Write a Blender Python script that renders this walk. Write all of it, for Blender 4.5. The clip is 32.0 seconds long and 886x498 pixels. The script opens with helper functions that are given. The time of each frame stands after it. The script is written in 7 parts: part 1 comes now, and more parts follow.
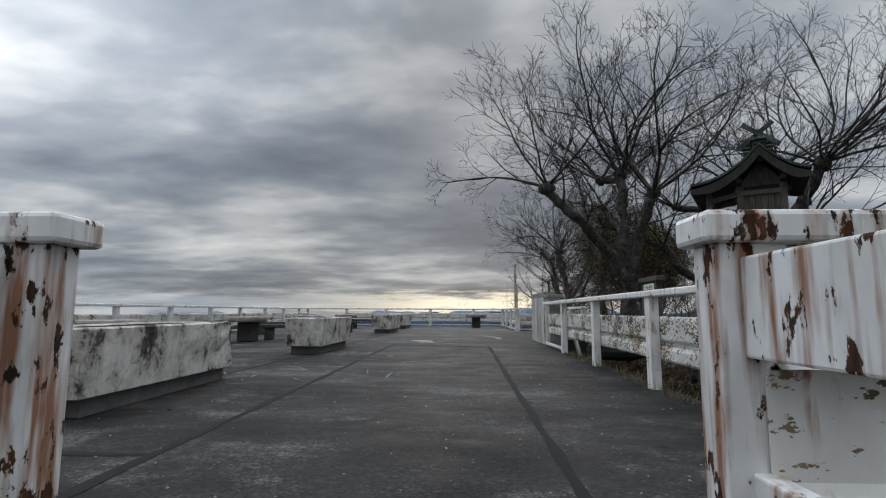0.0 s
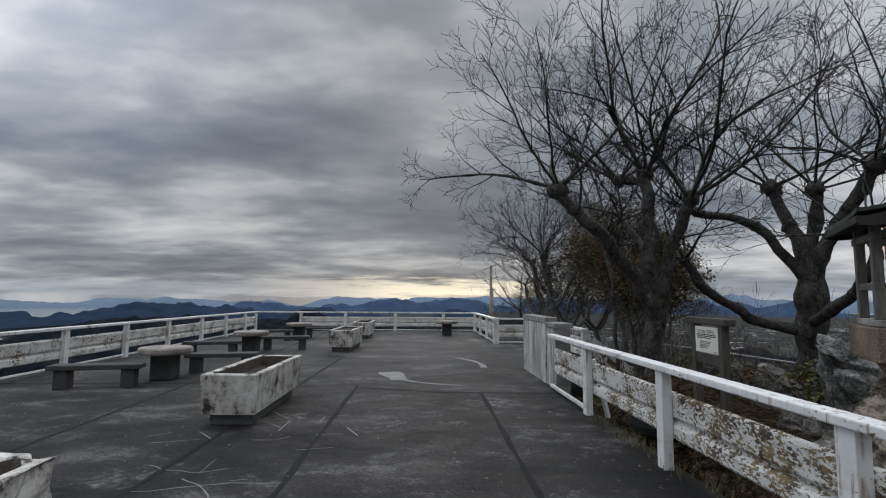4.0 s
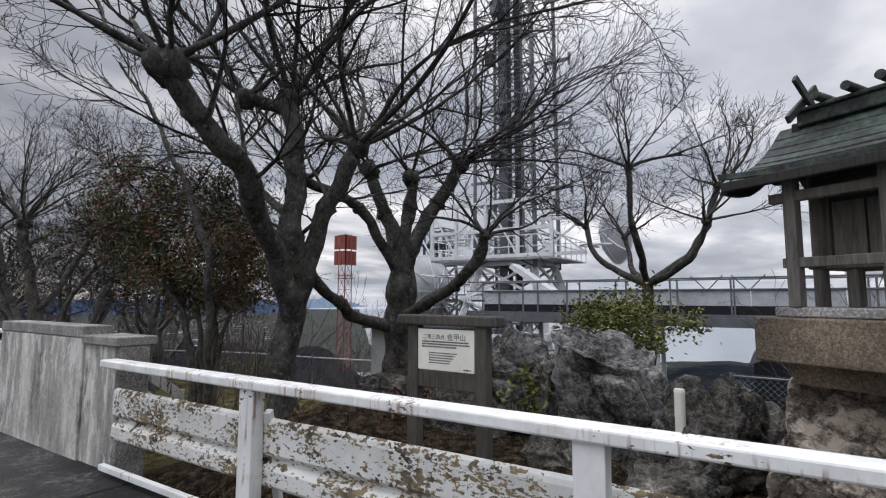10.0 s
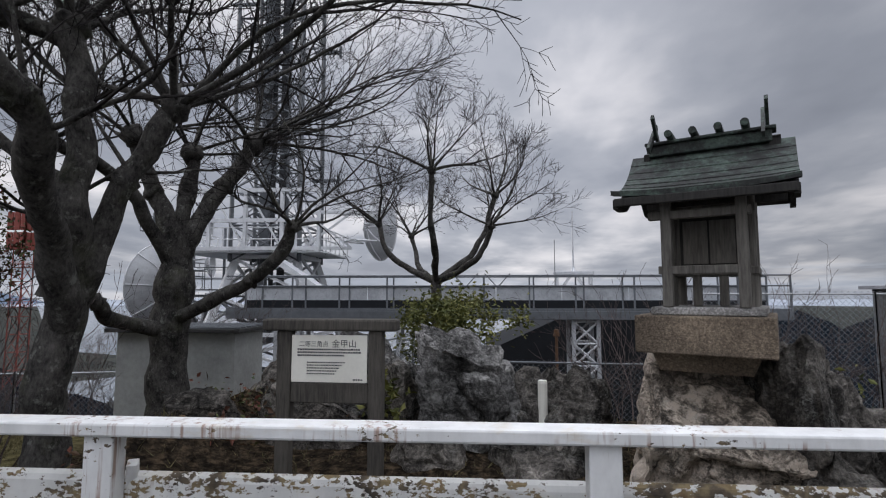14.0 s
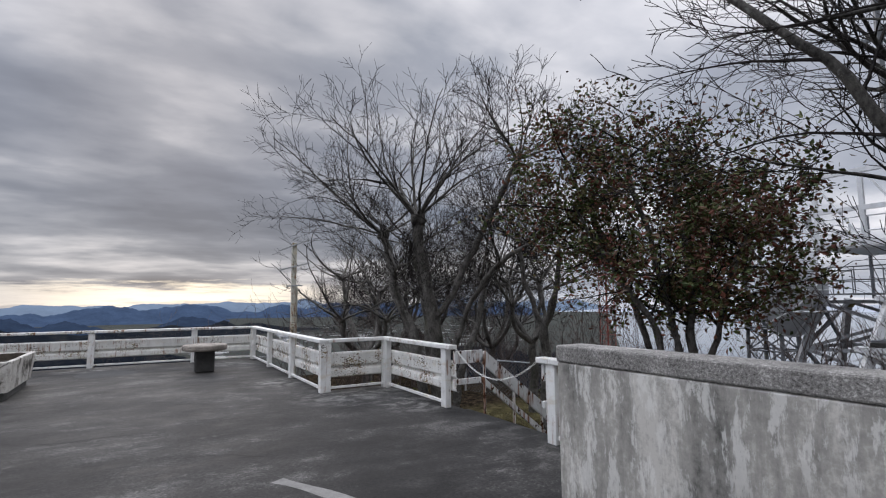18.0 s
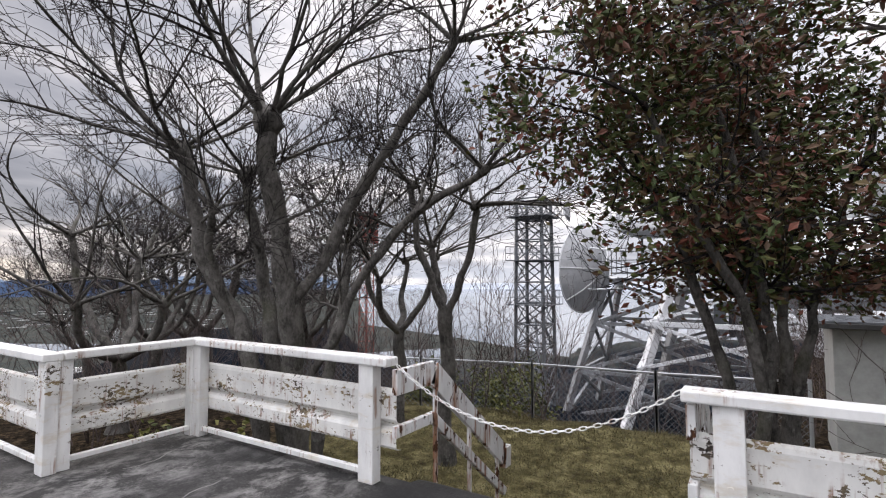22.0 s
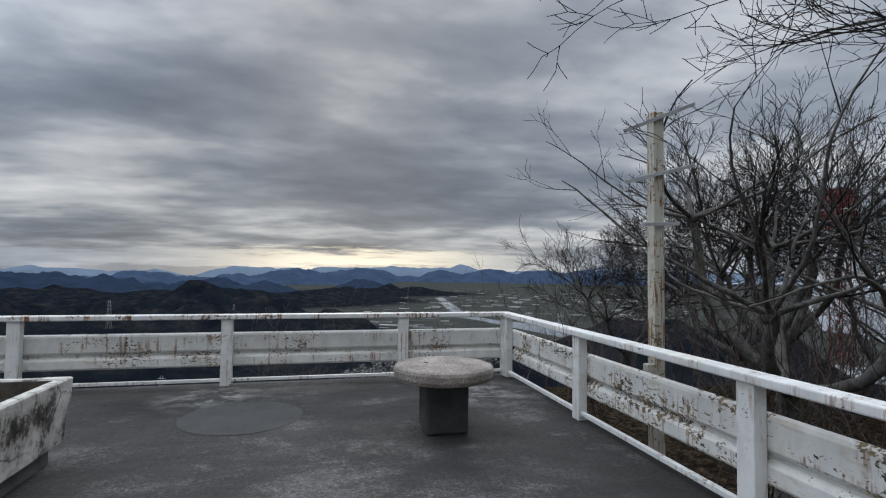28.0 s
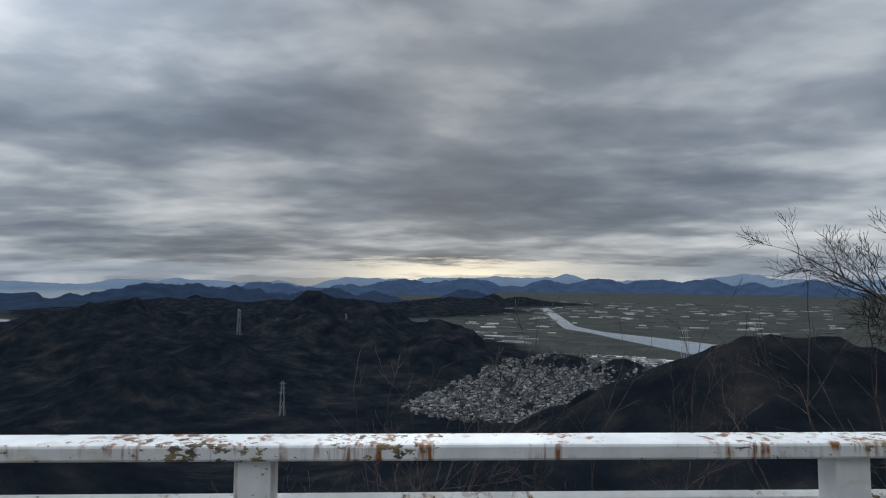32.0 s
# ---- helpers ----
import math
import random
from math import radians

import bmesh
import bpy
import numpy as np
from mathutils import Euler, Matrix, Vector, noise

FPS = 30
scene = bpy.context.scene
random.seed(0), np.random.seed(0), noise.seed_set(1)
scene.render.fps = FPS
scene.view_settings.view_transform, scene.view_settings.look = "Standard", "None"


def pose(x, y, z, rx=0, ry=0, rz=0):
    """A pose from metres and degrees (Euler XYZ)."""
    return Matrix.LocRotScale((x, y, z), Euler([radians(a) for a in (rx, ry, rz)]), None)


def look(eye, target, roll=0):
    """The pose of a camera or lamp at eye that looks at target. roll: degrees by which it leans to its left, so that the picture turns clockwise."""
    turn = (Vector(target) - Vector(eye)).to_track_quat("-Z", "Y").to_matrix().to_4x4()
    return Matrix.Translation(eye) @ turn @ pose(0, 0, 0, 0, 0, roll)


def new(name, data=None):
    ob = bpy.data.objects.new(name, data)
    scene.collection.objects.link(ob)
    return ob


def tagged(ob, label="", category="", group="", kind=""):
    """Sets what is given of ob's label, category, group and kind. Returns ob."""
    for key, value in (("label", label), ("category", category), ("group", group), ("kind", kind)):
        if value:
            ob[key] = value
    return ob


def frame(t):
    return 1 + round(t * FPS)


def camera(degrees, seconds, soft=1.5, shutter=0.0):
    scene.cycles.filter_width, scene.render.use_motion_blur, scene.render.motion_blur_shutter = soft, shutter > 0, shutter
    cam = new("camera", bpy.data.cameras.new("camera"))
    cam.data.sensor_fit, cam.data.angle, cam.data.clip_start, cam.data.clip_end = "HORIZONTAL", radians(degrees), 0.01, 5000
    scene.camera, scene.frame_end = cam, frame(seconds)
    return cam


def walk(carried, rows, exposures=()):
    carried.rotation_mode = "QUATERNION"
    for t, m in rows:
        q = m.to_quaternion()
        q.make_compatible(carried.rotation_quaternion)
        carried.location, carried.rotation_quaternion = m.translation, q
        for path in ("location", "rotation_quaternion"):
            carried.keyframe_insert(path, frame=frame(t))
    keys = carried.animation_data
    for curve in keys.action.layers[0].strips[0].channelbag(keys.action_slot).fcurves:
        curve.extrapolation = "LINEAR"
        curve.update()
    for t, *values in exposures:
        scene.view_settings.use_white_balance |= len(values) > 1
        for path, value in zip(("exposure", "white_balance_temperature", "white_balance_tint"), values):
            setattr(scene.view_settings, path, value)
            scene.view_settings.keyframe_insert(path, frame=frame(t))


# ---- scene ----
cam = camera(82.0, 32.0, 1.15)
PATH = [
    (0, (1.237, 1.638, 0.794), (1.171, 3.622, 1.037), 0.2),
    (0.5, (1.123, 1.909, 0.993), (0.956, 3.888, 1.229), 0.5),
    (1, (1.033, 2.201, 1.234), (0.773, 4.171, 1.466), 0.3),
    (1.5, (1.011, 2.411, 1.474), (0.642, 4.364, 1.698), 0.2),
    (2, (0.954, 2.720, 1.543), (0.593, 4.676, 1.757), 0.4),
    (2.5, (0.991, 2.991, 1.700), (0.634, 4.951, 1.886), 0.2),
    (4.5, (0.728, 4.678, 1.62), (1.081, 6.637, 1.816), 0.9),
    (5, (0.696, 5.03, 1.557), (1.311, 6.92, 1.776), 1.1),
    (5.5, (0.666, 5.412, 1.598), (1.501, 7.217, 1.812), 0.5),
    (6, (0.631, 5.713, 1.618), (1.709, 7.385, 1.827), 0.1),
    (6.5, (0.737, 6.023, 1.544), (2.061, 7.506, 1.76), 0.2),
    (7, (0.773, 6.333, 1.532), (2.261, 7.652, 1.749), 0.3),
    (7.5, (0.763, 6.74, 1.546), (2.324, 7.972, 1.757), 0.4),
    (8, (0.909, 7.12, 1.545), (2.517, 8.291, 1.752), 0.3),
    (8.5, (0.972, 7.492, 1.527), (2.601, 8.633, 1.739), 0.4),
    (9, (0.924, 7.905, 1.559), (2.585, 9.001, 1.767), 0.4),
    (9.5, (0.98, 8.305, 1.56), (2.648, 9.391, 1.756), 0.2),
    (10, (0.963, 8.681, 1.568), (2.634, 9.763, 1.762), 0.1),
    (10.5, (0.917, 9.016, 1.578), (2.607, 10.068, 1.769), 0.2),
    (11, (1.014, 9.291, 1.572), (2.731, 10.302, 1.752), -0.1),
    (11.5, (1.034, 9.402, 1.581), (2.815, 10.295, 1.762), -0.1),
    (12, (0.971, 9.44, 1.59), (2.875, 10.022, 1.778), -0.1),
    (12.5, (0.903, 9.531, 1.599), (2.879, 9.778, 1.785), -0.3),
    (13, (0.883, 9.595, 1.603), (2.873, 9.679, 1.784), -0.4),
    (13.5, (0.858, 9.726, 1.604), (2.849, 9.787, 1.787), -0.2),
    (15.5, (0.882, 11.155, 1.707), (2.686, 12.005, 1.854), 0.4),
    (16.5, (0.785, 12.283, 1.587), (2.252, 13.624, 1.813), 0.0),
    (17, (0.833, 12.792, 1.632), (2.081, 14.341, 1.84), -0.3),
    (17.5, (0.753, 13.299, 1.593), (1.804, 14.987, 1.807), -0.5),
    (18, (0.731, 13.808, 1.605), (1.736, 15.525, 1.812), -0.5),
    (18.5, (0.688, 14.294, 1.602), (1.709, 16.002, 1.805), -0.2),
    (19, (0.812, 14.912, 1.6), (1.897, 16.583, 1.78), -0.4),
    (19.5, (0.947, 15.512, 1.602), (2.137, 17.112, 1.756), -0.4),
    (20, (1.123, 16.11, 1.621), (2.417, 17.629, 1.757), -0.5),
    (20.5, (1.3, 16.679, 1.596), (2.707, 18.095, 1.726), -0.4),
    (21, (1.452, 17.233, 1.595), (2.977, 18.521, 1.721), -0.3),
    (21.5, (1.646, 17.73, 1.575), (3.266, 18.897, 1.698), -0.3),
    (22, (1.758, 18.136, 1.539), (3.446, 19.202, 1.656), -0.1),
    (22.5, (1.855, 18.262, 1.5), (3.597, 19.24, 1.588), -0.6),
    (23, (1.918, 18.274, 1.453), (3.724, 19.133, 1.458), -0.6),
    (23.5, (1.873, 18.323, 1.508), (3.698, 19.141, 1.469), -0.5),
    (24, (1.749, 18.42, 1.565), (3.551, 19.287, 1.525), -0.4),
    (24.5, (1.6, 18.577, 1.603), (3.237, 19.727, 1.566), -0.2),
    (25, (1.387, 18.949, 1.622), (2.767, 20.397, 1.619), 0.0),
    (25.5, (1.199, 19.417, 1.615), (2.331, 21.066, 1.628), -0.1),
    (26, (1.12, 20.046, 1.594), (1.951, 21.865, 1.642), 0.1),
    (26.5, (0.977, 20.616, 1.593), (1.648, 22.499, 1.671), -0.0),
    (28.5, (0.855, 23.084, 1.593), (1.219, 25.049, 1.676), 0.4),
    (29, (0.952, 23.741, 1.577), (1.233, 25.719, 1.679), -0.1),
    (29.5, (0.743, 24.448, 1.585), (1.046, 26.423, 1.662), 0.6),
    (30, (0.750, 25.130, 1.584), (1.018, 27.110, 1.694), 0.5),
    (30.5, (0.760, 25.781, 1.582), (0.992, 27.765, 1.680), 0.1),
    (31, (0.680, 26.448, 1.584), (0.889, 28.434, 1.686), 0.3),
    (31.5, (0.487, 27.072, 1.590), (0.649, 29.063, 1.695), 0.1),
    (32, (0.295, 27.714, 1.592), (0.352, 29.710, 1.706), 0.3),
]
walk(cam, [(t, look(eye, target, roll)) for t, eye, target, roll in PATH],
     exposures=[(0, 0.15, 6450, 10), (1.5, -0.05, 6420, 11), (2.5, -0.05, 6420, 11), (5, 0.18, 6450, 12), (6, 0.4, 6550, 14), (9, 0.6, 6600, 15), (11.5, 0.55, 6550, 15), (12.5, 0.33, 6500, 15), (13.5, 0.2, 6500, 15), (15.5, 0.62, 6500, 20), (17, 0.55, 6480, 18), (19, 0.45, 6550, 15), (21, 0.75, 6800, 19),
                (22.5, 1.1, 6850, 18), (24, 1.1, 6850, 18), (25, 0.8, 6700, 16), (26, 0.52, 6500, 14), (28.5, 0.1, 6250, 10), (32, -0.05, 6150, 9)])

# ---- world, sun, exposure ----
SUN_AZ, SUN_EL = radians(2.0), radians(24.0)


def sock(nt, kind, settings=None, **inputs):
    """A node; inputs by name (spaces as _), a value or another node's socket."""
    n = nt.nodes.new(kind)
    settings = settings or {}
    if "operation" in settings:
        n.operation = settings["operation"]
    if "use_clamp" in settings:
        n.use_clamp = settings["use_clamp"]
    if "feature" in settings:
        n.feature = settings["feature"]
    if "distance" in settings:
        n.distance = settings["distance"]
    for k, v in inputs.items():
        key = int(k[1:]) if k[0] == "i" and k[1:].isdigit() else k.replace("_", " ")
        if isinstance(v, bpy.types.NodeSocket):
            nt.links.new(v, n.inputs[key])
        else:
            n.inputs[key].default_value = v
    return n


def ramp(nt, fac, stops, interp="LINEAR"):
    n = nt.nodes.new("ShaderNodeValToRGB")
    n.color_ramp.interpolation = interp
    while len(n.color_ramp.elements) < len(stops):
        n.color_ramp.elements.new(0.5)
    for e, (p, c) in zip(n.color_ramp.elements, stops):
        e.position, e.color = p, (c, c, c, 1) if isinstance(c, (int, float)) else (*c, 1)
    nt.links.new(fac, n.inputs[0])
    return n.outputs[0]


def math_n(nt, op, a, b=0.0, clamp=False):
    n = sock(nt, "ShaderNodeMath", {"operation": op, "use_clamp": clamp}, i0=a, i1=b)
    return n.outputs[0]


def mixc(nt, fac, a, b, blend="MIX"):
    n = nt.nodes.new("ShaderNodeMix")
    n.data_type, n.blend_type = "RGBA", blend
    for key, v in ((0, fac), (6, a), (7, b)):
        if isinstance(v, bpy.types.NodeSocket):
            nt.links.new(v, n.inputs[key])
        else:
            n.inputs[key].default_value = v if key == 0 else (*v, 1)
    return n.outputs[2]


def make_world():
    w = bpy.data.worlds.new("overcast_sky")
    scene.world = w
    w.use_nodes = True
    nt = w.node_tree
    nt.nodes.clear()
    geo = nt.nodes.new("ShaderNodeTexCoord").outputs["Generated"]
    sep = sock(nt, "ShaderNodeSeparateXYZ", i0=geo)
    x, y, z = sep.outputs
    up = math_n(nt, "MAXIMUM", z, 0.0)
    # cloud layer seen in perspective: streets of stratocumulus
    den = math_n(nt, "ADD", up, 0.13)
    px, py = math_n(nt, "DIVIDE", x, den), math_n(nt, "DIVIDE", y, den)
    flat = sock(nt, "ShaderNodeCombineXYZ", i0=px, i1=py, i2=0.0).outputs[0]
    big = sock(nt, "ShaderNodeTexNoise", None, Vector=sock(nt, "ShaderNodeMapping", None, Vector=flat, Scale=(0.50, 0.66, 1), Location=(3.3, 1.4, 0), Rotation=(0, 0, 0.5)).outputs[0], Scale=1.0, Detail=5.0, Roughness=0.45, Distortion=0.15).outputs[0]
    fine = sock(nt, "ShaderNodeTexNoise", None, Vector=sock(nt, "ShaderNodeMapping", None, Vector=flat, Scale=(1.5, 2.2, 1), Location=(7.0, 2.0, 0), Rotation=(0, 0, 0.3)).outputs[0], Scale=1.0, Detail=5.0, Roughness=0.46, Distortion=0.2).outputs[0]
    tufts_ = sock(nt, "ShaderNodeTexNoise", None, Vector=sock(nt, "ShaderNodeMapping", None, Vector=flat, Scale=(5.0, 6.0, 1), Location=(1.0, 5.0, 0)).outputs[0], Scale=1.0, Detail=5.0, Roughness=0.5, Distortion=0.3).outputs[0]
    mixn = math_n(nt, "ADD", math_n(nt, "ADD", math_n(nt, "MULTIPLY", big, 0.62), math_n(nt, "MULTIPLY", fine, 0.30)), math_n(nt, "MULTIPLY", tufts_, 0.08))
    cloud = ramp(nt, mixn, [(0.36, (0.11, 0.135, 0.175)), (0.435, (0.175, 0.205, 0.25)), (0.50, (0.285, 0.315, 0.355)), (0.565, (0.52, 0.54, 0.56)), (0.65, (0.82, 0.82, 0.81))])
    # flatter cloud to the sides, streets of it ahead
    side = ramp(nt, math_n(nt, "ABSOLUTE", math_n(nt, "DIVIDE", math_n(nt, "ARCTAN2", x, y), math.pi)), [(0.18, 0.10), (0.36, 0.42)])
    cloud = mixc(nt, side, cloud, (0.355, 0.375, 0.40))
    # overcast sky: zenith brighter than the horizon
    lift = math_n(nt, "ADD", math_n(nt, "MULTIPLY", ramp(nt, up, [(0.50, 0), (0.92, 1)], "EASE"), 3.4), math_n(nt, "ADD", math_n(nt, "MULTIPLY", up, 0.3), 0.92))
    # the cloud is thinner to the west and east than ahead
    az = math_n(nt, "ARCTAN2", x, y)
    thin = ramp(nt, math_n(nt, "ADD", math_n(nt, "DIVIDE", az, 2 * math.pi), 0.5), [(0.0, 0.85), (0.30, 1.55), (0.375, 1.4), (0.44, 1.0), (0.485, 0.78), (0.56, 0.80), (0.64, 1.1), (0.72, 1.3), (0.79, 1.2), (0.84, 0.9), (1.0, 0.9)])
    lift = math_n(nt, "MULTIPLY", lift, thin)
    open_west = math_n(nt, "MULTIPLY", ramp(nt, math_n(nt, "DIVIDE", az, -math.pi), [(0.02, 0), (0.22, 1), (0.6, 0)], "EASE"), ramp(nt, up, [(0.16, 0), (0.5, 1)]))
    lift = math_n(nt, "MULTIPLY", lift, math_n(nt, "ADD", math_n(nt, "MULTIPLY", open_west, 0.5), 1.0))
    low_west = math_n(nt, "MULTIPLY", ramp(nt, math_n(nt, "DIVIDE", az, -math.pi), [(0.04, 0), (0.10, 1), (0.25, 1), (0.34, 0)], "EASE"), ramp(nt, up, [(0.16, 1), (0.42, 0)], "EASE"))
    lift = math_n(nt, "MULTIPLY", lift, math_n(nt, "SUBTRACT", 1.0, math_n(nt, "MULTIPLY", low_west, 0.24)))
    cloud = mixc(nt, 1.0, cloud, sock(nt, "ShaderNodeCombineXYZ", i0=lift, i1=lift, i2=lift).outputs[0], "MULTIPLY")
    # thin pale band of open sky above the horizon, cream where the sun stands behind the cloud
    el = math_n(nt, "ARCSINE", math_n(nt, "MINIMUM", z, 1.0))
    wob = sock(nt, "ShaderNodeTexNoise", None, Vector=sock(nt, "ShaderNodeCombineXYZ", i0=math_n(nt, "MULTIPLY", az, 5.0), i1=math_n(nt, "MULTIPLY", el, 55.0), i2=0.0).outputs[0], Scale=1.0, Detail=6.0, Roughness=0.65).outputs[0]
    e2 = math_n(nt, "ADD", el, math_n(nt, "MULTIPLY", math_n(nt, "SUBTRACT", wob, 0.5), 0.10))
    band = ramp(nt, math_n(nt, "ADD", math_n(nt, "MULTIPLY", e2, 8.0), 0.2), [(0.17, 0.45), (0.24, 1.0), (0.38, 0.8), (0.50, 0.0)])
    near = math_n(nt, "POWER", math_n(nt, "MAXIMUM", math_n(nt, "COSINE", math_n(nt, "MULTIPLY", math_n(nt, "SUBTRACT", az, 0.06), 1.0)), 0.0), 26.0)
    glow = mixc(nt, near, (0.36, 0.42, 0.49), (1.15, 1.03, 0.78))
    sky = mixc(nt, math_n(nt, "MULTIPLY", band, math_n(nt, "ADD", math_n(nt, "MULTIPLY", near, 0.4), 0.55)), cloud, glow)
    clear = nt.nodes.new("ShaderNodeTexSky")
    clear.sky_type, clear.sun_disc, clear.sun_elevation, clear.sun_rotation = "NISHITA", False, SUN_EL, SUN_AZ
    air = mixc(nt, 1.0, clear.outputs[0], (0.05, 0.05, 0.05), "MULTIPLY")
    total = mixc(nt, 0.94, air, sky)
    bg = sock(nt, "ShaderNodeBackground", None, Color=total, Strength=1.0)
    out = nt.nodes.new("ShaderNodeOutputWorld")
    nt.links.new(bg.outputs[0], out.inputs[0])


make_world()
sun = new("sun", bpy.data.lights.new("sun", "SUN"))
sun.data.energy, sun.data.angle, sun.data.color = 0.6, radians(25), (1.0, 0.96, 0.9)
sun.matrix_world = look((0, 0, 60), (-40 * math.sin(SUN_AZ) * math.cos(SUN_EL), -40 * math.cos(SUN_AZ) * math.cos(SUN_EL), 60 - 40 * math.sin(SUN_EL)))


# ---- materials ----
def material(name, rough=0.8, metal=0.0, gloss=0.3):
    m = bpy.data.materials.new(name)
    m.use_nodes = True
    nt = m.node_tree
    bsdf = nt.nodes["Principled BSDF"]
    bsdf.inputs["Roughness"].default_value, bsdf.inputs["Metallic"].default_value = rough, metal
    bsdf.inputs["Specular IOR Level"].default_value = gloss
    return m, nt, bsdf


def noise_at(nt, scale, detail=4.0, rough=0.55, stretch=(1, 1, 1), coord="world", offset=0.0, distortion=0.0):
    if coord == "world":
        v = nt.nodes.new("ShaderNodeNewGeometry").outputs["Position"]
    else:
        v = nt.nodes.new("ShaderNodeTexCoord").outputs["Object"]
    v = sock(nt, "ShaderNodeMapping", None, Vector=v, Scale=stretch, Location=(offset, offset * 0.7, offset * 1.3)).outputs[0]
    return sock(nt, "ShaderNodeTexNoise", None, Vector=v, Scale=scale, Detail=detail, Roughness=rough, Distortion=distortion).outputs[0]


def bumped(nt, bsdf, height, strength=0.3, dist=0.01):
    b = sock(nt, "ShaderNodeBump", None, Strength=strength, Distance=dist, Height=height)
    nt.links.new(b.outputs[0], bsdf.inputs["Normal"])


def plain(name, colour, rough=0.7, metal=0.0, vary=0.25, scale=6.0, bump=0.15, stretch=(1, 1, 1), coord="world"):
    m, nt, bsdf = material(name, rough, metal)
    n1 = noise_at(nt, scale, 5, 0.6, stretch, coord)
    n2 = noise_at(nt, scale * 9, 3, 0.6, stretch, coord, 4.0)
    f = math_n(nt, "ADD", math_n(nt, "MULTIPLY", n1, 0.65), math_n(nt, "MULTIPLY", n2, 0.35))
    lo, hi = tuple(c * (1 - vary) for c in colour), tuple(min(1, c * (1 + vary)) for c in colour)
    nt.links.new(ramp(nt, f, [(0.3, lo), (0.7, hi)]), bsdf.inputs["Base Color"])
    if bump:
        bumped(nt, bsdf, f, bump)
    return m


def chipped_paint(name, chips=0.5, rust=0.5, white=(0.78, 0.78, 0.76), streak=True):
    """White paint on steel, flaked to old undercoat and rust, with rust runs."""
    m, nt, bsdf = material(name, 0.5)
    fine = noise_at(nt, 26, 6, 0.62, (0.8, 0.8, 1.5))
    broad = noise_at(nt, 2.3, 4, 0.6, (1, 1, 1.6), offset=3)
    run = noise_at(nt, 24 if rust < 1.4 else 52, 4, 0.6, (1, 1, 0.07), offset=9)
    flake = noise_at(nt, 55, 5, 0.65, (0.7, 0.7, 1.3), offset=14)
    f = math_n(nt, "ADD", math_n(nt, "ADD", math_n(nt, "MULTIPLY", fine, 0.52), math_n(nt, "MULTIPLY", flake, 0.2)), math_n(nt, "MULTIPLY", broad, 0.42))
    chip = ramp(nt, f, [(0.735 - 0.12 * chips, 0), (0.745 - 0.12 * chips, 1)])
    under = ramp(nt, noise_at(nt, 7, 4, 0.6, offset=6), [(0.3, (0.035, 0.03, 0.026)), (0.45, (0.12, 0.095, 0.065)), (0.56, (0.26, 0.20, 0.11)), (0.72, (0.12, 0.065, 0.035))])
    grime = ramp(nt, noise_at(nt, 5, 5, 0.65, (1, 1, 0.5), offset=2), [(0.3, tuple(c * 0.78 for c in white)), (0.62, white)])
    low = 0.05 * max(0.0, rust - 0.5)
    stain = math_n(nt, "MULTIPLY", ramp(nt, run, [(0.55 - low, 0), (0.66 - low, 1)]), ramp(nt, broad, [(0.46 - low, 0), (0.56 - low, 1)]))
    tan = math_n(nt, "MULTIPLY", ramp(nt, noise_at(nt, 3.5, 5, 0.65, (1, 1, 3.0), offset=21), [(0.56, 0), (0.68, 1)]), 0.45 * min(1.0, rust))
    grime = mixc(nt, tan, grime, (0.50, 0.38, 0.20))
    c = mixc(nt, math_n(nt, "MULTIPLY", stain, min(1.0, rust)), grime, (0.22, 0.085, 0.028))
    c = mixc(nt, chip, c, under)
    nt.links.new(c, bsdf.inputs["Base Color"])
    nt.links.new(ramp(nt, chip, [(0, 0.45), (1, 0.9)]), bsdf.inputs["Roughness"])
    bumped(nt, bsdf, math_n(nt, "SUBTRACT", math_n(nt, "MULTIPLY", fine, 0.15), chip), 0.5, 0.004)
    return m


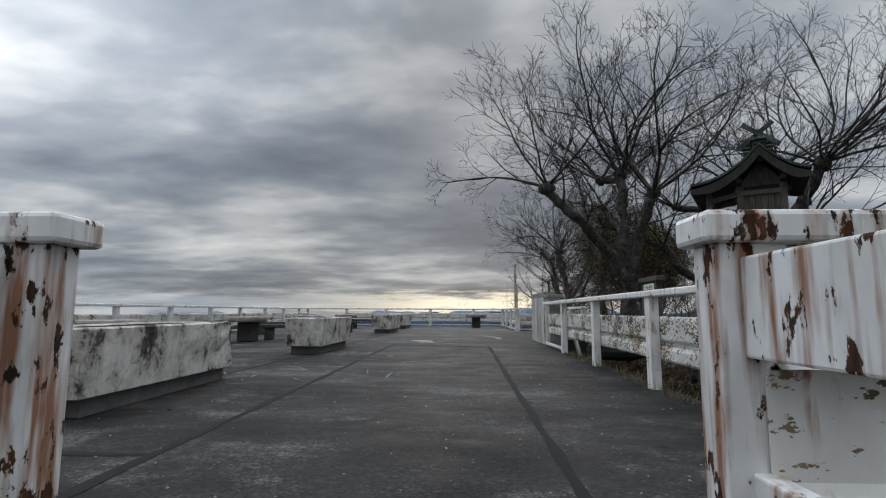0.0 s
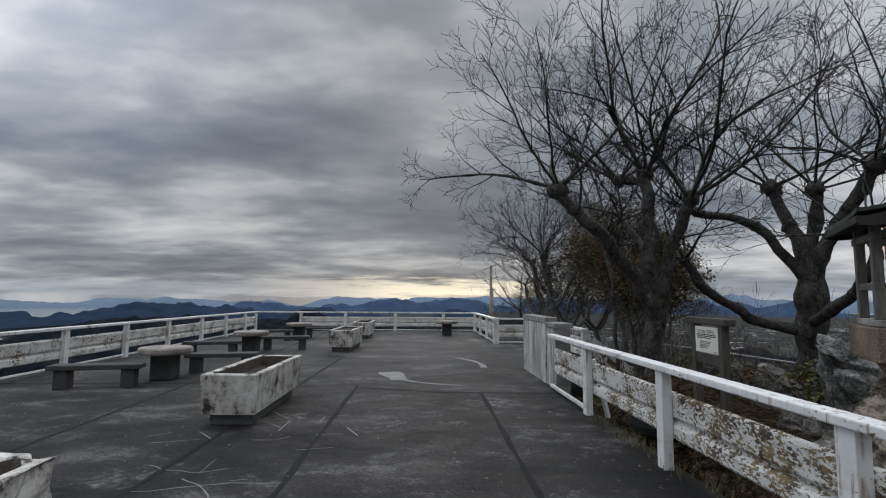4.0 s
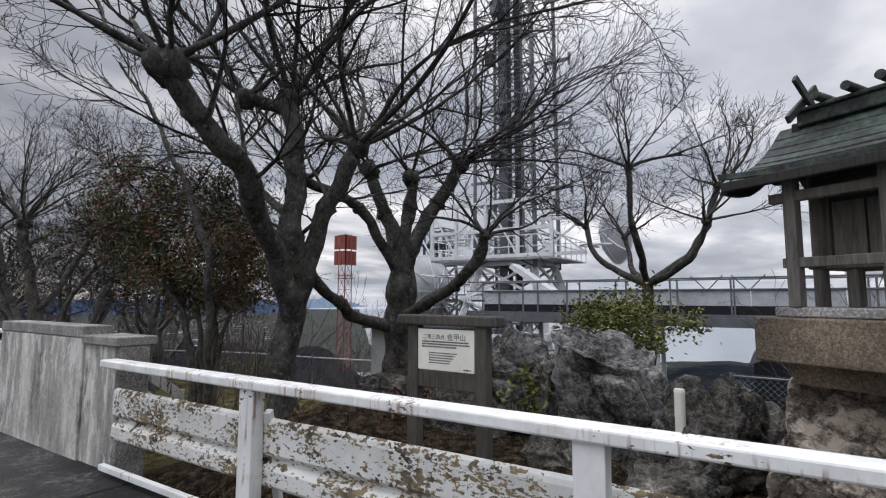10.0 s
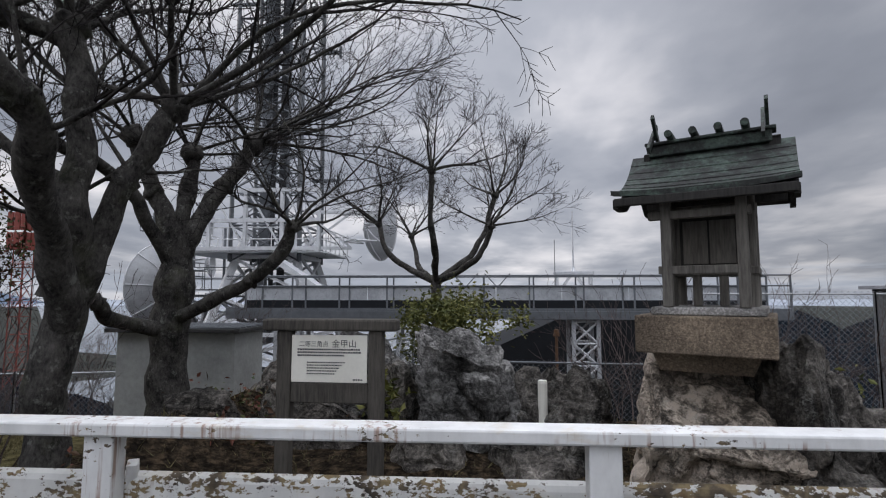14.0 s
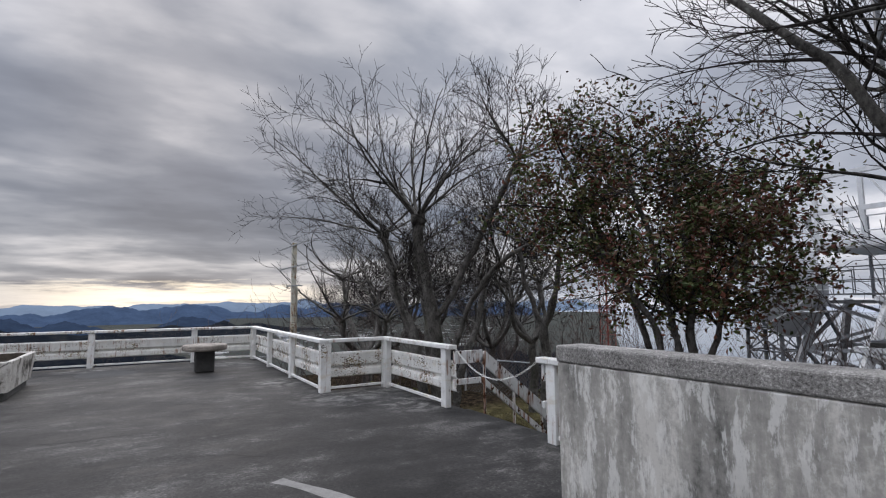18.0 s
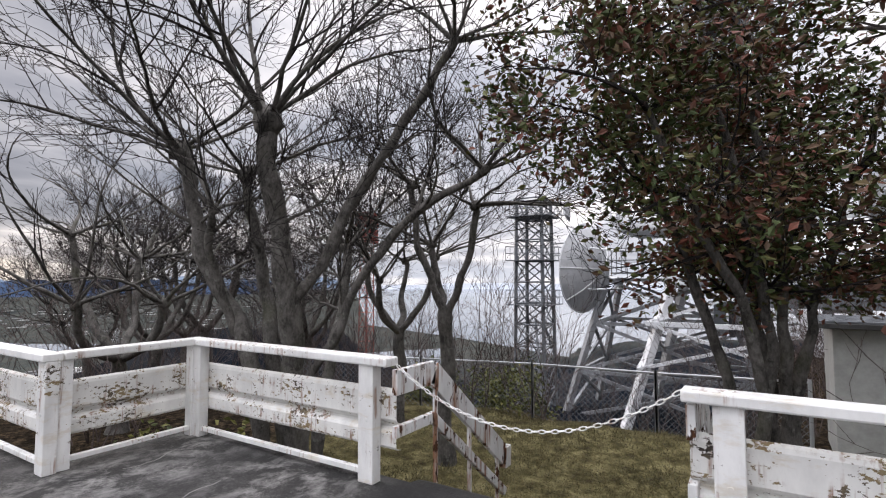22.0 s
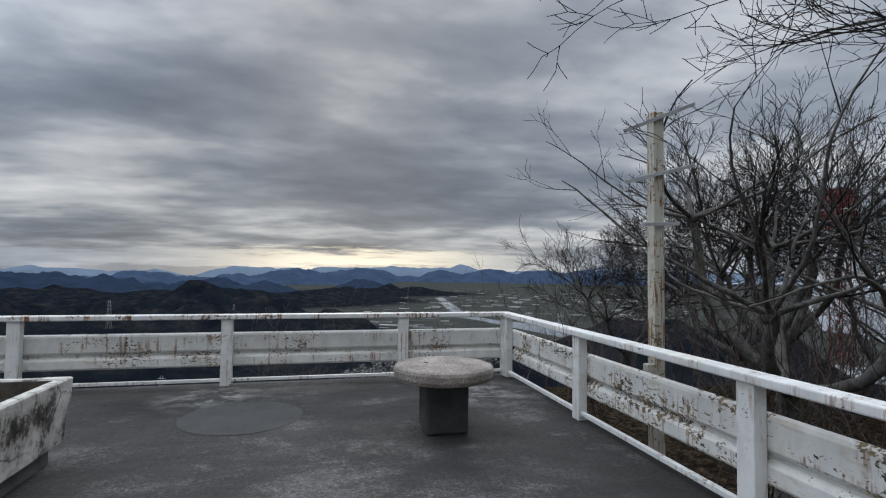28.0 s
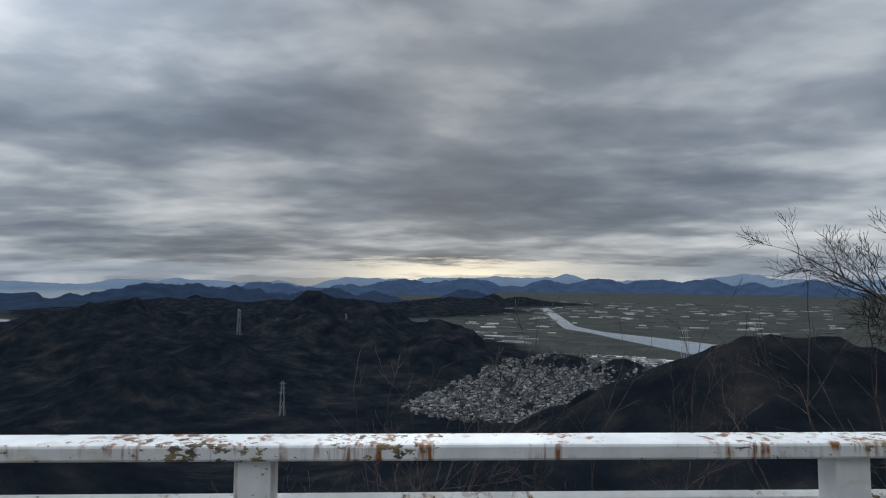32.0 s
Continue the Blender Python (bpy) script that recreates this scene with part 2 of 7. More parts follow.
def deck_concrete():
    m, nt, bsdf = material("deck_concrete", 0.85, 0.0, 0.16)
    broad = noise_at(nt, 0.55, 6, 0.65, (1, 1.5, 1))
    mid = noise_at(nt, 2.4, 6, 0.65, (1, 1.6, 1), offset=5)
    grit = noise_at(nt, 60, 4, 0.7, offset=2)
    f = math_n(nt, "ADD", math_n(nt, "ADD", math_n(nt, "MULTIPLY", broad, 0.45), math_n(nt, "MULTIPLY", mid, 0.32)), math_n(nt, "MULTIPLY", grit, 0.23))
    c = ramp(nt, f, [(0.41, (0.004, 0.004, 0.004)), (0.465, (0.0115, 0.011, 0.0108)), (0.53, (0.027, 0.026, 0.025)), (0.58, (0.080, 0.077, 0.073))])
    speck = noise_at(nt, 34, 6, 0.78, offset=27)
    tone = ramp(nt, speck, [(0.36, 0.3), (0.50, 0.95), (0.60, 1.5), (0.68, 2.8)])
    c = mixc(nt, 1.0, c, sock(nt, "ShaderNodeCombineXYZ", i0=tone, i1=tone, i2=tone).outputs[0], "MULTIPLY")
    # paler towards the far end, with a noise-broken edge
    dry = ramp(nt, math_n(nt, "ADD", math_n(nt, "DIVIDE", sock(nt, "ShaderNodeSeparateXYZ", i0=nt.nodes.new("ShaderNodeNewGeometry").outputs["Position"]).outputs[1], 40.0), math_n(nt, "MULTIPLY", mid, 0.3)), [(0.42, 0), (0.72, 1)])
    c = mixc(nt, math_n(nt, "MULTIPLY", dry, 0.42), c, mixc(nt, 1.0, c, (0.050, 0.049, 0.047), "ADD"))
    # lime leached out at the corner of the railing and by the stair foot
    pos = nt.nodes.new("ShaderNodeNewGeometry").outputs["Position"]
    lime = 0.0
    for cx, cy, reach in ((3.75, 22.55, 1.0), (4.55, 21.3, 0.9), (4.6, 22.7, 0.7), (3.2, 24.6, 0.8), (3.0, 28.8, 0.9), (2.0, 12.6, 0.5), (-0.4, 29.2, 0.8)):
        far = sock(nt, "ShaderNodeVectorMath", {"operation": "DISTANCE"}, i0=pos, i1=(cx, cy, 0.0)).outputs["Value"]
        here = ramp(nt, math_n(nt, "DIVIDE", far, reach), [(0.0, 1), (1.0, 0)])
        lime = here if lime == 0.0 else math_n(nt, "MAXIMUM", lime, here)
    crust = math_n(nt, "MULTIPLY", ramp(nt, noise_at(nt, 4.2, 9, 0.72, (1, 1.15, 1), offset=31, distortion=0.3), [(0.46, 0), (0.64, 1)]), lime)
    c = mixc(nt, math_n(nt, "MULTIPLY", crust, 0.75), c, (0.36, 0.35, 0.335))
    pale = math_n(nt, "MULTIPLY", ramp(nt, noise_at(nt, 1.1, 7, 0.7, offset=11), [(0.60, 0), (0.72, 1)]), ramp(nt, noise_at(nt, 14, 5, 0.7, offset=1), [(0.42, 0), (0.62, 1)]))
    c = mixc(nt, math_n(nt, "MULTIPLY", pale, 0.5), c, (0.27, 0.26, 0.25))
    nt.links.new(c, bsdf.inputs["Base Color"])
    nt.links.new(ramp(nt, mid, [(0.3, 0.62), (0.7, 0.95)]), bsdf.inputs["Roughness"])
    bumped(nt, bsdf, math_n(nt, "ADD", math_n(nt, "MULTIPLY", grit, 0.5), mid), 0.35, 0.012)
    return m


def painted_concrete():
    """Planter troughs: white limewash flaking off to dark mouldy concrete."""
    m, nt, bsdf = material("flaking_white_concrete", 0.85)
    a = noise_at(nt, 3.2, 8, 0.68)
    b = noise_at(nt, 30, 5, 0.7, offset=3)
    run = noise_at(nt, 9, 5, 0.6, (1, 1, 0.25), offset=6)
    f = math_n(nt, "ADD", math_n(nt, "MULTIPLY", a, 0.6), math_n(nt, "ADD", math_n(nt, "MULTIPLY", b, 0.16), math_n(nt, "MULTIPLY", run, 0.24)))
    c = ramp(nt, f, [(0.39, (0.03, 0.028, 0.025)), (0.44, (0.12, 0.110, 0.095)), (0.465, (0.33, 0.31, 0.28)), (0.53, (0.52, 0.50, 0.46)), (0.63, (0.68, 0.665, 0.63))])
    crack = sock(nt, "ShaderNodeTexVoronoi", {"feature": "DISTANCE_TO_EDGE"}, Vector=mixc(nt, 0.16, nt.nodes.new("ShaderNodeNewGeometry").outputs["Position"], noise_at(nt, 5, 6, 0.75)), Scale=2.3).outputs[0]
    c = mixc(nt, math_n(nt, "MULTIPLY", math_n(nt, "MULTIPLY", ramp(nt, crack, [(0.0, 1), (0.02, 0)]), ramp(nt, noise_at(nt, 1.7, 3, offset=41), [(0.50, 0), (0.60, 1)])), 0.85), c, (0.03, 0.028, 0.025))
    nt.links.new(c, bsdf.inputs["Base Color"])
    bumped(nt, bsdf, f, 0.5, 0.012)
    return m


def wall_concrete():
    m, nt, bsdf = material("wall_concrete", 0.85)
    a = noise_at(nt, 1.4, 7, 0.62, (1, 1, 0.45))
    b = noise_at(nt, 22, 6, 0.7, offset=3)
    run = noise_at(nt, 6, 6, 0.65, (1, 1, 0.14), offset=6)
    f = math_n(nt, "ADD", math_n(nt, "MULTIPLY", a, 0.45), math_n(nt, "ADD", math_n(nt, "MULTIPLY", b, 0.2), math_n(nt, "MULTIPLY", run, 0.35)))
    c = ramp(nt, f, [(0.38, (0.09, 0.088, 0.08)), (0.44, (0.22, 0.212, 0.195)), (0.515, (0.35, 0.335, 0.305)), (0.57, (0.54, 0.52, 0.475))])
    lime = math_n(nt, "MULTIPLY", ramp(nt, noise_at(nt, 9, 9, 0.75, (1, 1, 0.3), offset=8, distortion=0.2), [(0.515, 0), (0.57, 1)]), ramp(nt, noise_at(nt, 0.9, 4, offset=3), [(0.36, 0), (0.52, 1)]))
    moss = ramp(nt, noise_at(nt, 4.5, 7, 0.7, (1, 1, 0.3), offset=17), [(0.57, 0), (0.68, 1)])
    c = mixc(nt, math_n(nt, "MULTIPLY", moss, 0.75), c, (0.07, 0.07, 0.055))
    c = mixc(nt, math_n(nt, "MULTIPLY", lime, 0.65), c, (0.70, 0.69, 0.65))
    nt.links.new(c, bsdf.inputs["Base Color"])
    bumped(nt, bsdf, f, 0.35, 0.008)
    return m


def aggregate(name, colour, dark):
    """Washed aggregate / granite: small speckle."""
    m, nt, bsdf = material(name, 0.85)
    g = noise_at(nt, 60, 3, 0.8)
    a = noise_at(nt, 3, 5, 0.6, offset=2)
    f = math_n(nt, "ADD", math_n(nt, "MULTIPLY", g, 0.6), math_n(nt, "MULTIPLY", a, 0.4))
    nt.links.new(ramp(nt, f, [(0.38, dark), (0.47, tuple(c * 0.8 for c in colour)), (0.53, colour), (0.62, tuple(c * 1.9 for c in colour))]), bsdf.inputs["Base Color"])
    bumped(nt, bsdf, g, 0.8, 0.01)
    return m


def old_wood(name, colour, dark, stretch=(6, 6, 0.6)):
    m, nt, bsdf = material(name, 0.85)
    g = noise_at(nt, 9, 6, 0.65, stretch, "object")
    a = noise_at(nt, 2.0, 4, 0.6, offset=2)
    f = math_n(nt, "ADD", math_n(nt, "MULTIPLY", g, 0.6), math_n(nt, "MULTIPLY", a, 0.4))
    nt.links.new(ramp(nt, f, [(0.32, dark), (0.52, colour), (0.70, tuple(c * 1.5 for c in colour))]), bsdf.inputs["Base Color"])
    bumped(nt, bsdf, g, 0.4, 0.006)
    return m


def verdigris():
    """Old copper sheet: black-brown with green bloom."""
    m, nt, bsdf = material("verdigris_copper", 0.7)
    f = math_n(nt, "ADD", math_n(nt, "MULTIPLY", noise_at(nt, 4, 6, 0.65, (1, 1, 2)), 0.6), math_n(nt, "MULTIPLY", noise_at(nt, 30, 5, 0.7, offset=3), 0.4))
    nt.links.new(ramp(nt, f, [(0.38, (0.014, 0.014, 0.013)), (0.48, (0.028, 0.031, 0.028)), (0.56, (0.055, 0.076, 0.062)), (0.68, (0.12, 0.16, 0.13))]), bsdf.inputs["Base Color"])
    bumped(nt, bsdf, f, 0.35, 0.008)
    return m


def rock_material(name="weathered_rock", tone=1.0, warm=(1.0, 0.92, 0.82), top=0.62):
    """Craggy rock: dark crevices, grey faces, pale lichen."""
    m, nt, bsdf = material(name, 0.92, 0.0, 0.15)
    a = noise_at(nt, 1.3, 7, 0.62, (1, 1, 1.6), distortion=0.5)
    b = noise_at(nt, 34, 8, 0.8, (1, 1, 1.2), offset=3)
    b2 = noise_at(nt, 8, 9, 0.74, (1, 1, 1.3), offset=33, distortion=0.8)
    f = math_n(nt, "ADD", math_n(nt, "ADD", math_n(nt, "MULTIPLY", a, 0.34), math_n(nt, "MULTIPLY", b, 0.27)), math_n(nt, "MULTIPLY", b2, 0.39))
    tint = lambda v: tuple(min(top, v * tone) * w for w in warm)
    c = ramp(nt, f, [(0.43, tint(0.010)), (0.475, tint(0.030)), (0.515, tint(0.068)), (0.56, tint(0.13)), (0.61, tint(0.27))])
    lichen = math_n(nt, "MULTIPLY", ramp(nt, noise_at(nt, 5, 8, 0.72, offset=12), [(0.54, 0), (0.62, 1)]), ramp(nt, noise_at(nt, 60, 5, 0.7, offset=5), [(0.48, 0), (0.56, 1)]))
    c = mixc(nt, math_n(nt, "MULTIPLY", lichen, 0.5), c, (0.30, 0.30, 0.275))
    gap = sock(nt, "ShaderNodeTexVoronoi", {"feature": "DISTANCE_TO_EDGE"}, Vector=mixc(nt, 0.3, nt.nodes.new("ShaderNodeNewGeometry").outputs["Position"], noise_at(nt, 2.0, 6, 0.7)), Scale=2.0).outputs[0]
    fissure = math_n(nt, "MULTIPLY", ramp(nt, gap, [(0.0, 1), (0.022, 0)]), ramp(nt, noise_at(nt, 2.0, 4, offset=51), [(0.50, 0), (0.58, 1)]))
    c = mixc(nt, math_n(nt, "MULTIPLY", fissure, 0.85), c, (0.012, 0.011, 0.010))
    nt.links.new(c, bsdf.inputs["Base Color"])
    bumped(nt, bsdf, math_n(nt, "SUBTRACT", f, math_n(nt, "MULTIPLY", fissure, 0.3)), 1.0, 0.09)
    return m


def bark_material(name, dark, light, spots=0.6):
    m, nt, bsdf = material(name, 0.92, 0.0, 0.12)
    a = noise_at(nt, 5, 7, 0.7, (1, 1, 0.8))
    b = noise_at(nt, 38, 5, 0.7, (1, 1, 0.5), offset=3)
    f = math_n(nt, "ADD", math_n(nt, "MULTIPLY", a, 0.6), math_n(nt, "MULTIPLY", b, 0.4))
    c = ramp(nt, f, [(0.40, dark), (0.64, light)])
    if spots:
        pale = ramp(nt, noise_at(nt, 9, 6, 0.7, offset=7), [(0.58, 0), (0.66, 1)])
        c = mixc(nt, math_n(nt, "MULTIPLY", pale, spots), c, (0.21, 0.215, 0.19))
        green = ramp(nt, noise_at(nt, 2.2, 5, 0.65, offset=15), [(0.55, 0), (0.68, 1)])
        c = mixc(nt, math_n(nt, "MULTIPLY", green, 0.35), c, (0.045, 0.05, 0.02))
    nt.links.new(c, bsdf.inputs["Base Color"])
    bumped(nt, bsdf, f, 0.9, 0.035)
    return m


def rusting_plate():
    """White gloss paint over sheet steel: rust blisters with a run of rust under each."""
    m, nt, bsdf = material("rusting_gate_paint", 0.4)
    broad = noise_at(nt, 2.6, 4, 0.6, offset=3)
    grime = ramp(nt, noise_at(nt, 4, 6, 0.65, (1, 1, 0.6), offset=2), [(0.3, (0.55, 0.55, 0.53)), (0.6, (0.76, 0.765, 0.76))])
    spot = noise_at(nt, 19, 6, 0.65, (1, 1, 0.45), offset=6)
    run = noise_at(nt, 15, 4, 0.55, (1, 1, 0.09), offset=6)
    tear = noise_at(nt, 40, 5, 0.6, (1, 1, 0.2), offset=11)
    zone = ramp(nt, broad, [(0.34, 0), (0.48, 1)])
    wash = math_n(nt, "MULTIPLY", ramp(nt, math_n(nt, "ADD", run, math_n(nt, "MULTIPLY", tear, 0.12)), [(0.555, 0), (0.68, 1)]), zone)
    core = math_n(nt, "MULTIPLY", ramp(nt, math_n(nt, "ADD", math_n(nt, "MULTIPLY", spot, 0.7), math_n(nt, "MULTIPLY", run, 0.3)), [(0.553, 0), (0.57, 1)]), ramp(nt, broad, [(0.34, 0), (0.42, 1)]))
    c = mixc(nt, math_n(nt, "MULTIPLY", wash, 0.9), grime, (0.24, 0.085, 0.022))
    c = mixc(nt, core, c, ramp(nt, tear, [(0.4, (0.022, 0.012, 0.008)), (0.65, (0.11, 0.04, 0.014))]))
    nt.links.new(c, bsdf.inputs["Base Color"])
    nt.links.new(ramp(nt, core, [(0, 0.38), (1, 0.95)]), bsdf.inputs["Roughness"])
    bumped(nt, bsdf, math_n(nt, "SUBTRACT", math_n(nt, "MULTIPLY", spot, 0.2), core), 0.5, 0.005)
    return m


RAIL_PAINT = chipped_paint("chipped_white_paint", 0.5, 0.7)
BEAM_PAINT = chipped_paint("flaked_beam_paint", 1.0, 0.9, (0.76, 0.755, 0.72))
OLD_BEAM_PAINT = chipped_paint("old_flaked_beam_paint", 1.3, 0.5, (0.74, 0.735, 0.70))
FAR_BEAM_PAINT = chipped_paint("lightly_flaked_beam_paint", 0.75, 0.8, (0.74, 0.735, 0.70))
FAR_PAINT = chipped_paint("rust_run_paint", 0.85, 1.25)
GATE_PAINT = rusting_plate()
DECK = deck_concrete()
JOINT = plain("joint_filler", (0.006, 0.006, 0.006), 0.95)
TROUGH = painted_concrete()
WALL = wall_concrete()
DARK_CONC = plain("dark_concrete", (0.055, 0.054, 0.052), 0.9, vary=0.4)
COPING = aggregate("pitted_grey_coping", (0.25, 0.24, 0.225), (0.075, 0.07, 0.065))
TABLE_TOP = aggregate("washed_aggregate", (0.27, 0.24, 0.21), (0.11, 0.095, 0.085))
SOIL = plain("planting_soil", (0.035, 0.028, 0.022), 0.95, vary=0.5, scale=9, bump=0.6)
PLINTH = aggregate("pebbled_concrete", (0.16, 0.125, 0.09), (0.06, 0.046, 0.034))
WOOD = old_wood("weathered_grey_wood", (0.135, 0.125, 0.11), (0.045, 0.040, 0.035))
SIGN_WOOD = old_wood("rough_sign_timber", (0.075, 0.068, 0.058), (0.022, 0.020, 0.018))
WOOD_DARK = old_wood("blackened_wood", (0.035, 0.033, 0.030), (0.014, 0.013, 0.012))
COPPER = verdigris()
ROCK = rock_material("weathered_rock", 1.6, (1.0, 0.91, 0.80))
BARK = bark_material("dark_bark", (0.018, 0.017, 0.016), (0.115, 0.108, 0.098))
BARK_PALE = bark_material("grey_smooth_bark", (0.034, 0.032, 0.029), (0.165, 0.155, 0.142), 0.5)
TWIG = bark_material("twig_bark", (0.011, 0.010, 0.010), (0.044, 0.038, 0.036), 0)
STEEL = plain("galvanised_steel", (0.15, 0.16, 0.17), 0.5, 0.35, 0.25, 3, 0.1)
WHITE_STEEL = plain("whitened_steel", (0.66, 0.67, 0.68), 0.55, 0.1, 0.2, 3, 0.1)
PALE_STEEL = plain("dull_pale_steel", (0.40, 0.41, 0.42), 0.6, 0.1, 0.35, 2, 0.1)
DULL_STEEL = plain("weathered_zinc", (0.24, 0.25, 0.26), 0.6, 0.15, 0.35, 2, 0.1)
DARK_STEEL = plain("dark_steel", (0.05, 0.053, 0.057), 0.6, 0.3)
DISH_SKIN = plain("dish_skin", (0.46, 0.47, 0.48), 0.55, 0.2, 0.2, 2, 0.05)
SIGN_WHITE = plain("sign_enamel", (0.74, 0.72, 0.64), 0.4, 0, 0.08, 4, 0.02)
INK = plain("sign_ink", (0.03, 0.03, 0.035), 0.6)


# ---- helpers for meshes ----
def part(name, bm, mat, parent=None, label=""):
    me = bpy.data.meshes.new(name)
    bm.to_mesh(me)
    bm.free()
    me.materials.append(mat)
    ob = new(name, me)
    if parent:
        ob.parent = parent
    if label:
        ob["label"] = label
    return ob


def raw(name, verts, faces, mat, parent=None, smooth=False):
    me = bpy.data.meshes.new(name)
    me.from_pydata(verts, [], faces)
    me.materials.append(mat)
    if smooth:
        me.polygons.foreach_set("use_smooth", [True] * len(me.polygons))
    me.update()
    ob = new(name, me)
    if parent:
        ob.parent = parent
    return ob


def thing(name, m, label, category, group="", kind=""):
    return tagged(placed(new(name), m), label, category, group, kind)


def placed(ob, m):
    ob.matrix_basis = m
    return ob


def box(x0, x1, y0, y1, z0, z1, bevel=0.0, bm=None, m=None):
    """A box, its edges rounded by bevel, added to bm."""
    tmp = bmesh.new()
    bmesh.ops.create_cube(tmp, size=1.0)
    for v in tmp.verts:
        v.co = Vector(((x0 + x1) / 2 + v.co.x * (x1 - x0), (y0 + y1) / 2 + v.co.y * (y1 - y0), (z0 + z1) / 2 + v.co.z * (z1 - z0)))
    if bevel:
        bmesh.ops.bevel(tmp, geom=tmp.edges[:], offset=bevel, segments=2, affect="EDGES", profile=0.5)
    if m is not None:
        tmp.transform(m)
    return joined(bm, tmp)


def joined(bm, tmp):
    if bm is None:
        return tmp
    me = bpy.data.meshes.new("tmp")
    tmp.to_mesh(me)
    tmp.free()
    bm.from_mesh(me)
    bpy.data.meshes.remove(me)
    return bm


def rod(a, b, r0, r1=None, sides=8, bm=None):
    """A round bar from a to b."""
    a, b = Vector(a), Vector(b)
    tmp = bmesh.new()
    bmesh.ops.create_cone(tmp, cap_ends=True, segments=sides, radius1=r0, radius2=r0 if r1 is None else r1, depth=(b - a).length)
    tmp.transform(Matrix.Translation((a + b) / 2) @ (b - a).to_track_quat("Z", "Y").to_matrix().to_4x4())
    return joined(bm, tmp)


def beam(a, b, w, h, bm=None, bevel=0.0):
    """A rectangular bar from a to b, w wide and h high."""
    a, b = Vector(a), Vector(b)
    d = b - a
    return box(-w / 2, w / 2, 0, d.length, -h / 2, h / 2, bevel, bm, Matrix.Translation(a) @ frame_along(d))


def frame_along(d):
    yv = d.normalized()
    xv = yv.cross(Vector((0, 0, 1)))
    xv = Vector((1, 0, 0)) if xv.length < 1e-4 else xv.normalized()
    zv = xv.cross(yv)
    return Matrix((xv, yv, zv)).transposed().to_4x4()


def swept(profile, length, bm=None, closed=False):
    """A profile of (x, z) pairs drawn along +y."""
    tmp = bmesh.new() if bm is None else bm
    a = [tmp.verts.new((x, 0, z)) for x, z in profile]
    b = [tmp.verts.new((x, length, z)) for x, z in profile]
    n = len(profile)
    for i in range(n if closed else n - 1):
        j = (i + 1) % n
        tmp.faces.new((a[i], a[j], b[j], b[i]))
    if closed:
        tmp.faces.new(a[::-1])
        tmp.faces.new(b)
    return tmp


# ---- deck and its edges ----
RAIL_X, WALL_X, SIDE_X, END_X, LEFT_X, FAR_Y, FRONT_Y = 3.26, 3.32, 4.82, 3.57, -7.15, 29.8, 2.6
OUTLINE = [(LEFT_X - 0.2, FRONT_Y - 0.1), (0.42, FRONT_Y - 0.1), (1.76, FRONT_Y - 0.1), (RAIL_X + 0.15, FRONT_Y - 0.1), (RAIL_X + 0.15, 13.8), (WALL_X + 0.02, 13.8),
           (WALL_X + 0.02, 16.6), (SIDE_X + 0.15, 16.6), (SIDE_X + 0.15, 23.17), (END_X + 0.15, 23.17), (END_X + 0.15, FAR_Y + 0.15), (LEFT_X - 0.2, FAR_Y + 0.15)]


def build_deck():
    bm = bmesh.new()
    top = [bm.verts.new((x, y, 0)) for x, y in OUTLINE]
    low = [bm.verts.new((x, y, -0.35)) for x, y in OUTLINE]
    bm.faces.new(top)
    bm.faces.new(low[::-1])
    for i in range(len(top)):
        j = (i + 1) % len(top)
        bm.faces.new((top[j], top[i], low[i], low[j]))
    bmesh.ops.recalc_face_normals(bm, faces=bm.faces[:])
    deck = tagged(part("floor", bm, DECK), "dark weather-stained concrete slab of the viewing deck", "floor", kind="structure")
    rng = random.Random(5)
    for x0, y0, x1, y1 in ((-0.48, 2.5, -0.35, 14.3), (1.75, 2.5, 1.9, 13.4), (-1.74, 7.0, -1.3, 19.0), (-3.55, 2.5, -3.55, 29.6), (-7.2, 4.5, -0.45, 4.52),
                           (-0.36, 14.0, 1.0, 13.5), (1.0, 13.5, 3.3, 13.35), (-7.2, 14.4, -1.58, 14.4)):
        a, b = Vector((x0, y0, 0)), Vector((x1, y1, 0))
        n = max(2, int((b - a).length / 0.35))
        side = (b - a).normalized().cross(Vector((0, 0, 1)))
        verts, faces = [], []
        for i in range(n + 1):
            p, w = a.lerp(b, i / n), 0.034 + rng.uniform(-0.012, 0.012)
            p = p + side * rng.uniform(-0.008, 0.008)
            verts += [tuple(p - side * w + Vector((0, 0, 0.003))), tuple(p + Vector((0, 0, 0.0045))), tuple(p + side * w + Vector((0, 0, 0.003)))]
            if i:
                k = 3 * i
                faces += [(k - 3, k - 2, k + 1, k), (k - 2, k - 1, k + 2, k + 1)]
        raw("floor_joint", verts, faces, JOINT, deck)
    return deck


FLOOR = build_deck()


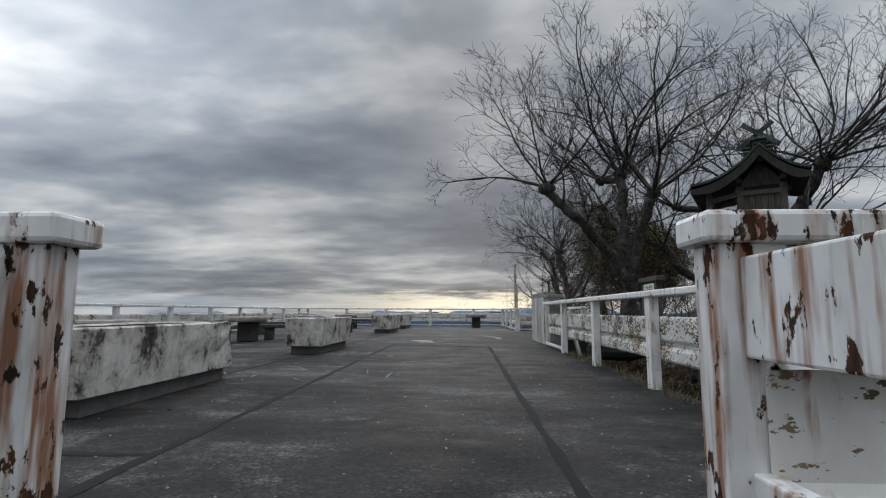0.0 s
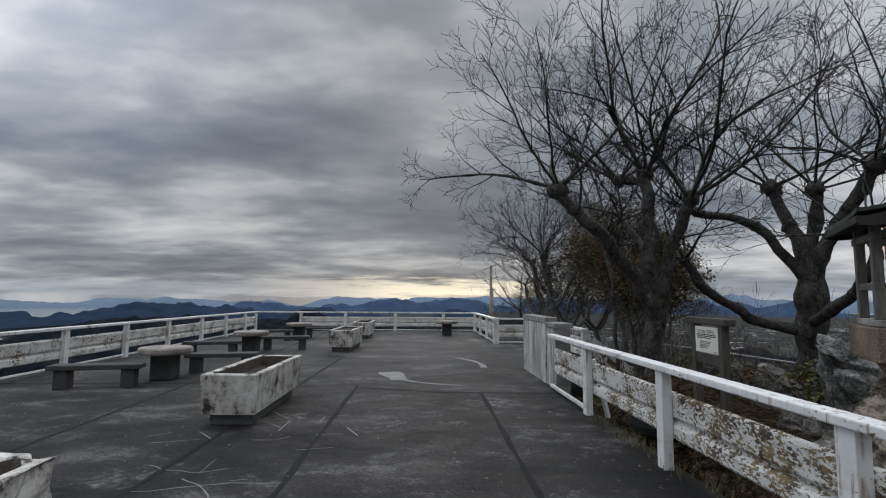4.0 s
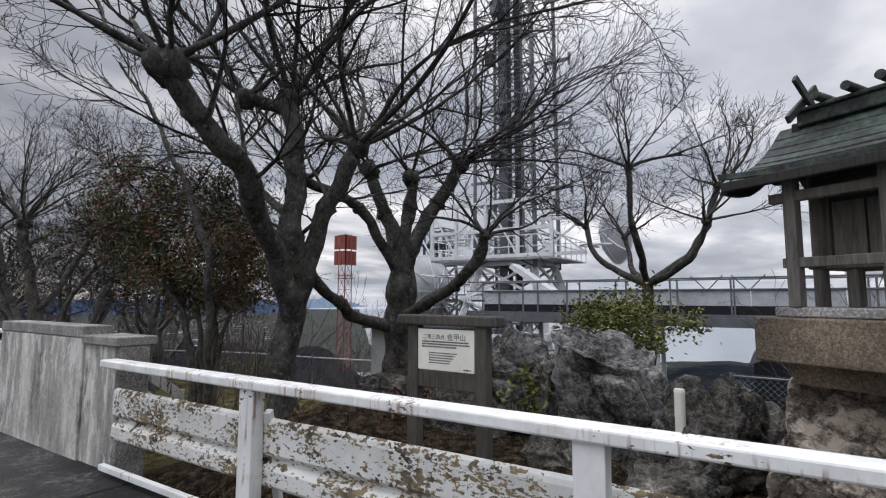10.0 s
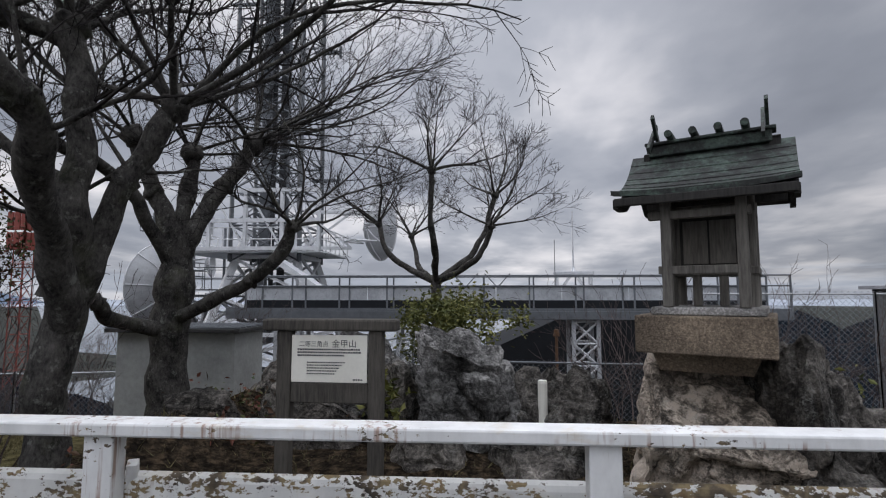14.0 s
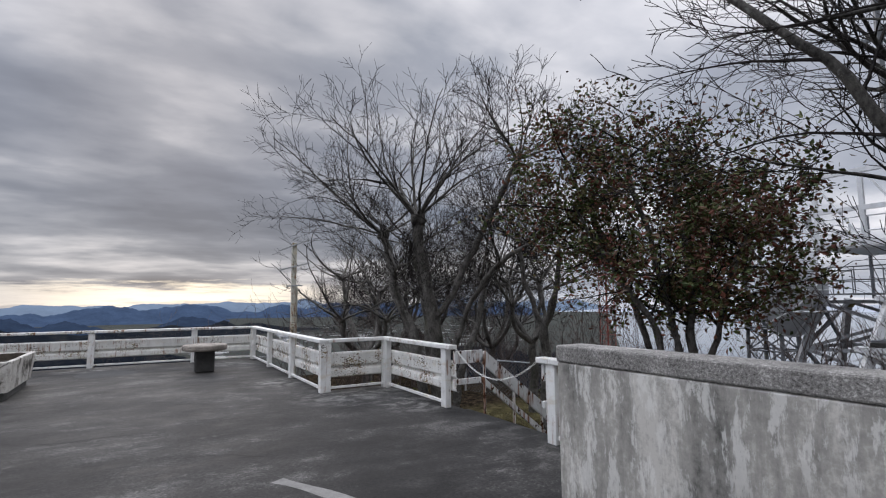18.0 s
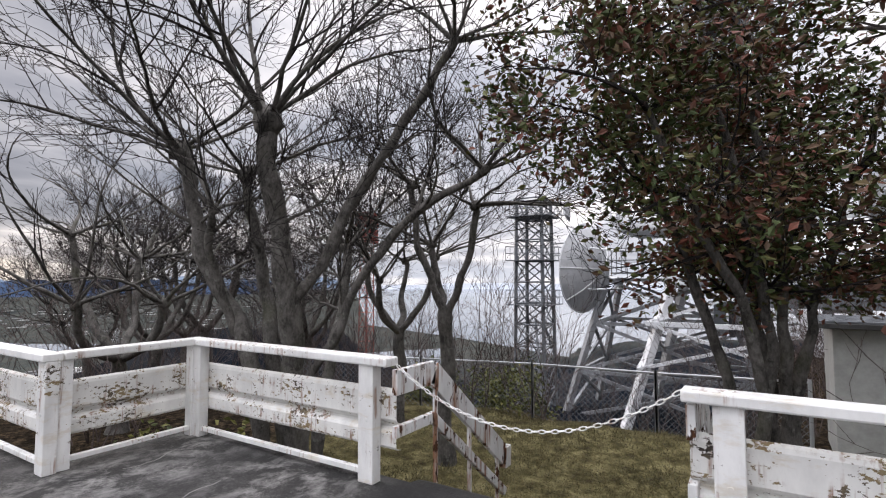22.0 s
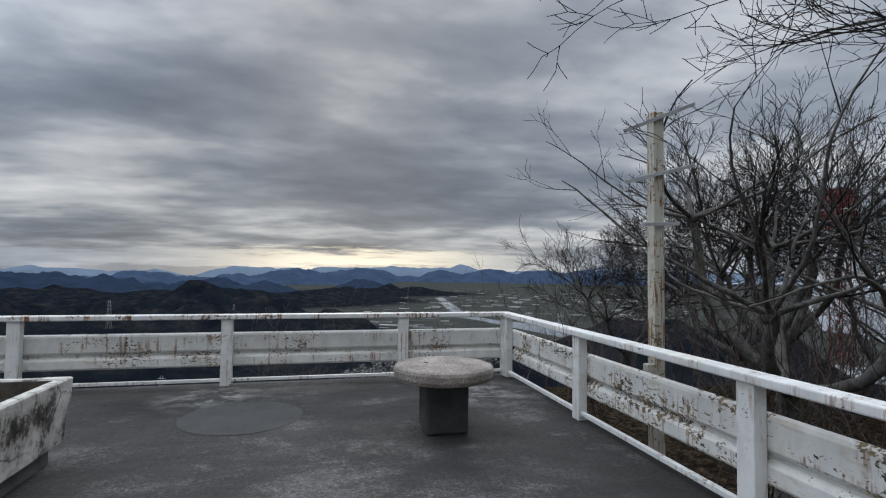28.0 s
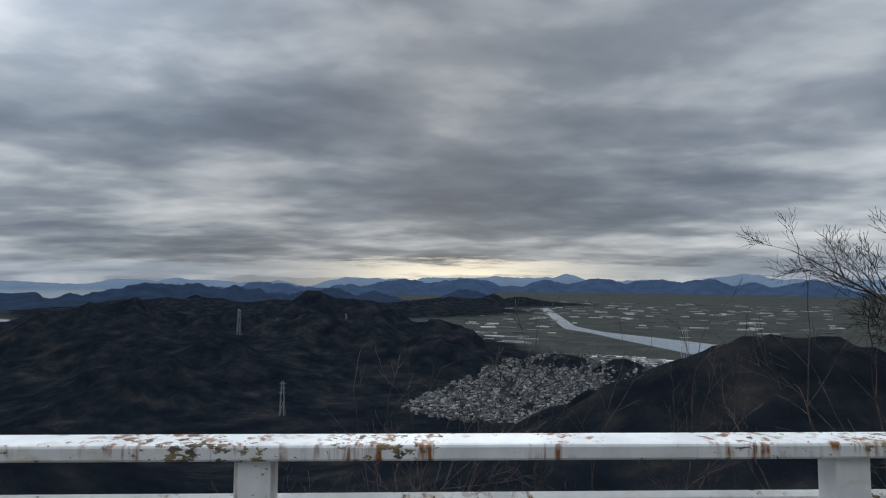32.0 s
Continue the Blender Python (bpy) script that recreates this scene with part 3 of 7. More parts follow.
def rail_run(label, p0, p1, posts, out, beams=True, bar=True, top_z=0.95, ends=(0.06, 0.06), paint=RAIL_PAINT, group="deck railings", foot=0.0, lift=0.0, skin=BEAM_PAINT, cap_paint=None, stubs=()):
    """A straight run of railing from p0 to p1: posts at distances along it, a flat top rail, guard beams on the outer side, a low bar."""
    a, b = Vector((*p0, 0)), Vector((*p1, 0))
    d = b - a
    base = thing("guard_railing", Matrix.Translation(a) @ frame_along(d), label, "railing", group)
    ln = d.length
    o = out
    for s in posts:
        part("post", box(-0.05, 0.05, s - 0.072, s + 0.072, foot, top_z - 0.065, 0.006), paint, base)
        part("bolt", rod((-0.056 * o, s, 0.47), (-0.048 * o, s, 0.47), 0.016, sides=8), paint, base)
    part("top_rail", box(-0.075, 0.075, -ends[0], ln + ends[1], top_z - 0.066, top_z, 0.012), cap_paint or paint, base)
    cuts = [s for s in posts]
    if beams:
        prof = [(0.055, 0.69), (0.035, 0.70), (0.012, 0.685), (0.0, 0.66), (0.0, 0.475), (0.012, 0.455), (0.05, 0.435), (0.055, 0.42), (0.05, 0.405), (0.012, 0.385), (0.0, 0.365), (0.0, 0.27), (0.012, 0.25), (0.055, 0.238)]
        shape = [(o * (0.055 + x), z + lift) for x, z in prof]
        inner = [(x + o * 0.006, z) for x, z in shape[::-1]]
        for s0, s1 in list(zip(cuts[:-1], cuts[1:])) + list(stubs):
            bm = swept(shape + inner, s1 - s0 - 0.012, closed=True)
            bm.transform(Matrix.Translation((0, s0 + 0.006, 0)))
            bmesh.ops.recalc_face_normals(bm, faces=bm.faces[:])
            part("guard_beam", bm, skin, base, "corrugated white guard beam with flaking paint")
    if bar:
        for s0, s1 in zip(cuts[:-1], cuts[1:]):
            part("low_bar", box(-0.025, 0.025, s0 + 0.07, s1 - 0.07, 0.055, 0.095, 0.004), paint, base)
    return base


rail_run("long white steel railing with flaked guard beams above the sea", (LEFT_X, FAR_Y), (LEFT_X, FRONT_Y), [FAR_Y - y for y in (29.72, 28.2, 25.85, 23.5, 21.0, 18.65, 16.25, 13.9, 11.58, 9.25, 6.95, 4.7, 2.72)], 1)
rail_run("white railing along the far edge, rust on its top rail", (END_X, FAR_Y), (LEFT_X, FAR_Y), [END_X - x for x in (3.57, 2.0, -0.38, -2.83, -5.0)], 1, ends=(0.075, 0.06), cap_paint=FAR_PAINT, skin=FAR_BEAM_PAINT)
rail_run("white railing with peeling guard beams beside the utility post", (END_X, 23.02), (END_X, FAR_Y), [0.0, 2.21, 4.48, 6.68], 1, ends=(0.075, -0.08))
rail_run("short white railing that turns the corner of the deck", (SIDE_X, 23.02), (END_X, 23.02), [0.0, 1.17], 1, ends=(0.075, -0.08))
rail_run("white railing ending at the side stairs, rusted end cap", (SIDE_X, 20.68), (SIDE_X, 23.02), [0.06, 2.26], 1, ends=(0.16, -0.08), stubs=((-0.16, 0.06),))
rail_run("white railing between the side stairs and the parapet wall", (SIDE_X, 16.6), (SIDE_X, 18.48), [0.1, 1.72], 1, ends=(0.0, 0.06), stubs=((1.72, 1.92),))
rail_run("white railing beside the shrine rocks, old guard beams", (RAIL_X, FRONT_Y + 0.15), (RAIL_X, 13.8), [0.1, 2.24, 4.38, 6.64, 8.98], 1, bar=False, ends=(0.0, -0.02), top_z=1.018, lift=0.05, skin=OLD_BEAM_PAINT, stubs=((8.98, 11.03),))

# ---- front stairs and their railings ----
def front_stairs():
    st = thing("front_stairs", pose(1.09, FRONT_Y - 0.1, 0), "concrete steps that climb onto the deck", "stairs", kind="structure")
    for i in range(5):
        part("step", box(-0.66, 0.66, -0.25 * (i + 1), -0.25 * i, -1.1, -0.17 * (i + 1), 0.01), DECK, st)


front_stairs()
rail_run("white railing at the stair head, streaked with rust", (1.80, FRONT_Y + 0.13), (RAIL_X - 0.02, FRONT_Y + 0.13), [0.025, 1.36], 1, paint=GATE_PAINT, top_z=1.0, ends=(0.075, -0.07))
rail_run("white railing on the other side of the stair head", (LEFT_X + 0.1, FRONT_Y + 0.13), (0.30, FRONT_Y + 0.13), [0.1, 2.5, 4.9, 7.34], 1, paint=GATE_PAINT, top_z=1.0, ends=(-0.05, 0.10))


def stair_guard(m, label, paint, drop=0.82, run=1.35, level=0.52, high=0.76, plate=0.17):
    """A handrail of flat plates: level first, then down beside the stairs; local +y leads down the stairs."""
    g = thing("stair_handrail", m, label, "handrail", "stair handrails")
    lo = high - 0.46
    for name, z, h in (("hand_plate", high - plate / 2, plate), ("knee_bar", lo, 0.085)):
        bm = beam((0, -0.02, z), (0, level, z), 0.05, h, bevel=0.006)
        beam((0, level - 0.02, z), (0, level + run, z - drop), 0.05, h, bm, 0.006)
        if name == "hand_plate":
            box(-0.04, 0.04, level + run - 0.03, level + run + 0.1, z - drop - 0.12, z - drop + 0.09, 0.006, bm)
        part(name, bm, paint, g)
    for k in (0.02, 0.45, 0.88):
        y = level + run * k
        z = high - plate * 0.7 - drop * k
        part("baluster", box(-0.016, 0.016, y - 0.016, y + 0.016, z - 0.85, z, 0.003), paint, g)
    return g


stair_guard(pose(1.825, FRONT_Y + 0.08, 0, 0, 0, 180), "flat white handrail plate with long rust runs", GATE_PAINT, 0.75, 1.1, 0.75, 0.905, 0.2)
stair_guard(pose(0.26, FRONT_Y + 0.08, 0, 0, 0, 180), "flat white handrail plate beside the front steps", GATE_PAINT, 0.75, 1.1, 0.75, 0.905, 0.2)
stair_guard(pose(SIDE_X + 0.02, 20.5, 0, 0, 0, -90), "sloping white handrail plate, rusted along its edge", GATE_PAINT, 1.06, 1.33, 0.51, 0.86, 0.19)
stair_guard(pose(SIDE_X + 0.02, 18.5, 0, 0, 0, -90), "sloping white handrail plate on the other side of the steps", GATE_PAINT, 1.06, 1.33, 0.51, 0.86, 0.19)


def side_stairs():
    st = thing("side_stairs", pose(SIDE_X + 0.15, 18.5, 0), "concrete steps that lead down to the lawn", "stairs", kind="structure")
    for i in range(5):
        part("step", box(0.34 * i, 0.34 * (i + 1), 0.06, 1.94, -1.2, -0.17 * (i + 1) + 0.03, 0.012), DECK, st)
    bm = bmesh.new()
    prof = [(0.0, 0.0), (0.10, -0.012), (0.20, -0.05), (0.26, -0.12), (0.27, -0.2), (0.0, -0.2)]
    swept(prof, 1.9, bm, True)
    bmesh.ops.recalc_face_normals(bm, faces=bm.faces[:])
    ob = part("worn_nosing", bm, DECK, st)
    ob.location = (0.001, 0.06, 0.0)


side_stairs()


def chain(a, b, sag, links=46):
    ob_mesh = bmesh.new()
    a, b = Vector(a), Vector(b)
    pts = [a.lerp(b, i / links) - Vector((0, 0, sag * 4 * (i / links) * (1 - i / links))) for i in range(links + 1)]
    for i in range(links):
        p, q = pts[i], pts[i + 1]
        d = (q - p)
        m = Matrix.Translation((p + q) / 2) @ frame_along(d) @ Matrix.Rotation(radians(90 * (i % 2)), 4, "Y")
        ring, tube, half = 8, 4, d.length * 0.62
        vs = []
        for k in range(ring):
            t = 2 * math.pi * k / ring
            c = Vector((0.011 * math.cos(t), half * math.sin(t), 0))
            n = Vector((math.cos(t), math.sin(t), 0))
            vs.append([ob_mesh.verts.new(m @ (c + 0.004 * (math.cos(2 * math.pi * j / tube) * n + math.sin(2 * math.pi * j / tube) * Vector((0, 0, 1))))) for j in range(tube)])
        for k in range(ring):
            for j in range(tube):
                ob_mesh.faces.new((vs[k][j], vs[(k + 1) % ring][j], vs[(k + 1) % ring][(j + 1) % tube], vs[k][(j + 1) % tube]))
    tagged(part("barrier_chain", ob_mesh, RAIL_PAINT), "slack white painted chain hung across the side stairs", "chain")


chain((SIDE_X + 0.05, 20.56, 0.92), (SIDE_X, 18.54, 0.93), 0.36)


# ---- parapet wall ----
def parapet():
    w = thing("wall_parapet", pose(WALL_X, 13.8, 0), "pale streaked concrete parapet wall, stepped at its end", "wall", kind="structure")
    part("wall_panel", box(0, 0.24, 0.66, 2.82, -0.3, 1.17, 0.012), WALL, w)
    part("coping", box(-0.006, 0.26, 0.655, 2.826, 1.172, 1.29, 0.014), COPING, w)
    part("low_panel", box(0.02, 0.22, 0.0, 0.648, -0.3, 1.12, 0.012), WALL, w)
    part("low_coping", box(-0.02, 0.36, -0.05, 0.652, 1.122, 1.205, 0.012), COPING, w)
    part("end_pilaster", box(0.03, 0.30, -0.04, 0.10, -0.3, 1.119, 0.01), COPING, w)


parapet()


def rail_brace():
    b = thing("rail_brace", pose(RAIL_X, 11.73, 0), "leaning white strut behind a railing post", "brace")
    part("strut", beam((0.30, 0.02, -0.05), (0.06, -0.10, 0.80), 0.05, 0.06, bevel=0.004), RAIL_PAINT, b)
    part("foot_bar", beam((0, 0.08, 0.075), (0, 2.07, 0.075), 0.05, 0.05, bevel=0.004), RAIL_PAINT, b)


rail_brace()


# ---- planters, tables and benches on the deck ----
# inner walls browner and darker than the outer trough
LINING = plain("brown_inner_concrete", (0.075, 0.062, 0.050), 0.95, vary=0.6, scale=6, bump=0.4)
BASE_CONC = plain("planter_base_concrete", (0.11, 0.108, 0.104), 0.9, vary=0.45, scale=5)


def planter(x, y, turn, soil, broken=False, w=0.365, ln=1.13, label="long flaking white concrete planter on a dark base"):
    p = thing("planter", pose(x, y, 0, 0, 0, turn), label, "planter", "deck planters")
    t = 0.085
    rng = random.Random(int(x * 100 + y * 10))
    bm = bmesh.new()

    def loop(hx, hy, z, n=10):
        pts = []
        for sx, sy, tx, ty in ((-1, -1, 1, 0), (1, -1, 0, 1), (1, 1, -1, 0), (-1, 1, 0, -1)):
            for i in range(n):
                k = 2 * i / n
                px, py = sx * hx + tx * hx * k, sy * hy + ty * hy * k
                nz = noise.noise(Vector((px * 4, py * 4, z * 5 + x))) * 0.012
                if broken and px > 0 and py > hy * 0.8:
                    nz -= 0.15 * max(0, noise.noise(Vector((px * 5, py * 5, z * 6))) + 0.35) * (z > 0.3)
                pts.append(bm.verts.new((px * (1 + nz / hx), py * (1 + nz / hy), z + nz * 0.4)))
        return pts
    rings = [loop(w - 0.03, ln - 0.03, 0.15), loop(w - 0.02, ln - 0.02, 0.35), loop(w - 0.008, ln - 0.01, 0.5), loop(w, ln, 0.65), loop(w - 0.012, ln - 0.012, 0.664), loop(w - t + 0.01, ln - t + 0.01, 0.664), loop(w - t, ln - t, 0.65), loop(w - t - 0.02, ln - t - 0.02, 0.40)]
    for a, b in zip(rings[:-2], rings[1:-1]):
        for i in range(len(a)):
            j = (i + 1) % len(a)
            bm.faces.new((a[i], a[j], b[j], b[i]))
    bm.faces.new(rings[0][::-1])
    lining = [[v.co.copy() for v in r] for r in rings[-2:]]
    bmesh.ops.delete(bm, geom=rings[-1], context="VERTS")
    part("trough", bm, TROUGH, p)
    n = len(lining[0])
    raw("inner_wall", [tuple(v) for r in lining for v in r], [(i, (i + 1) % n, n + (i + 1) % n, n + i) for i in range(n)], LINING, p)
    part("base", box(-w + 0.09, w - 0.09, -ln + 0.13, ln - 0.13, 0, 0.148, 0.008), BASE_CONC, p, "grey recessed concrete base")
    bm = bmesh.new()
    bmesh.ops.create_grid(bm, x_segments=14, y_segments=30, size=1)
    for v in bm.verts:
        v.co = Vector((v.co.x * (w - t - 0.012), v.co.y * (ln - t - 0.012), soil + 0.03 * noise.noise(v.co * 6)))
    part("soil", bm, SOIL, p)
    return p


planter(-1.86, 6.54, -1.0, 0.40, True, 0.40, 1.235, "long white concrete planter with a broken corner and cracked paint")
planter(-1.62, 12.2, -1.0, 0.50)
planter(-1.55, 21.2, -2.0, 0.60, False, 0.365, 1.13, "white concrete planter overgrown with dry weeds")
planter(-1.52, 26.17, 0.0, 0.52, False, 0.365, 1.13, "white concrete planter near the far railing")


def round_table(x, y, label):
    t = thing("round_table", pose(x, y, 0), label, "table", "concrete tables")
    bm = bmesh.new()
    prof = [(0.0, 0.50), (0.44, 0.50), (0.485, 0.515), (0.50, 0.55), (0.50, 0.605), (0.488, 0.63), (0.46, 0.64), (0.0, 0.64)]
    n = 48
    rows = [[bm.verts.new((r * math.cos(2 * math.pi * k / n), r * math.sin(2 * math.pi * k / n), z)) for k in range(n)] for r, z in prof[1:-1]]
    for a, b in zip(rows[:-1], rows[1:]):
        for k in range(n):
            bm.faces.new((a[k], a[(k + 1) % n], b[(k + 1) % n], b[k]))
    bm.faces.new(rows[0][::-1])
    bm.faces.new(rows[-1])
    part("tabletop", bm, TABLE_TOP, t)
    part("leg", box(-0.21, 0.21, -0.21, 0.21, 0, 0.499, 0.03), DARK_CONC, t, "dark square concrete leg")
    part("drain_hole", rod((-0.16, 0.1, 0.638), (-0.16, 0.1, 0.643), 0.025, sides=10), DARK_CONC, t)
    return t


def bench(x, y, turn, ln=1.5):
    b = thing("bench", pose(x, y, 0, 0, 0, turn), "low dark concrete slab bench on two block legs", "bench", "concrete benches")
    part("seat", box(-ln / 2, ln / 2, -0.19, 0.19, 0.33, 0.42, 0.015), DARK_CONC, b)
    for s in (-1, 1):
        part("leg", box(s * (ln / 2 - 0.22) - 0.11, s * (ln / 2 - 0.22) + 0.11, -0.15, 0.15, 0, 0.329, 0.012), DARK_CONC, b)


round_table(2.05, 27.45, "round pebbled concrete table in the corner of the deck")
for i, (tx, ty) in enumerate(((-4.35, 9.75), (-4.3, 14.95), (-4.2, 19.9), (-3.95, 24.9))):
    round_table(tx, ty, "weathered round concrete table by the sea railing")
    if i:
        bench(tx - 0.75, ty - 0.95, 12, 1.5)
        bench(tx + 0.75, ty + 1.0, 8, 1.5)


# ---- worn marks on the deck ----
PALE = plain("pale_mortar", (0.20, 0.195, 0.185), 0.9, 0, 0.35, 5, 0.2)
PATCH = plain("patched_mortar", (0.052, 0.052, 0.051), 0.9, 0, 0.3, 3, 0.2)


def mark(pts, width, mat, name="worn_mark", z=0.0035):
    verts, faces = [], []
    for i, p in enumerate(pts):
        p = Vector((*p, z))
        q = Vector((*pts[min(i + 1, len(pts) - 1)], z)) - Vector((*pts[max(i - 1, 0)], z))
        s = q.normalized().cross(Vector((0, 0, 1)))
        w = width * (1 + 0.5 * noise.noise(p * 3.1))
        verts += [tuple(p - s * w), tuple(p + s * w)]
        if i:
            faces.append((2 * i - 2, 2 * i - 1, 2 * i + 1, 2 * i))
    return raw(name, verts, faces, mat, FLOOR)


def curve_pts(a, b, c, n=14):
    return [tuple((Vector(a) * (1 - k) ** 2 + Vector(b) * 2 * k * (1 - k) + Vector(c) * k * k)) for k in (i / n for i in range(n + 1))]


mark(curve_pts((0.12, 15.95), (0.30, 15.4), (0.42, 14.85)), 0.20, PALE)
mark(curve_pts((0.45, 14.9), (0.9, 14.35), (1.6, 14.2)), 0.05, PALE)
mark(curve_pts((0.6, 15.2), (1.6, 15.5), (2.3, 16.4)), 0.06, PATCH)
mark(curve_pts((2.35, 16.7), (2.55, 17.6), (1.85, 18.75)), 0.07, PALE)


def round_patch(x, y, r, mat):
    n = 40
    verts = [(x, y, 0.0035)] + [(x + r * math.cos(2 * math.pi * k / n), y + r * math.sin(2 * math.pi * k / n), 0.0035) for k in range(n)]
    raw("mortar_patch", verts, [(0, k + 1, (k + 1) % n + 1) for k in range(n)], mat, FLOOR)


round_patch(0.05, 28.25, 0.62, PATCH)


def cracks():
    rng = random.Random(11)
    for cx, cy, ln, mat in ((-1.0, 8.9, 1.3, PALE), (-1.4, 9.6, 0.9, PALE), (-0.9, 9.2, 0.9, PALE), (0.6, 5.1, 0.6, JOINT), (1.9, 12.8, 0.6, PALE), (0.3, 21.5, 1.2, JOINT), (0.8, 23.8, 1.0, JOINT), (-0.4, 24.6, 1.4, JOINT), (0.2, 17.6, 0.8, JOINT), (1.6, 20.0, 1.0, JOINT), (3.9, 21.6, 0.7, PALE), (4.2, 22.6, 0.5, PALE), (3.0, 28.6, 0.8, PALE)):
        ang, p, pts = rng.uniform(-0.5, 0.5), Vector((cx - ln / 2, cy)), []
        for i in range(9):
            pts.append((p.x, p.y))
            ang += rng.uniform(-0.55, 0.55)
            ang *= 0.8
            p = p + Vector((math.cos(ang), math.sin(ang))) * ln / 8
        mark(pts, 0.0035 if mat is JOINT else 0.006, mat, "crack")


cracks()


def scratches():
    """Straight pale scrapes where things were dragged over the slab."""
    rng = random.Random(19)
    for _ in range(26):
        x, y = rng.uniform(-2.6, 0.6), rng.uniform(7.4, 11.6)
        a, ln = rng.choice((0.1, 0.9, 2.2, 1.6)) + rng.uniform(-0.2, 0.2), rng.uniform(0.12, 0.6)
        mark([(x + ln * k / 4 * math.cos(a), y + ln * k / 4 * math.sin(a)) for k in range(5)], rng.uniform(0.003, 0.008), PALE, "scrape")


scratches()


# ---- shrine on its rock ----
def shrine():
    s = thing("hokora_shrine", pose(5.0, 8.216, 0, 0, 0, -29.6), "small weathered wooden shrine with a curved green copper roof", "shrine")
    c = -0.10
    part("sill", box(-0.49, 0.42, c - 0.36, c + 0.36, 1.463, 1.52, 0.01), COPING, s, "low grey concrete sill")
    # posts
    for sx, sy in ((-0.46, -0.24), (-0.46, 0.24)):
        part("porch_post", box(sx - 0.035, sx + 0.035, c + sy - 0.035, c + sy + 0.035, 1.52, 2.30, 0.006), WOOD, s)
    for sx in (-0.12, 0.33):
        for sy in (-0.27, 0.27):
            part("corner_post", rod((sx, c + sy, 1.52), (sx, c + sy, 2.36), 0.042, sides=12), WOOD, s)
    for sy in (-0.09, 0.09):
        part("under_post", box(-0.15, -0.09, c + sy - 0.03, c + sy + 0.03, 1.52, 1.76, 0.005), WOOD, s)
    # frames
    part("porch_beam", box(-0.485, -0.435, c - 0.28, c + 0.30, 1.755, 1.815, 0.006), WOOD, s)
    part("porch_tie", box(-0.49, -0.43, c - 0.30, c + 0.36, 2.155, 2.215, 0.006), WOOD, s)
    for sy in (-0.24, 0.24):
        part("side_beam", box(-0.43, -0.16, c + sy - 0.025, c + sy + 0.025, 1.76, 1.81, 0.005), WOOD, s)
        part("side_tie", beam((-0.43, c + sy, 2.20), (-0.16, c + sy, 2.25), 0.05, 0.06, bevel=0.005), WOOD, s)
    part("floor_frame", box(-0.17, 0.38, c - 0.32, c + 0.32, 1.755, 1.815, 0.008), WOOD, s)
    part("head_beam", box(-0.16, 0.37, c - 0.31, c + 0.31, 2.22, 2.28, 0.006), WOOD, s)
    # body of upright boards
    rng = random.Random(3)
    for face in range(4):
        n = 6 if face % 2 else 5
        for i in range(n):
            a, b = -0.5 + i / n + 0.006, -0.5 + (i + 1) / n - 0.006
            d = rng.uniform(0, 0.004)
            if face in (0, 2):
                x = -0.105 - d if face == 0 else 0.315 + d
                bm = box(x - 0.008, x + 0.008, c + a * 0.5, c + b * 0.5, 1.815, 2.22, 0.002)
            else:
                y = c + (-0.255 - d if face == 1 else 0.255 + d)
                bm = box(0.105 + a * 0.40, 0.105 + b * 0.40, y - 0.008, y + 0.008, 1.815, 2.22, 0.002)
            part("wall_board", bm, WOOD, s)
    part("inner_core", box(-0.095, 0.305, c - 0.245, c + 0.245, 1.815, 2.34), WOOD_DARK, s)
    part("gable_panel", swept([(-0.2, 2.28), (0.42, 2.28), (0.11, 2.66)], 0.48, closed=True), WOOD, s).location = (0, c - 0.24, 0)
    part("door_frame", box(-0.13, -0.112, c - 0.20, c + 0.20, 1.83, 2.20, 0.004), WOOD_DARK, s)
    for sy in (-0.092, 0.092):
        part("door_leaf", box(-0.142, -0.128, c + sy - 0.085, c + sy + 0.085, 1.84, 2.17, 0.003), WOOD, s)

    # curved roof: long front sweep, shorter back
    def surf(k):
        """Height of the roof's upper face and its x for k from 0 (front eave) to 1 (ridge) to 2 (back eave)."""
        if k <= 1:
            return -0.64 + 0.75 * k, 2.325 + 0.07 * k + 0.38 * k ** 2.3
        q = 2 - k
        return 0.60 - 0.49 * q, 2.40 + 0.07 * q + 0.305 * q ** 1.9

    half, steps = 0.585, 9
    for side in (0, 1):
        for i in range(steps):
            k0 = i / steps if side == 0 else 2 - i / steps
            k1 = (i + 1.12) / steps if side == 0 else 2 - (i + 1.12) / steps
            k1 = min(k1, 1) if side == 0 else max(k1, 1)
            (x0, z0), (x1, z1) = surf(k0), surf(k1)
            lift = 0.010
            bm = bmesh.new()
            n = 8
            rows = []
            for (x, z, up) in ((x0, z0, lift + 0.012), (x1, z1, lift), (x1, z1, -0.016), (x0, z0, -0.012)):
                row = []
                for j in range(n + 1):
                    y = -half + 2 * half * j / n
                    sweep = 0.03 * abs(y / half) ** 3 * (1 - (min(k0, 2 - k0)))
                    row.append(bm.verts.new((x, c + y, z + up + sweep)))
                rows.append(row)
            for a, b in zip(rows, rows[1:] + rows[:1]):
                for j in range(n):
                    bm.faces.new((a[j], a[j + 1], b[j + 1], b[j]))
            for j in (0, n):
                bm.faces.new([r[j] for r in rows])
            bmesh.ops.recalc_face_normals(bm, faces=bm.faces[:])
            part("copper_sheet", bm, COPPER, s, "green and black copper roof sheet")
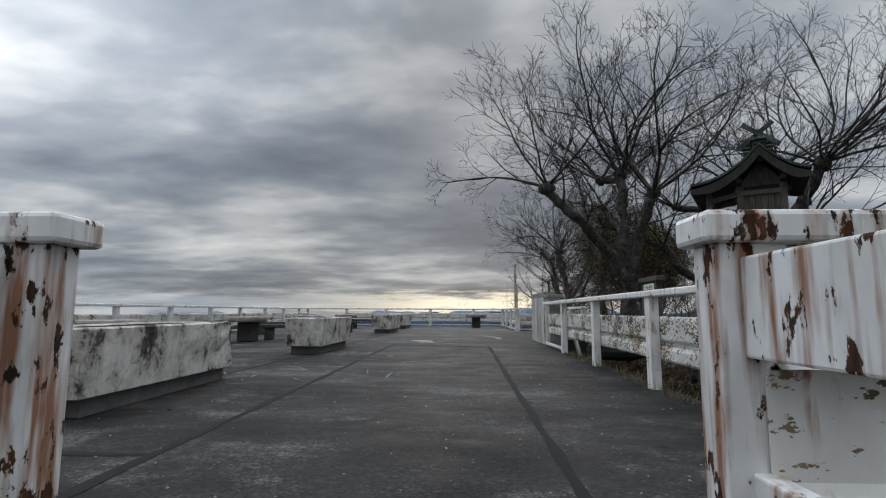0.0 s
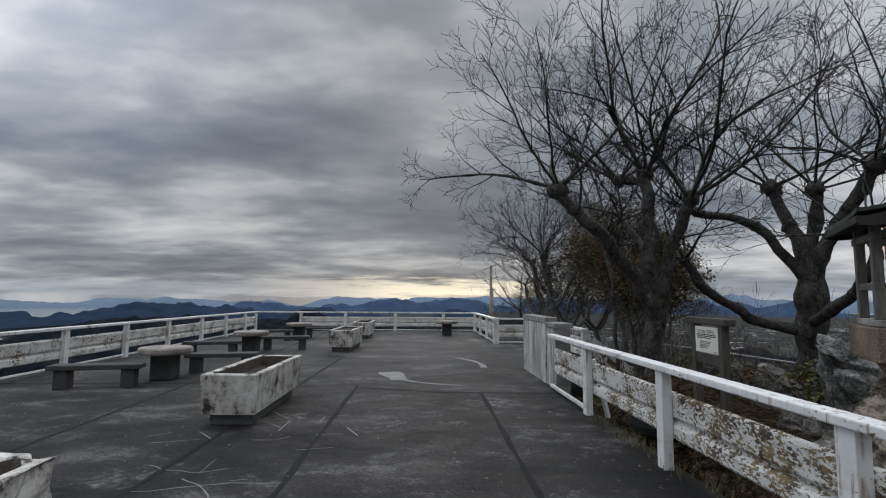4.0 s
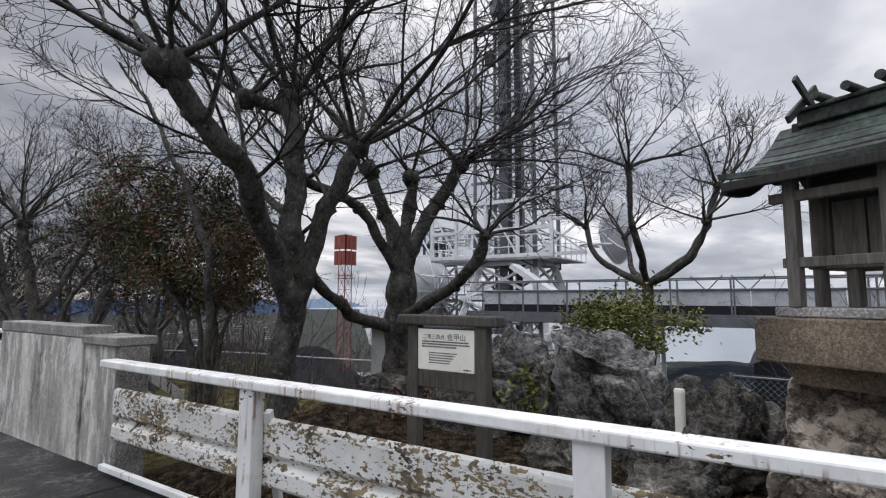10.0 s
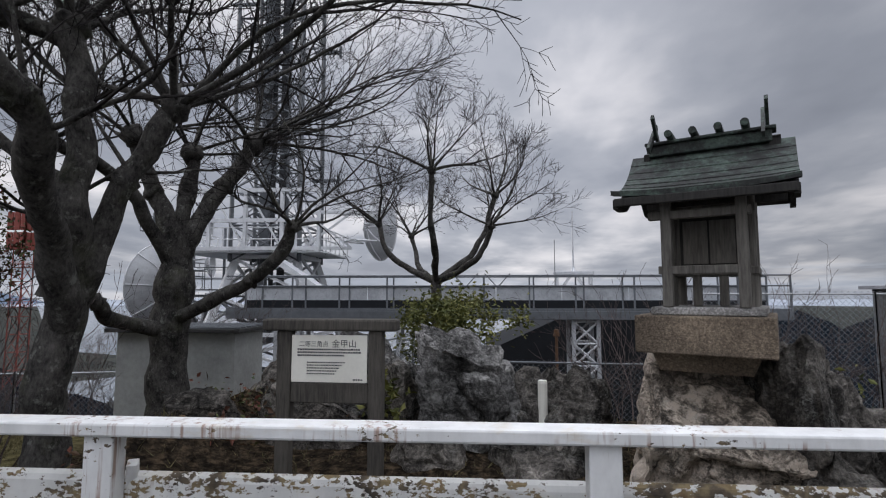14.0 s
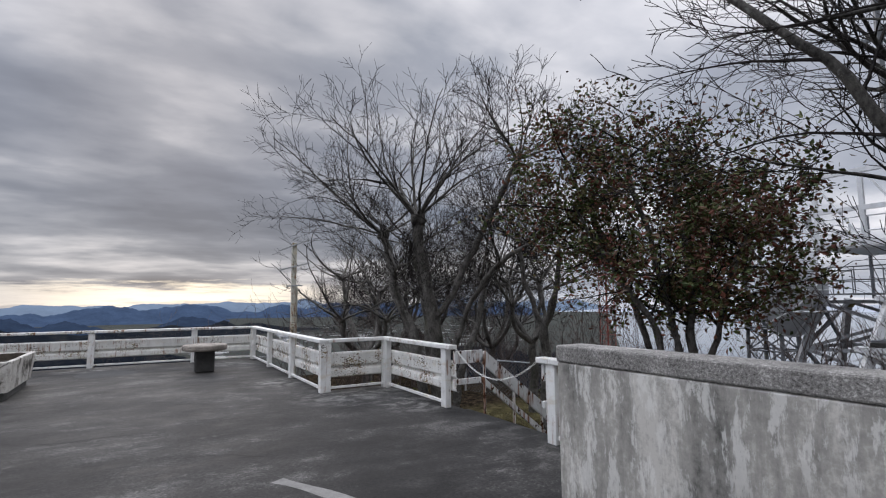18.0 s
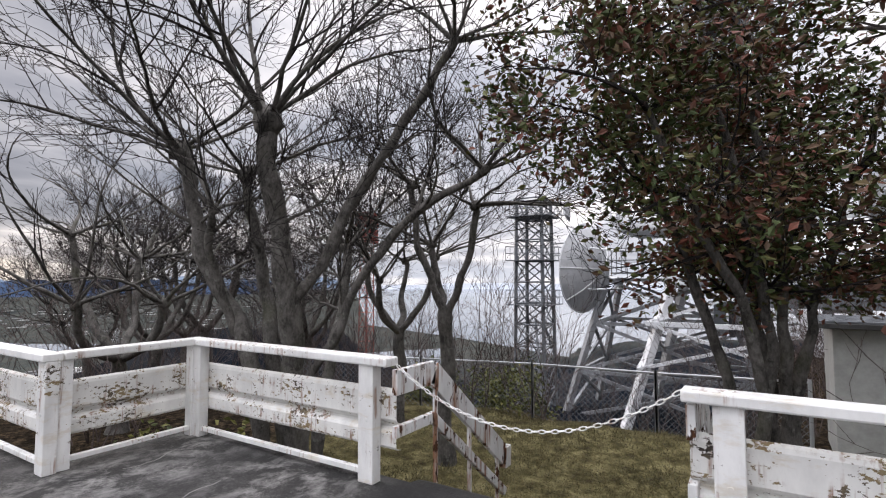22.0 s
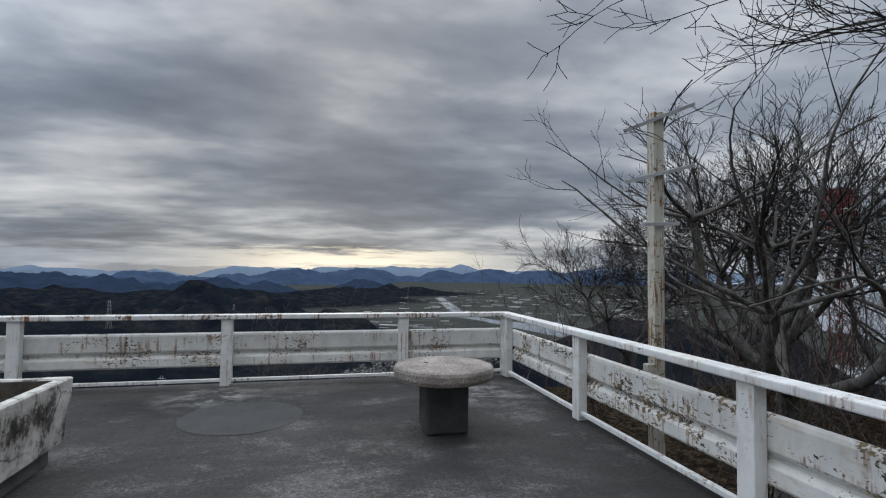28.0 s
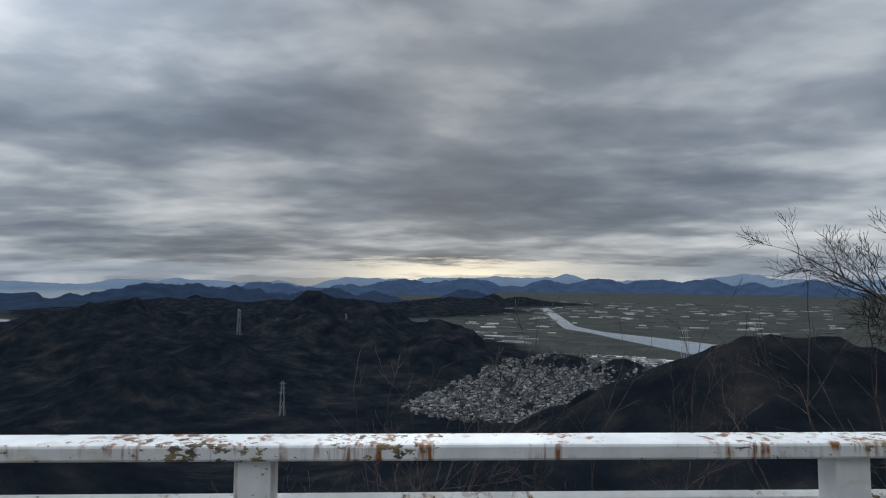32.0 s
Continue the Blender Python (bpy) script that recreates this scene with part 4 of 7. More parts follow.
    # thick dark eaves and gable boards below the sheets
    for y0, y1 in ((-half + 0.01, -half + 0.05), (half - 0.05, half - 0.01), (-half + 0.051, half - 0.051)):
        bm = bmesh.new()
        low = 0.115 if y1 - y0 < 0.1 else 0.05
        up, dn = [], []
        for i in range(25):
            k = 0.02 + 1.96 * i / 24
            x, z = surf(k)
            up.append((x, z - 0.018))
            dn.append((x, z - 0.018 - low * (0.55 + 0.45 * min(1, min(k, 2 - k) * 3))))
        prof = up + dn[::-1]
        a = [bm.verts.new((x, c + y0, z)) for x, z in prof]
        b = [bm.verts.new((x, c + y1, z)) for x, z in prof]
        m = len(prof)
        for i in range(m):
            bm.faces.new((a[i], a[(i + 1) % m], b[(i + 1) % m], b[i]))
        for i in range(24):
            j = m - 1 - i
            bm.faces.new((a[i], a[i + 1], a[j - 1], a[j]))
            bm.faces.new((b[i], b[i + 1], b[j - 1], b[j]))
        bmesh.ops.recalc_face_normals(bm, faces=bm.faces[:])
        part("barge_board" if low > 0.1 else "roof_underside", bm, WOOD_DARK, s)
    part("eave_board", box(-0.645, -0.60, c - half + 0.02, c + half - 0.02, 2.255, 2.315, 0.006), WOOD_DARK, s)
    part("ridge_purlin", rod((0.11, c - 0.52, 2.62), (0.11, c + 0.52, 2.62), 0.04, sides=10), WOOD_DARK, s)
    for sx in (-0.12, 0.33):
        part("purlin", box(sx - 0.03, sx + 0.03, c - 0.52, c + 0.52, 2.345, 2.40, 0.005), WOOD_DARK, s)
    # ridge with crossing finials and billets
    part("ridge_box", box(0.045, 0.175, c - 0.44, c + 0.44, 2.765, 2.855, 0.01), COPPER, s)
    part("ridge_cap", box(0.025, 0.195, c - 0.47, c + 0.47, 2.857, 2.885, 0.008), COPPER, s)
    for k in range(4):
        y = c - 0.27 + 0.18 * k
        part("ridge_billet", rod((-0.06, y, 2.915), (0.28, y, 2.915), 0.03, sides=12), COPPER, s, "round ridge billet")
    for e in (-1, 1):
        y = c + e * 0.40
        for t in (-1, 1):
            part("forked_finial", beam((0.11 - t * 0.22, y + t * 0.014, 2.78), (0.11 + t * 0.16, y + t * 0.014, 3.08), 0.026, 0.055, bevel=0.004), COPPER, s, "crossed roof finial")
        part("ridge_end", box(0.06, 0.16, y + e * 0.03, y + e * 0.085, 2.70, 2.80, 0.01), WOOD_DARK, s)


shrine()


def plinth():
    p = thing("shrine_plinth", pose(5.0, 8.216, 0, 0, 0, -29.6), "brown pebbled concrete plinth set on the boulder", "plinth")
    part("slab", box(-0.53, 0.55, -0.51, 0.37, 1.19, 1.46, 0.012), PLINTH, p)
    bm = bmesh.new()
    a = [bm.verts.new(v) for v in ((-0.40, -0.42, 1.19), (0.45, -0.42, 1.19), (0.45, 0.28, 1.19), (-0.40, 0.28, 1.19))]
    b = [bm.verts.new(v) for v in ((-0.33, -0.36, 1.05), (0.42, -0.36, 1.05), (0.42, 0.24, 1.05), (-0.33, 0.24, 1.05))]
    for i in range(4):
        bm.faces.new((a[i], a[(i + 1) % 4], b[(i + 1) % 4], b[i]))
    bmesh.ops.recalc_face_normals(bm, faces=bm.faces[:])
    part("footing", bm, PLINTH, p)


plinth()


# ---- boulders ----
ROCK_GREY = rock_material("grey_lichened_rock", 2.6, (1.0, 0.97, 0.92), 0.4)
ROCK_PALE = rock_material("pale_broken_rock", 8.5, (1.0, 0.85, 0.69), 0.6)


def boulder(x, y, z, sx, sy, sz, seed, mat=ROCK, sub=4, label="dark weathered boulder in the rock bank beside the deck", cuts=9, turn=0.0, flat=0.0, steep=0.8):
    rng = random.Random(seed)
    bm = bmesh.new()
    bmesh.ops.create_icosphere(bm, subdivisions=sub, radius=1.0)
    planes = []
    for _ in range(cuts):
        n = Vector((rng.gauss(0, 1), rng.gauss(0, 1), rng.gauss(0, steep))).normalized()
        planes.append((n, rng.uniform(0.5, 0.82)))
    off = Vector((rng.uniform(0, 50), rng.uniform(0, 50), 0))
    if flat:
        planes.append((Vector((rng.uniform(-0.2, 0.2), rng.uniform(-0.2, 0.2), 1)).normalized(), flat))
    for v in bm.verts:
        co = v.co * 1.12
        for n, d in planes:
            k = co.dot(n) - d
            if k > 0:
                co -= n * k * 0.97
        ridge_ = 1 - abs(noise.noise(Vector((co.x * 1.3, co.y * 1.3, co.z * 2.0)) + off)) * 2.4
        co += v.co * (0.10 * noise.fractal(co * 1.7 + off, 0.9, 2.1, 4) - 0.15 * max(0, ridge_) ** 3 - 0.05 * max(0, 1 - abs(noise.noise(Vector((co.x * 4, co.y * 4, co.z * 1.6)) + off)) * 3) + 0.030 * noise.noise(Vector((co.x * 6, co.y * 6, co.z * 11)) + off) + 0.016 * noise.noise(co * 17 + off) + 0.011 * noise.noise(co * 34 + off))
        v.co = Vector((co.x * sx, co.y * sy, co.z * sz))
    ob = tagged(part("boulder", bm, mat), label, "boulder", "rock bank")
    ob.matrix_basis = pose(x, y, z, 0, 0, turn)
    return ob


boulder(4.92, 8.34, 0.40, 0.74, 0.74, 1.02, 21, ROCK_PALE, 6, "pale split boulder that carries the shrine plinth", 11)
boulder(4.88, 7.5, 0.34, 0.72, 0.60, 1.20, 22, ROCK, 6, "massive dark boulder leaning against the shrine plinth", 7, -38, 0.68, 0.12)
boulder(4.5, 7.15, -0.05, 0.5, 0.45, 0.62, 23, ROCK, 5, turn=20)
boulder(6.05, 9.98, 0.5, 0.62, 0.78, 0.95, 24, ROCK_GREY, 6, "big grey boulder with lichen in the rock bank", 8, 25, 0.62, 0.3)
boulder(5.62, 9.22, 0.3, 0.48, 0.5, 0.62, 42, ROCK, 6)
boulder(6.2, 9.45, 0.3, 0.45, 0.5, 0.55, 25)
boulder(6.5, 9.0, 0.3, 0.45, 0.4, 0.6, 26)
boulder(7.0, 8.9, 0.25, 0.5, 0.5, 0.6, 27)
boulder(6.4, 10.8, 0.35, 0.5, 0.45, 0.5, 28)
boulder(5.6, 10.3, 0.12, 0.42, 0.4, 0.3, 29)
boulder(5.3, 9.5, 0.1, 0.5, 0.45, 0.35, 30)
boulder(4.6, 9.3, 0.0, 0.45, 0.5, 0.4, 31)
boulder(7.2, 11.45, 0.35, 0.72, 0.9, 0.98, 40, ROCK_GREY, 6, "broad grey boulder with lichen behind the notice board", 10)
boulder(7.9, 12.3, 0.2, 0.75, 0.7, 0.8, 41, ROCK, 5)
boulder(6.2, 11.8, 0.25, 0.6, 0.7, 0.45, 32)
boulder(6.0, 12.7, 0.2, 0.5, 0.6, 0.42, 33)
boulder(4.4, 6.3, -0.05, 0.6, 0.55, 0.6, 34)
boulder(5.5, 6.6, 0.0, 0.7, 0.6, 0.6, 35)
boulder(6.3, 7.25, 0.0, 0.6, 0.5, 0.42, 36)
boulder(7.7, 7.1, -0.1, 0.7, 0.5, 0.5, 37)
boulder(9.0, 6.55, -0.2, 0.6, 0.5, 0.62, 43)
boulder(5.2, 5.2, -0.05, 0.5, 0.7, 0.35, 38)
boulder(4.3, 7.7, 0.0, 0.4, 0.4, 0.5, 39)


# ---- notice board ----
def text_mesh(txt, size, m, parent, name="lettering"):
    cu = bpy.data.curves.new(name, "FONT")
    cu.body, cu.size, cu.extrude = txt, size, 0.0008
    ob = bpy.data.objects.new("t", cu)
    dg = bpy.context.evaluated_depsgraph_get()
    scene.collection.objects.link(ob)
    dg.update()
    me = bpy.data.meshes.new_from_object(ob.evaluated_get(dg))
    bpy.data.objects.remove(ob)
    me.materials.clear()
    me.materials.append(INK)
    o = new(name, me)
    o.parent = parent
    o.matrix_basis = m
    return o


def notice_board():
    b = thing("notice_board", pose(4.72, 11.06, 0, 0, 0, -92.5), "white enamel notice in a rough dark timber frame", "notice board")
    for s in (-1, 1):
        part("timber_post", box(s * 0.355 - 0.055, s * 0.355 + 0.055, -0.05, 0.05, -0.3, 1.335, 0.012), SIGN_WOOD, b)
    part("cap_timber", box(-0.52, 0.52, -0.075, 0.075, 1.335, 1.425, 0.016), SIGN_WOOD, b)
    part("lower_timber", box(-0.30, 0.30, -0.035, 0.035, 0.80, 0.945, 0.008), SIGN_WOOD, b)
    panel = part("sign_panel", box(-0.292, 0.292, -0.045, -0.038, 0.955, 1.305, 0.002), SIGN_WHITE, b, "white enamel sign panel with black writing")
    face = Matrix.Translation((0, -0.0462, 0)) @ Matrix.Rotation(radians(90), 4, "X")
    text_mesh("二等三角点", 0.046, face @ Matrix.Translation((-0.235, 1.222, 0)), panel)
    text_mesh("金甲山", 0.064, face @ Matrix.Translation((0.02, 1.218, 0)), panel)
    rng = random.Random(8)
    bm = bmesh.new()
    for row in range(3):
        x = -0.245
        while x < 0.235 - 0.12 * (row == 2):
            w = rng.uniform(0.008, 0.02)
            box(x, x + w, -0.0472, -0.0452, 1.192 - 0.022 * row, 1.204 - 0.022 * row, 0, bm)
            x += w + 0.005
    part("text_lines", bm, INK, panel)
    bm = bmesh.new()
    for row in range(5):
        x = -0.17
        while x < 0.12 - 0.02 * row:
            w = rng.uniform(0.008, 0.022)
            box(x, x + w, -0.0472, -0.0452, 1.098 - 0.021 * row, 1.107 - 0.021 * row, 0, bm)
            x += w + 0.006
    part("text_table", bm, INK, panel)
    bm = bmesh.new()
    for k in range(6):
        box(0.185 + 0.013 * k, 0.194 + 0.013 * k, -0.0472, -0.0452, 0.972, 0.982, 0, bm)
    part("text_caption", bm, INK, panel)


notice_board()
pipe = thing("marker_post", pose(5.57, 9.37, 0), "short white plastic marker post among the rocks", "post")
part("tube", rod((0, 0, -0.2), (0, 0, 0.815), 0.042, sides=16), SIGN_WHITE, pipe)
part("cap", rod((0, 0, 0.815), (0, 0, 0.84), 0.045, 0.038, 16), SIGN_WHITE, pipe)


# ---- pair of posts by the railing ----
POST_PAINT = chipped_paint("ochre_stained_post_paint", 0.8, 1.4, (0.56, 0.55, 0.47))


def service_post():
    p = thing("service_post", pose(3.95, 26.72, 0), "tall peeling post with three cross bars and a thin twin", "post")
    for dx, dy, half, top in ((0.0, 0.0, 0.055, 3.12), (0.10, 0.09, 0.024, 2.02)):
        part("upright", box(dx - half, dx + half, dy - half, dy + half, -2.0, top, 0.008), POST_PAINT, p)
    for z, ln, tilt in ((3.06, 0.38, 0.16), (2.52, 0.37, 0.10), (2.04, 0.20, 0.01)):
        part("cross_bar", beam((0.0 - ln, -0.072, z - tilt), (0.0 + ln, -0.072, z + tilt), 0.03, 0.035, bevel=0.003), PALE_STEEL, p)
    part("bracket", box(-0.12, -0.052, -0.04, 0.04, 0.62, 0.72, 0.01), POST_PAINT, p)


service_post()


# ---- loose things on the rock bank ----
def tyre_tub():
    t = thing("rubber_tub", pose(3.92, 10.65, 0.0), "black rubber tub lying on the soil behind the railing", "tub")
    prof = [(0.30, 0.0), (0.40, 0.0), (0.47, 0.06), (0.49, 0.14), (0.47, 0.22), (0.43, 0.26), (0.38, 0.26), (0.34, 0.2), (0.30, 0.1)]
    bm, n = bmesh.new(), 32
    rows = [[bm.verts.new((r * math.cos(2 * math.pi * k / n), r * math.sin(2 * math.pi * k / n), z)) for k in range(n)] for r, z in prof]
    for a, b in zip(rows, rows[1:] + rows[:1]):
        for k in range(n):
            bm.faces.new((a[k], a[(k + 1) % n], b[(k + 1) % n], b[k]))
    bmesh.ops.recalc_face_normals(bm, faces=bm.faces[:])
    part("tub_wall", bm, plain("black_rubber", (0.018, 0.018, 0.018), 0.7, 0, 0.4, 8, 0.3), t)


tyre_tub()


LOG = ((5.63, 7.54, 0.42), (6.48, 7.38, 0.45), (7.53, 7.11, 0.49), (9.17, 6.5, 0.53))


def dead_log():
    """A gnarled grey trunk that rises from the rocks over the grass, with torn ends and a branch stub."""
    t = thing("fallen_log", pose(LOG[0][0], LOG[0][1], LOG[0][2]), "thick gnarled grey dead trunk lying over the grassy bank", "log")
    V, F = [], []
    o = Vector(LOG[0])
    n, sides = 30, 16
    ax = (Vector(LOG[-1]) - o).normalized()
    s1 = ax.cross(Vector((0, 0, 1))).normalized()
    s2 = s1.cross(ax)
    for i in range(n + 1):
        k = i / n * (len(LOG) - 1)
        j = min(int(k), len(LOG) - 2)
        p = Vector(LOG[j]).lerp(Vector(LOG[j + 1]), k - j) - o
        p += 0.06 * noise.noise_vector(p * 1.1)
        for q in range(sides):
            a = 2 * math.pi * q / sides
            r = (0.17 - 0.02 * i / n) * (1 + 0.30 * noise.noise(Vector((i * 0.22, math.cos(a + 0.06 * i) * 1.6, math.sin(a + 0.06 * i) * 1.6))) + 0.12 * noise.noise(Vector((i * 0.5, math.cos(a + 0.1 * i) * 5, math.sin(a + 0.1 * i) * 5))))
            V.append(p + s1 * math.cos(a) * r + s2 * math.sin(a) * r)
        if i:
            b = (i - 1) * sides
            F += [(b + q, b + (q + 1) % sides, b + sides + (q + 1) % sides, b + sides + q) for q in range(sides)]
    F += [tuple(range(sides - 1, -1, -1)), tuple(range(n * sides, (n + 1) * sides))]
    dead = bark_material("dead_grey_wood", (0.020, 0.019, 0.018), (0.15, 0.14, 0.125), 0.3)
    raw("trunk", [tuple(v) for v in V], F, dead, t, True)
    part("branch_stub", rod(Vector(LOG[1]) - o + Vector((0.2, 0, 0.08)), Vector(LOG[1]) - o + Vector((0.1, -0.16, 0.26)), 0.06, 0.035, 9), dead, t)


dead_log()


def chips():
    """Loose stone chips and mortar crumbs strewn over the deck."""
    rng = random.Random(77)
    V, F = [], []
    for _ in range(1500):
        x, y = rng.uniform(-6.5, 3.2), 2.7 + 14 * rng.random() ** 1.5
        r, a = 0.003 + 0.009 * rng.random() ** 3, rng.uniform(0, 6.28)
        n = len(V)
        for k in range(4):
            q = r * rng.uniform(0.6, 1.3)
            V.append((x + q * math.cos(a + 1.57 * k), y + q * math.sin(a + 1.57 * k), 0.001))
        V.append((x, y, 0.001 + r * 0.9))
        F += [(n + k, n + (k + 1) % 4, n + 4) for k in range(4)]
    mat = plain("stone_chips", (0.20, 0.19, 0.175), 0.9, 0, 0.7, 2.0, 0)
    tagged(raw("stone_chips", V, F, mat), "pale stone chips and crumbs strewn over the deck", "chips", kind="stuff")


chips()

# ---- the hilltop, the slopes and the land below: one ground sheet ----
def smooth(a, b, v):
    k = min(1.0, max(0.0, (v - a) / (b - a)))
    return k * k * (3 - 2 * k)


HILLS = [  # azimuth from +y to +x in degrees, distance, height, radius across, radius along
    (-33, 600, 36, 150, 120), (-16, 640, 34, 150, 120), (-5, 600, 32, 95, 100), (-44, 185, 40, 62, 60), (-22, 440, 20, 80, 70), (2, 520, 18, 60, 60), (-28, 380, 14, 40, 50),
    (-30, 980, 26, 190, 120), (-12, 1250, 28, 330, 160), (5, 1650, 24, 230, 110), (-26, 1500, 26, 220, 160), (-78, 600, 14, 200, 140),
    (31, 185, 38, 82, 62), (38, 250, 22, 90, 90), (14.5, 520, 13, 26, 22), (20, 490, 14, 24, 20),
    (120, 500, 45, 260, 200), (165, 500, 50, 300, 200), (-120, 600, 45, 300, 200)]
HILL_XY = [(d * math.sin(radians(a)), d * math.cos(radians(a)), h, w, l, math.sin(radians(a)), math.cos(radians(a))) for a, d, h, w, l in HILLS]


def ground_height(x, y):
    r = math.hypot((x - 9) / 18.5, (y - 13) / 19.5)
    z = -1.04
    if r > 1:
        dd = (r - 1) * 18
        z -= 79 * (1 - math.exp(-dd / 95)) * (1 - math.exp(-dd / 6))
    dist = math.hypot(x, y - 14)
    # the lawn breaks off at the wire fence
    z -= 3.0 * smooth(10.7, 17.0, x) * smooth(16.8, 20.0, y) * smooth(60, 30, dist) + 4.0 * smooth(10.5, 19.0, x) * smooth(15.0, 11.0, y) * smooth(60, 30, dist)
    # bank of soil behind the long railing
    k = smooth(3.2, 3.9, x) * smooth(13.9, 12.6, y) * smooth(1.5, 4.5, y) * smooth(9.5, 7.0, x)
    z += k * (1.02 + 0.16 * smooth(3.6, 5.2, x))
    if 3.3 < x < 12 and 12 < y < 17:
        z += 0.55 * smooth(3.4, 4.2, x) * smooth(17.2, 14.5, y) * smooth(11, 8, x) * smooth(12, 13.2, y)
    if dist < 60:
        z += 0.10 * noise.noise(Vector((x * 0.9, y * 0.9, 0))) * smooth(3.0, 5.0, abs(x - 1)) + 0.5 * noise.noise(Vector((x * 0.12, y * 0.12, 5))) * smooth(14, 30, dist)
    else:
        p = Vector((x, y, 0))
        for hx, hy, h, w, l, sa, ca in HILL_XY:
            dx, dy = x - hx, y - hy
            across, along = dx * ca - dy * sa, dx * sa + dy * ca
            q = (across / w) ** 2 + (along / l) ** 2
            if q < 5:
                rough = 1 + (0.75 if h > 13 and dist > 300 else 0.2) * noise.fractal(p * (2.2 / min(w, l)), 1.0, 2.0, 4)
                z += h * math.exp(-q * 1.1) * rough
        z += 3.5 * noise.fractal(p * 0.02, 1.0, 2.0, 4) * smooth(60, 130, dist) * smooth(-76, -60, z)
        if z < -79.3:
            z = -79.3
    return z


def land_material():
    m, nt, bsdf = material("wooded_hills_and_fields", 0.95, 0.0, 0.0)
    pos = nt.nodes.new("ShaderNodeNewGeometry").outputs["Position"]
    sep = sock(nt, "ShaderNodeSeparateXYZ", i0=pos)
    x, y, z = sep.outputs
    # woods hold a slight blue of distance haze in their base colour
    wood = ramp(nt, noise_at(nt, 0.05, 8, 0.7), [(0.36, (0.006, 0.008, 0.012)), (0.5, (0.011, 0.014, 0.018)), (0.60, (0.021, 0.022, 0.024)), (0.70, (0.040, 0.036, 0.032))])
    flat = sock(nt, "ShaderNodeMapping", None, Vector=pos, Rotation=(0, 0, 0.35), Scale=(0.028, 0.055, 0.0)).outputs[0]
    cells = sock(nt, "ShaderNodeTexVoronoi", {"distance": "CHEBYCHEV"}, Vector=flat, Scale=1.0, Randomness=0.55)
    hue = sock(nt, "ShaderNodeSeparateColor", i0=cells.outputs["Color"]).outputs[0]
    field = ramp(nt, hue, [(0.0, (0.030, 0.035, 0.031)), (0.3, (0.048, 0.050, 0.043)), (0.55, (0.066, 0.065, 0.055)), (0.8, (0.042, 0.049, 0.044)), (1.0, (0.11, 0.11, 0.106))], "CONSTANT")
    field = mixc(nt, 0.5, field, ramp(nt, noise_at(nt, 0.35, 6, 0.75), [(0.4, (0.030, 0.035, 0.033)), (0.7, (0.115, 0.115, 0.108))]))
    low = ramp(nt, math_n(nt, "DIVIDE", math_n(nt, "ADD", z, 80.0), 4.0), [(0.2, 1), (0.65, 0)])
    c = mixc(nt, low, wood, field)
    grass = ramp(nt, noise_at(nt, 3.0, 7, 0.7), [(0.34, (0.045, 0.036, 0.022)), (0.47, (0.10, 0.088, 0.042)), (0.60, (0.19, 0.165, 0.085))])
    near = ramp(nt, math_n(nt, "DIVIDE", math_n(nt, "ADD", z, 6.0), 5.0), [(0.5, 0), (0.9, 1)])
    litter = ramp(nt, noise_at(nt, 9.0, 7, 0.7, offset=4), [(0.40, (0.012, 0.010, 0.008)), (0.52, (0.035, 0.027, 0.019)), (0.62, (0.085, 0.062, 0.040))])
    lawn = math_n(nt, "MULTIPLY", ramp(nt, math_n(nt, "DIVIDE", x, 20.0), [(0.20, 0), (0.25, 1), (0.53, 1), (0.58, 0)]), ramp(nt, math_n(nt, "DIVIDE", y, 40.0), [(0.40, 0), (0.43, 1), (0.60, 1), (0.63, 0)]))
    bank = math_n(nt, "SUBTRACT", 1.0, lawn)
    grass = mixc(nt, bank, grass, litter)
    c = mixc(nt, near, c, grass)
    nt.links.new(c, bsdf.inputs["Base Color"])
    bumped(nt, bsdf, noise_at(nt, 0.25, 7, 0.75), 0.8, 2.0)
    return m


def build_ground():
    cx, cy = 2.0, 14.0
    radii = [0.0] + [0.9 * 1.0 * i for i in range(1, 29)]
    while radii[-1] < 4850:
        radii.append(radii[-1] * 1.045 + 0.15)
    seg = 300
    verts, faces = [(cx, cy, -1.2)], []
    for r in radii[1:]:
        for k in range(seg):
            a = 2 * math.pi * k / seg
            x, y = cx + r * math.sin(a), cy + r * math.cos(a)
            z = ground_height(x, y)
            if LEFT_X - 0.3 < x < RAIL_X + 0.10 and FRONT_Y - 1.4 < y < FAR_Y + 0.25 or 3.2 < x < SIDE_X + 0.1 and 16.4 < y < 23.2:
                z = min(z, -1.0)
            verts.append((x, y, z))
    faces += [(0, 1 + k, 1 + (k + 1) % seg) for k in range(seg)]
    for i in range(len(radii) - 2):
        a, b = 1 + i * seg, 1 + (i + 1) * seg
        faces += [(a + k, b + k, b + (k + 1) % seg, a + (k + 1) % seg) for k in range(seg)]
    ob = raw("ground", verts, faces, land_material(), smooth=True)
    tagged(ob, "wooded hilltop falling to a plain of winter fields", "ground", kind="structure")


build_ground()


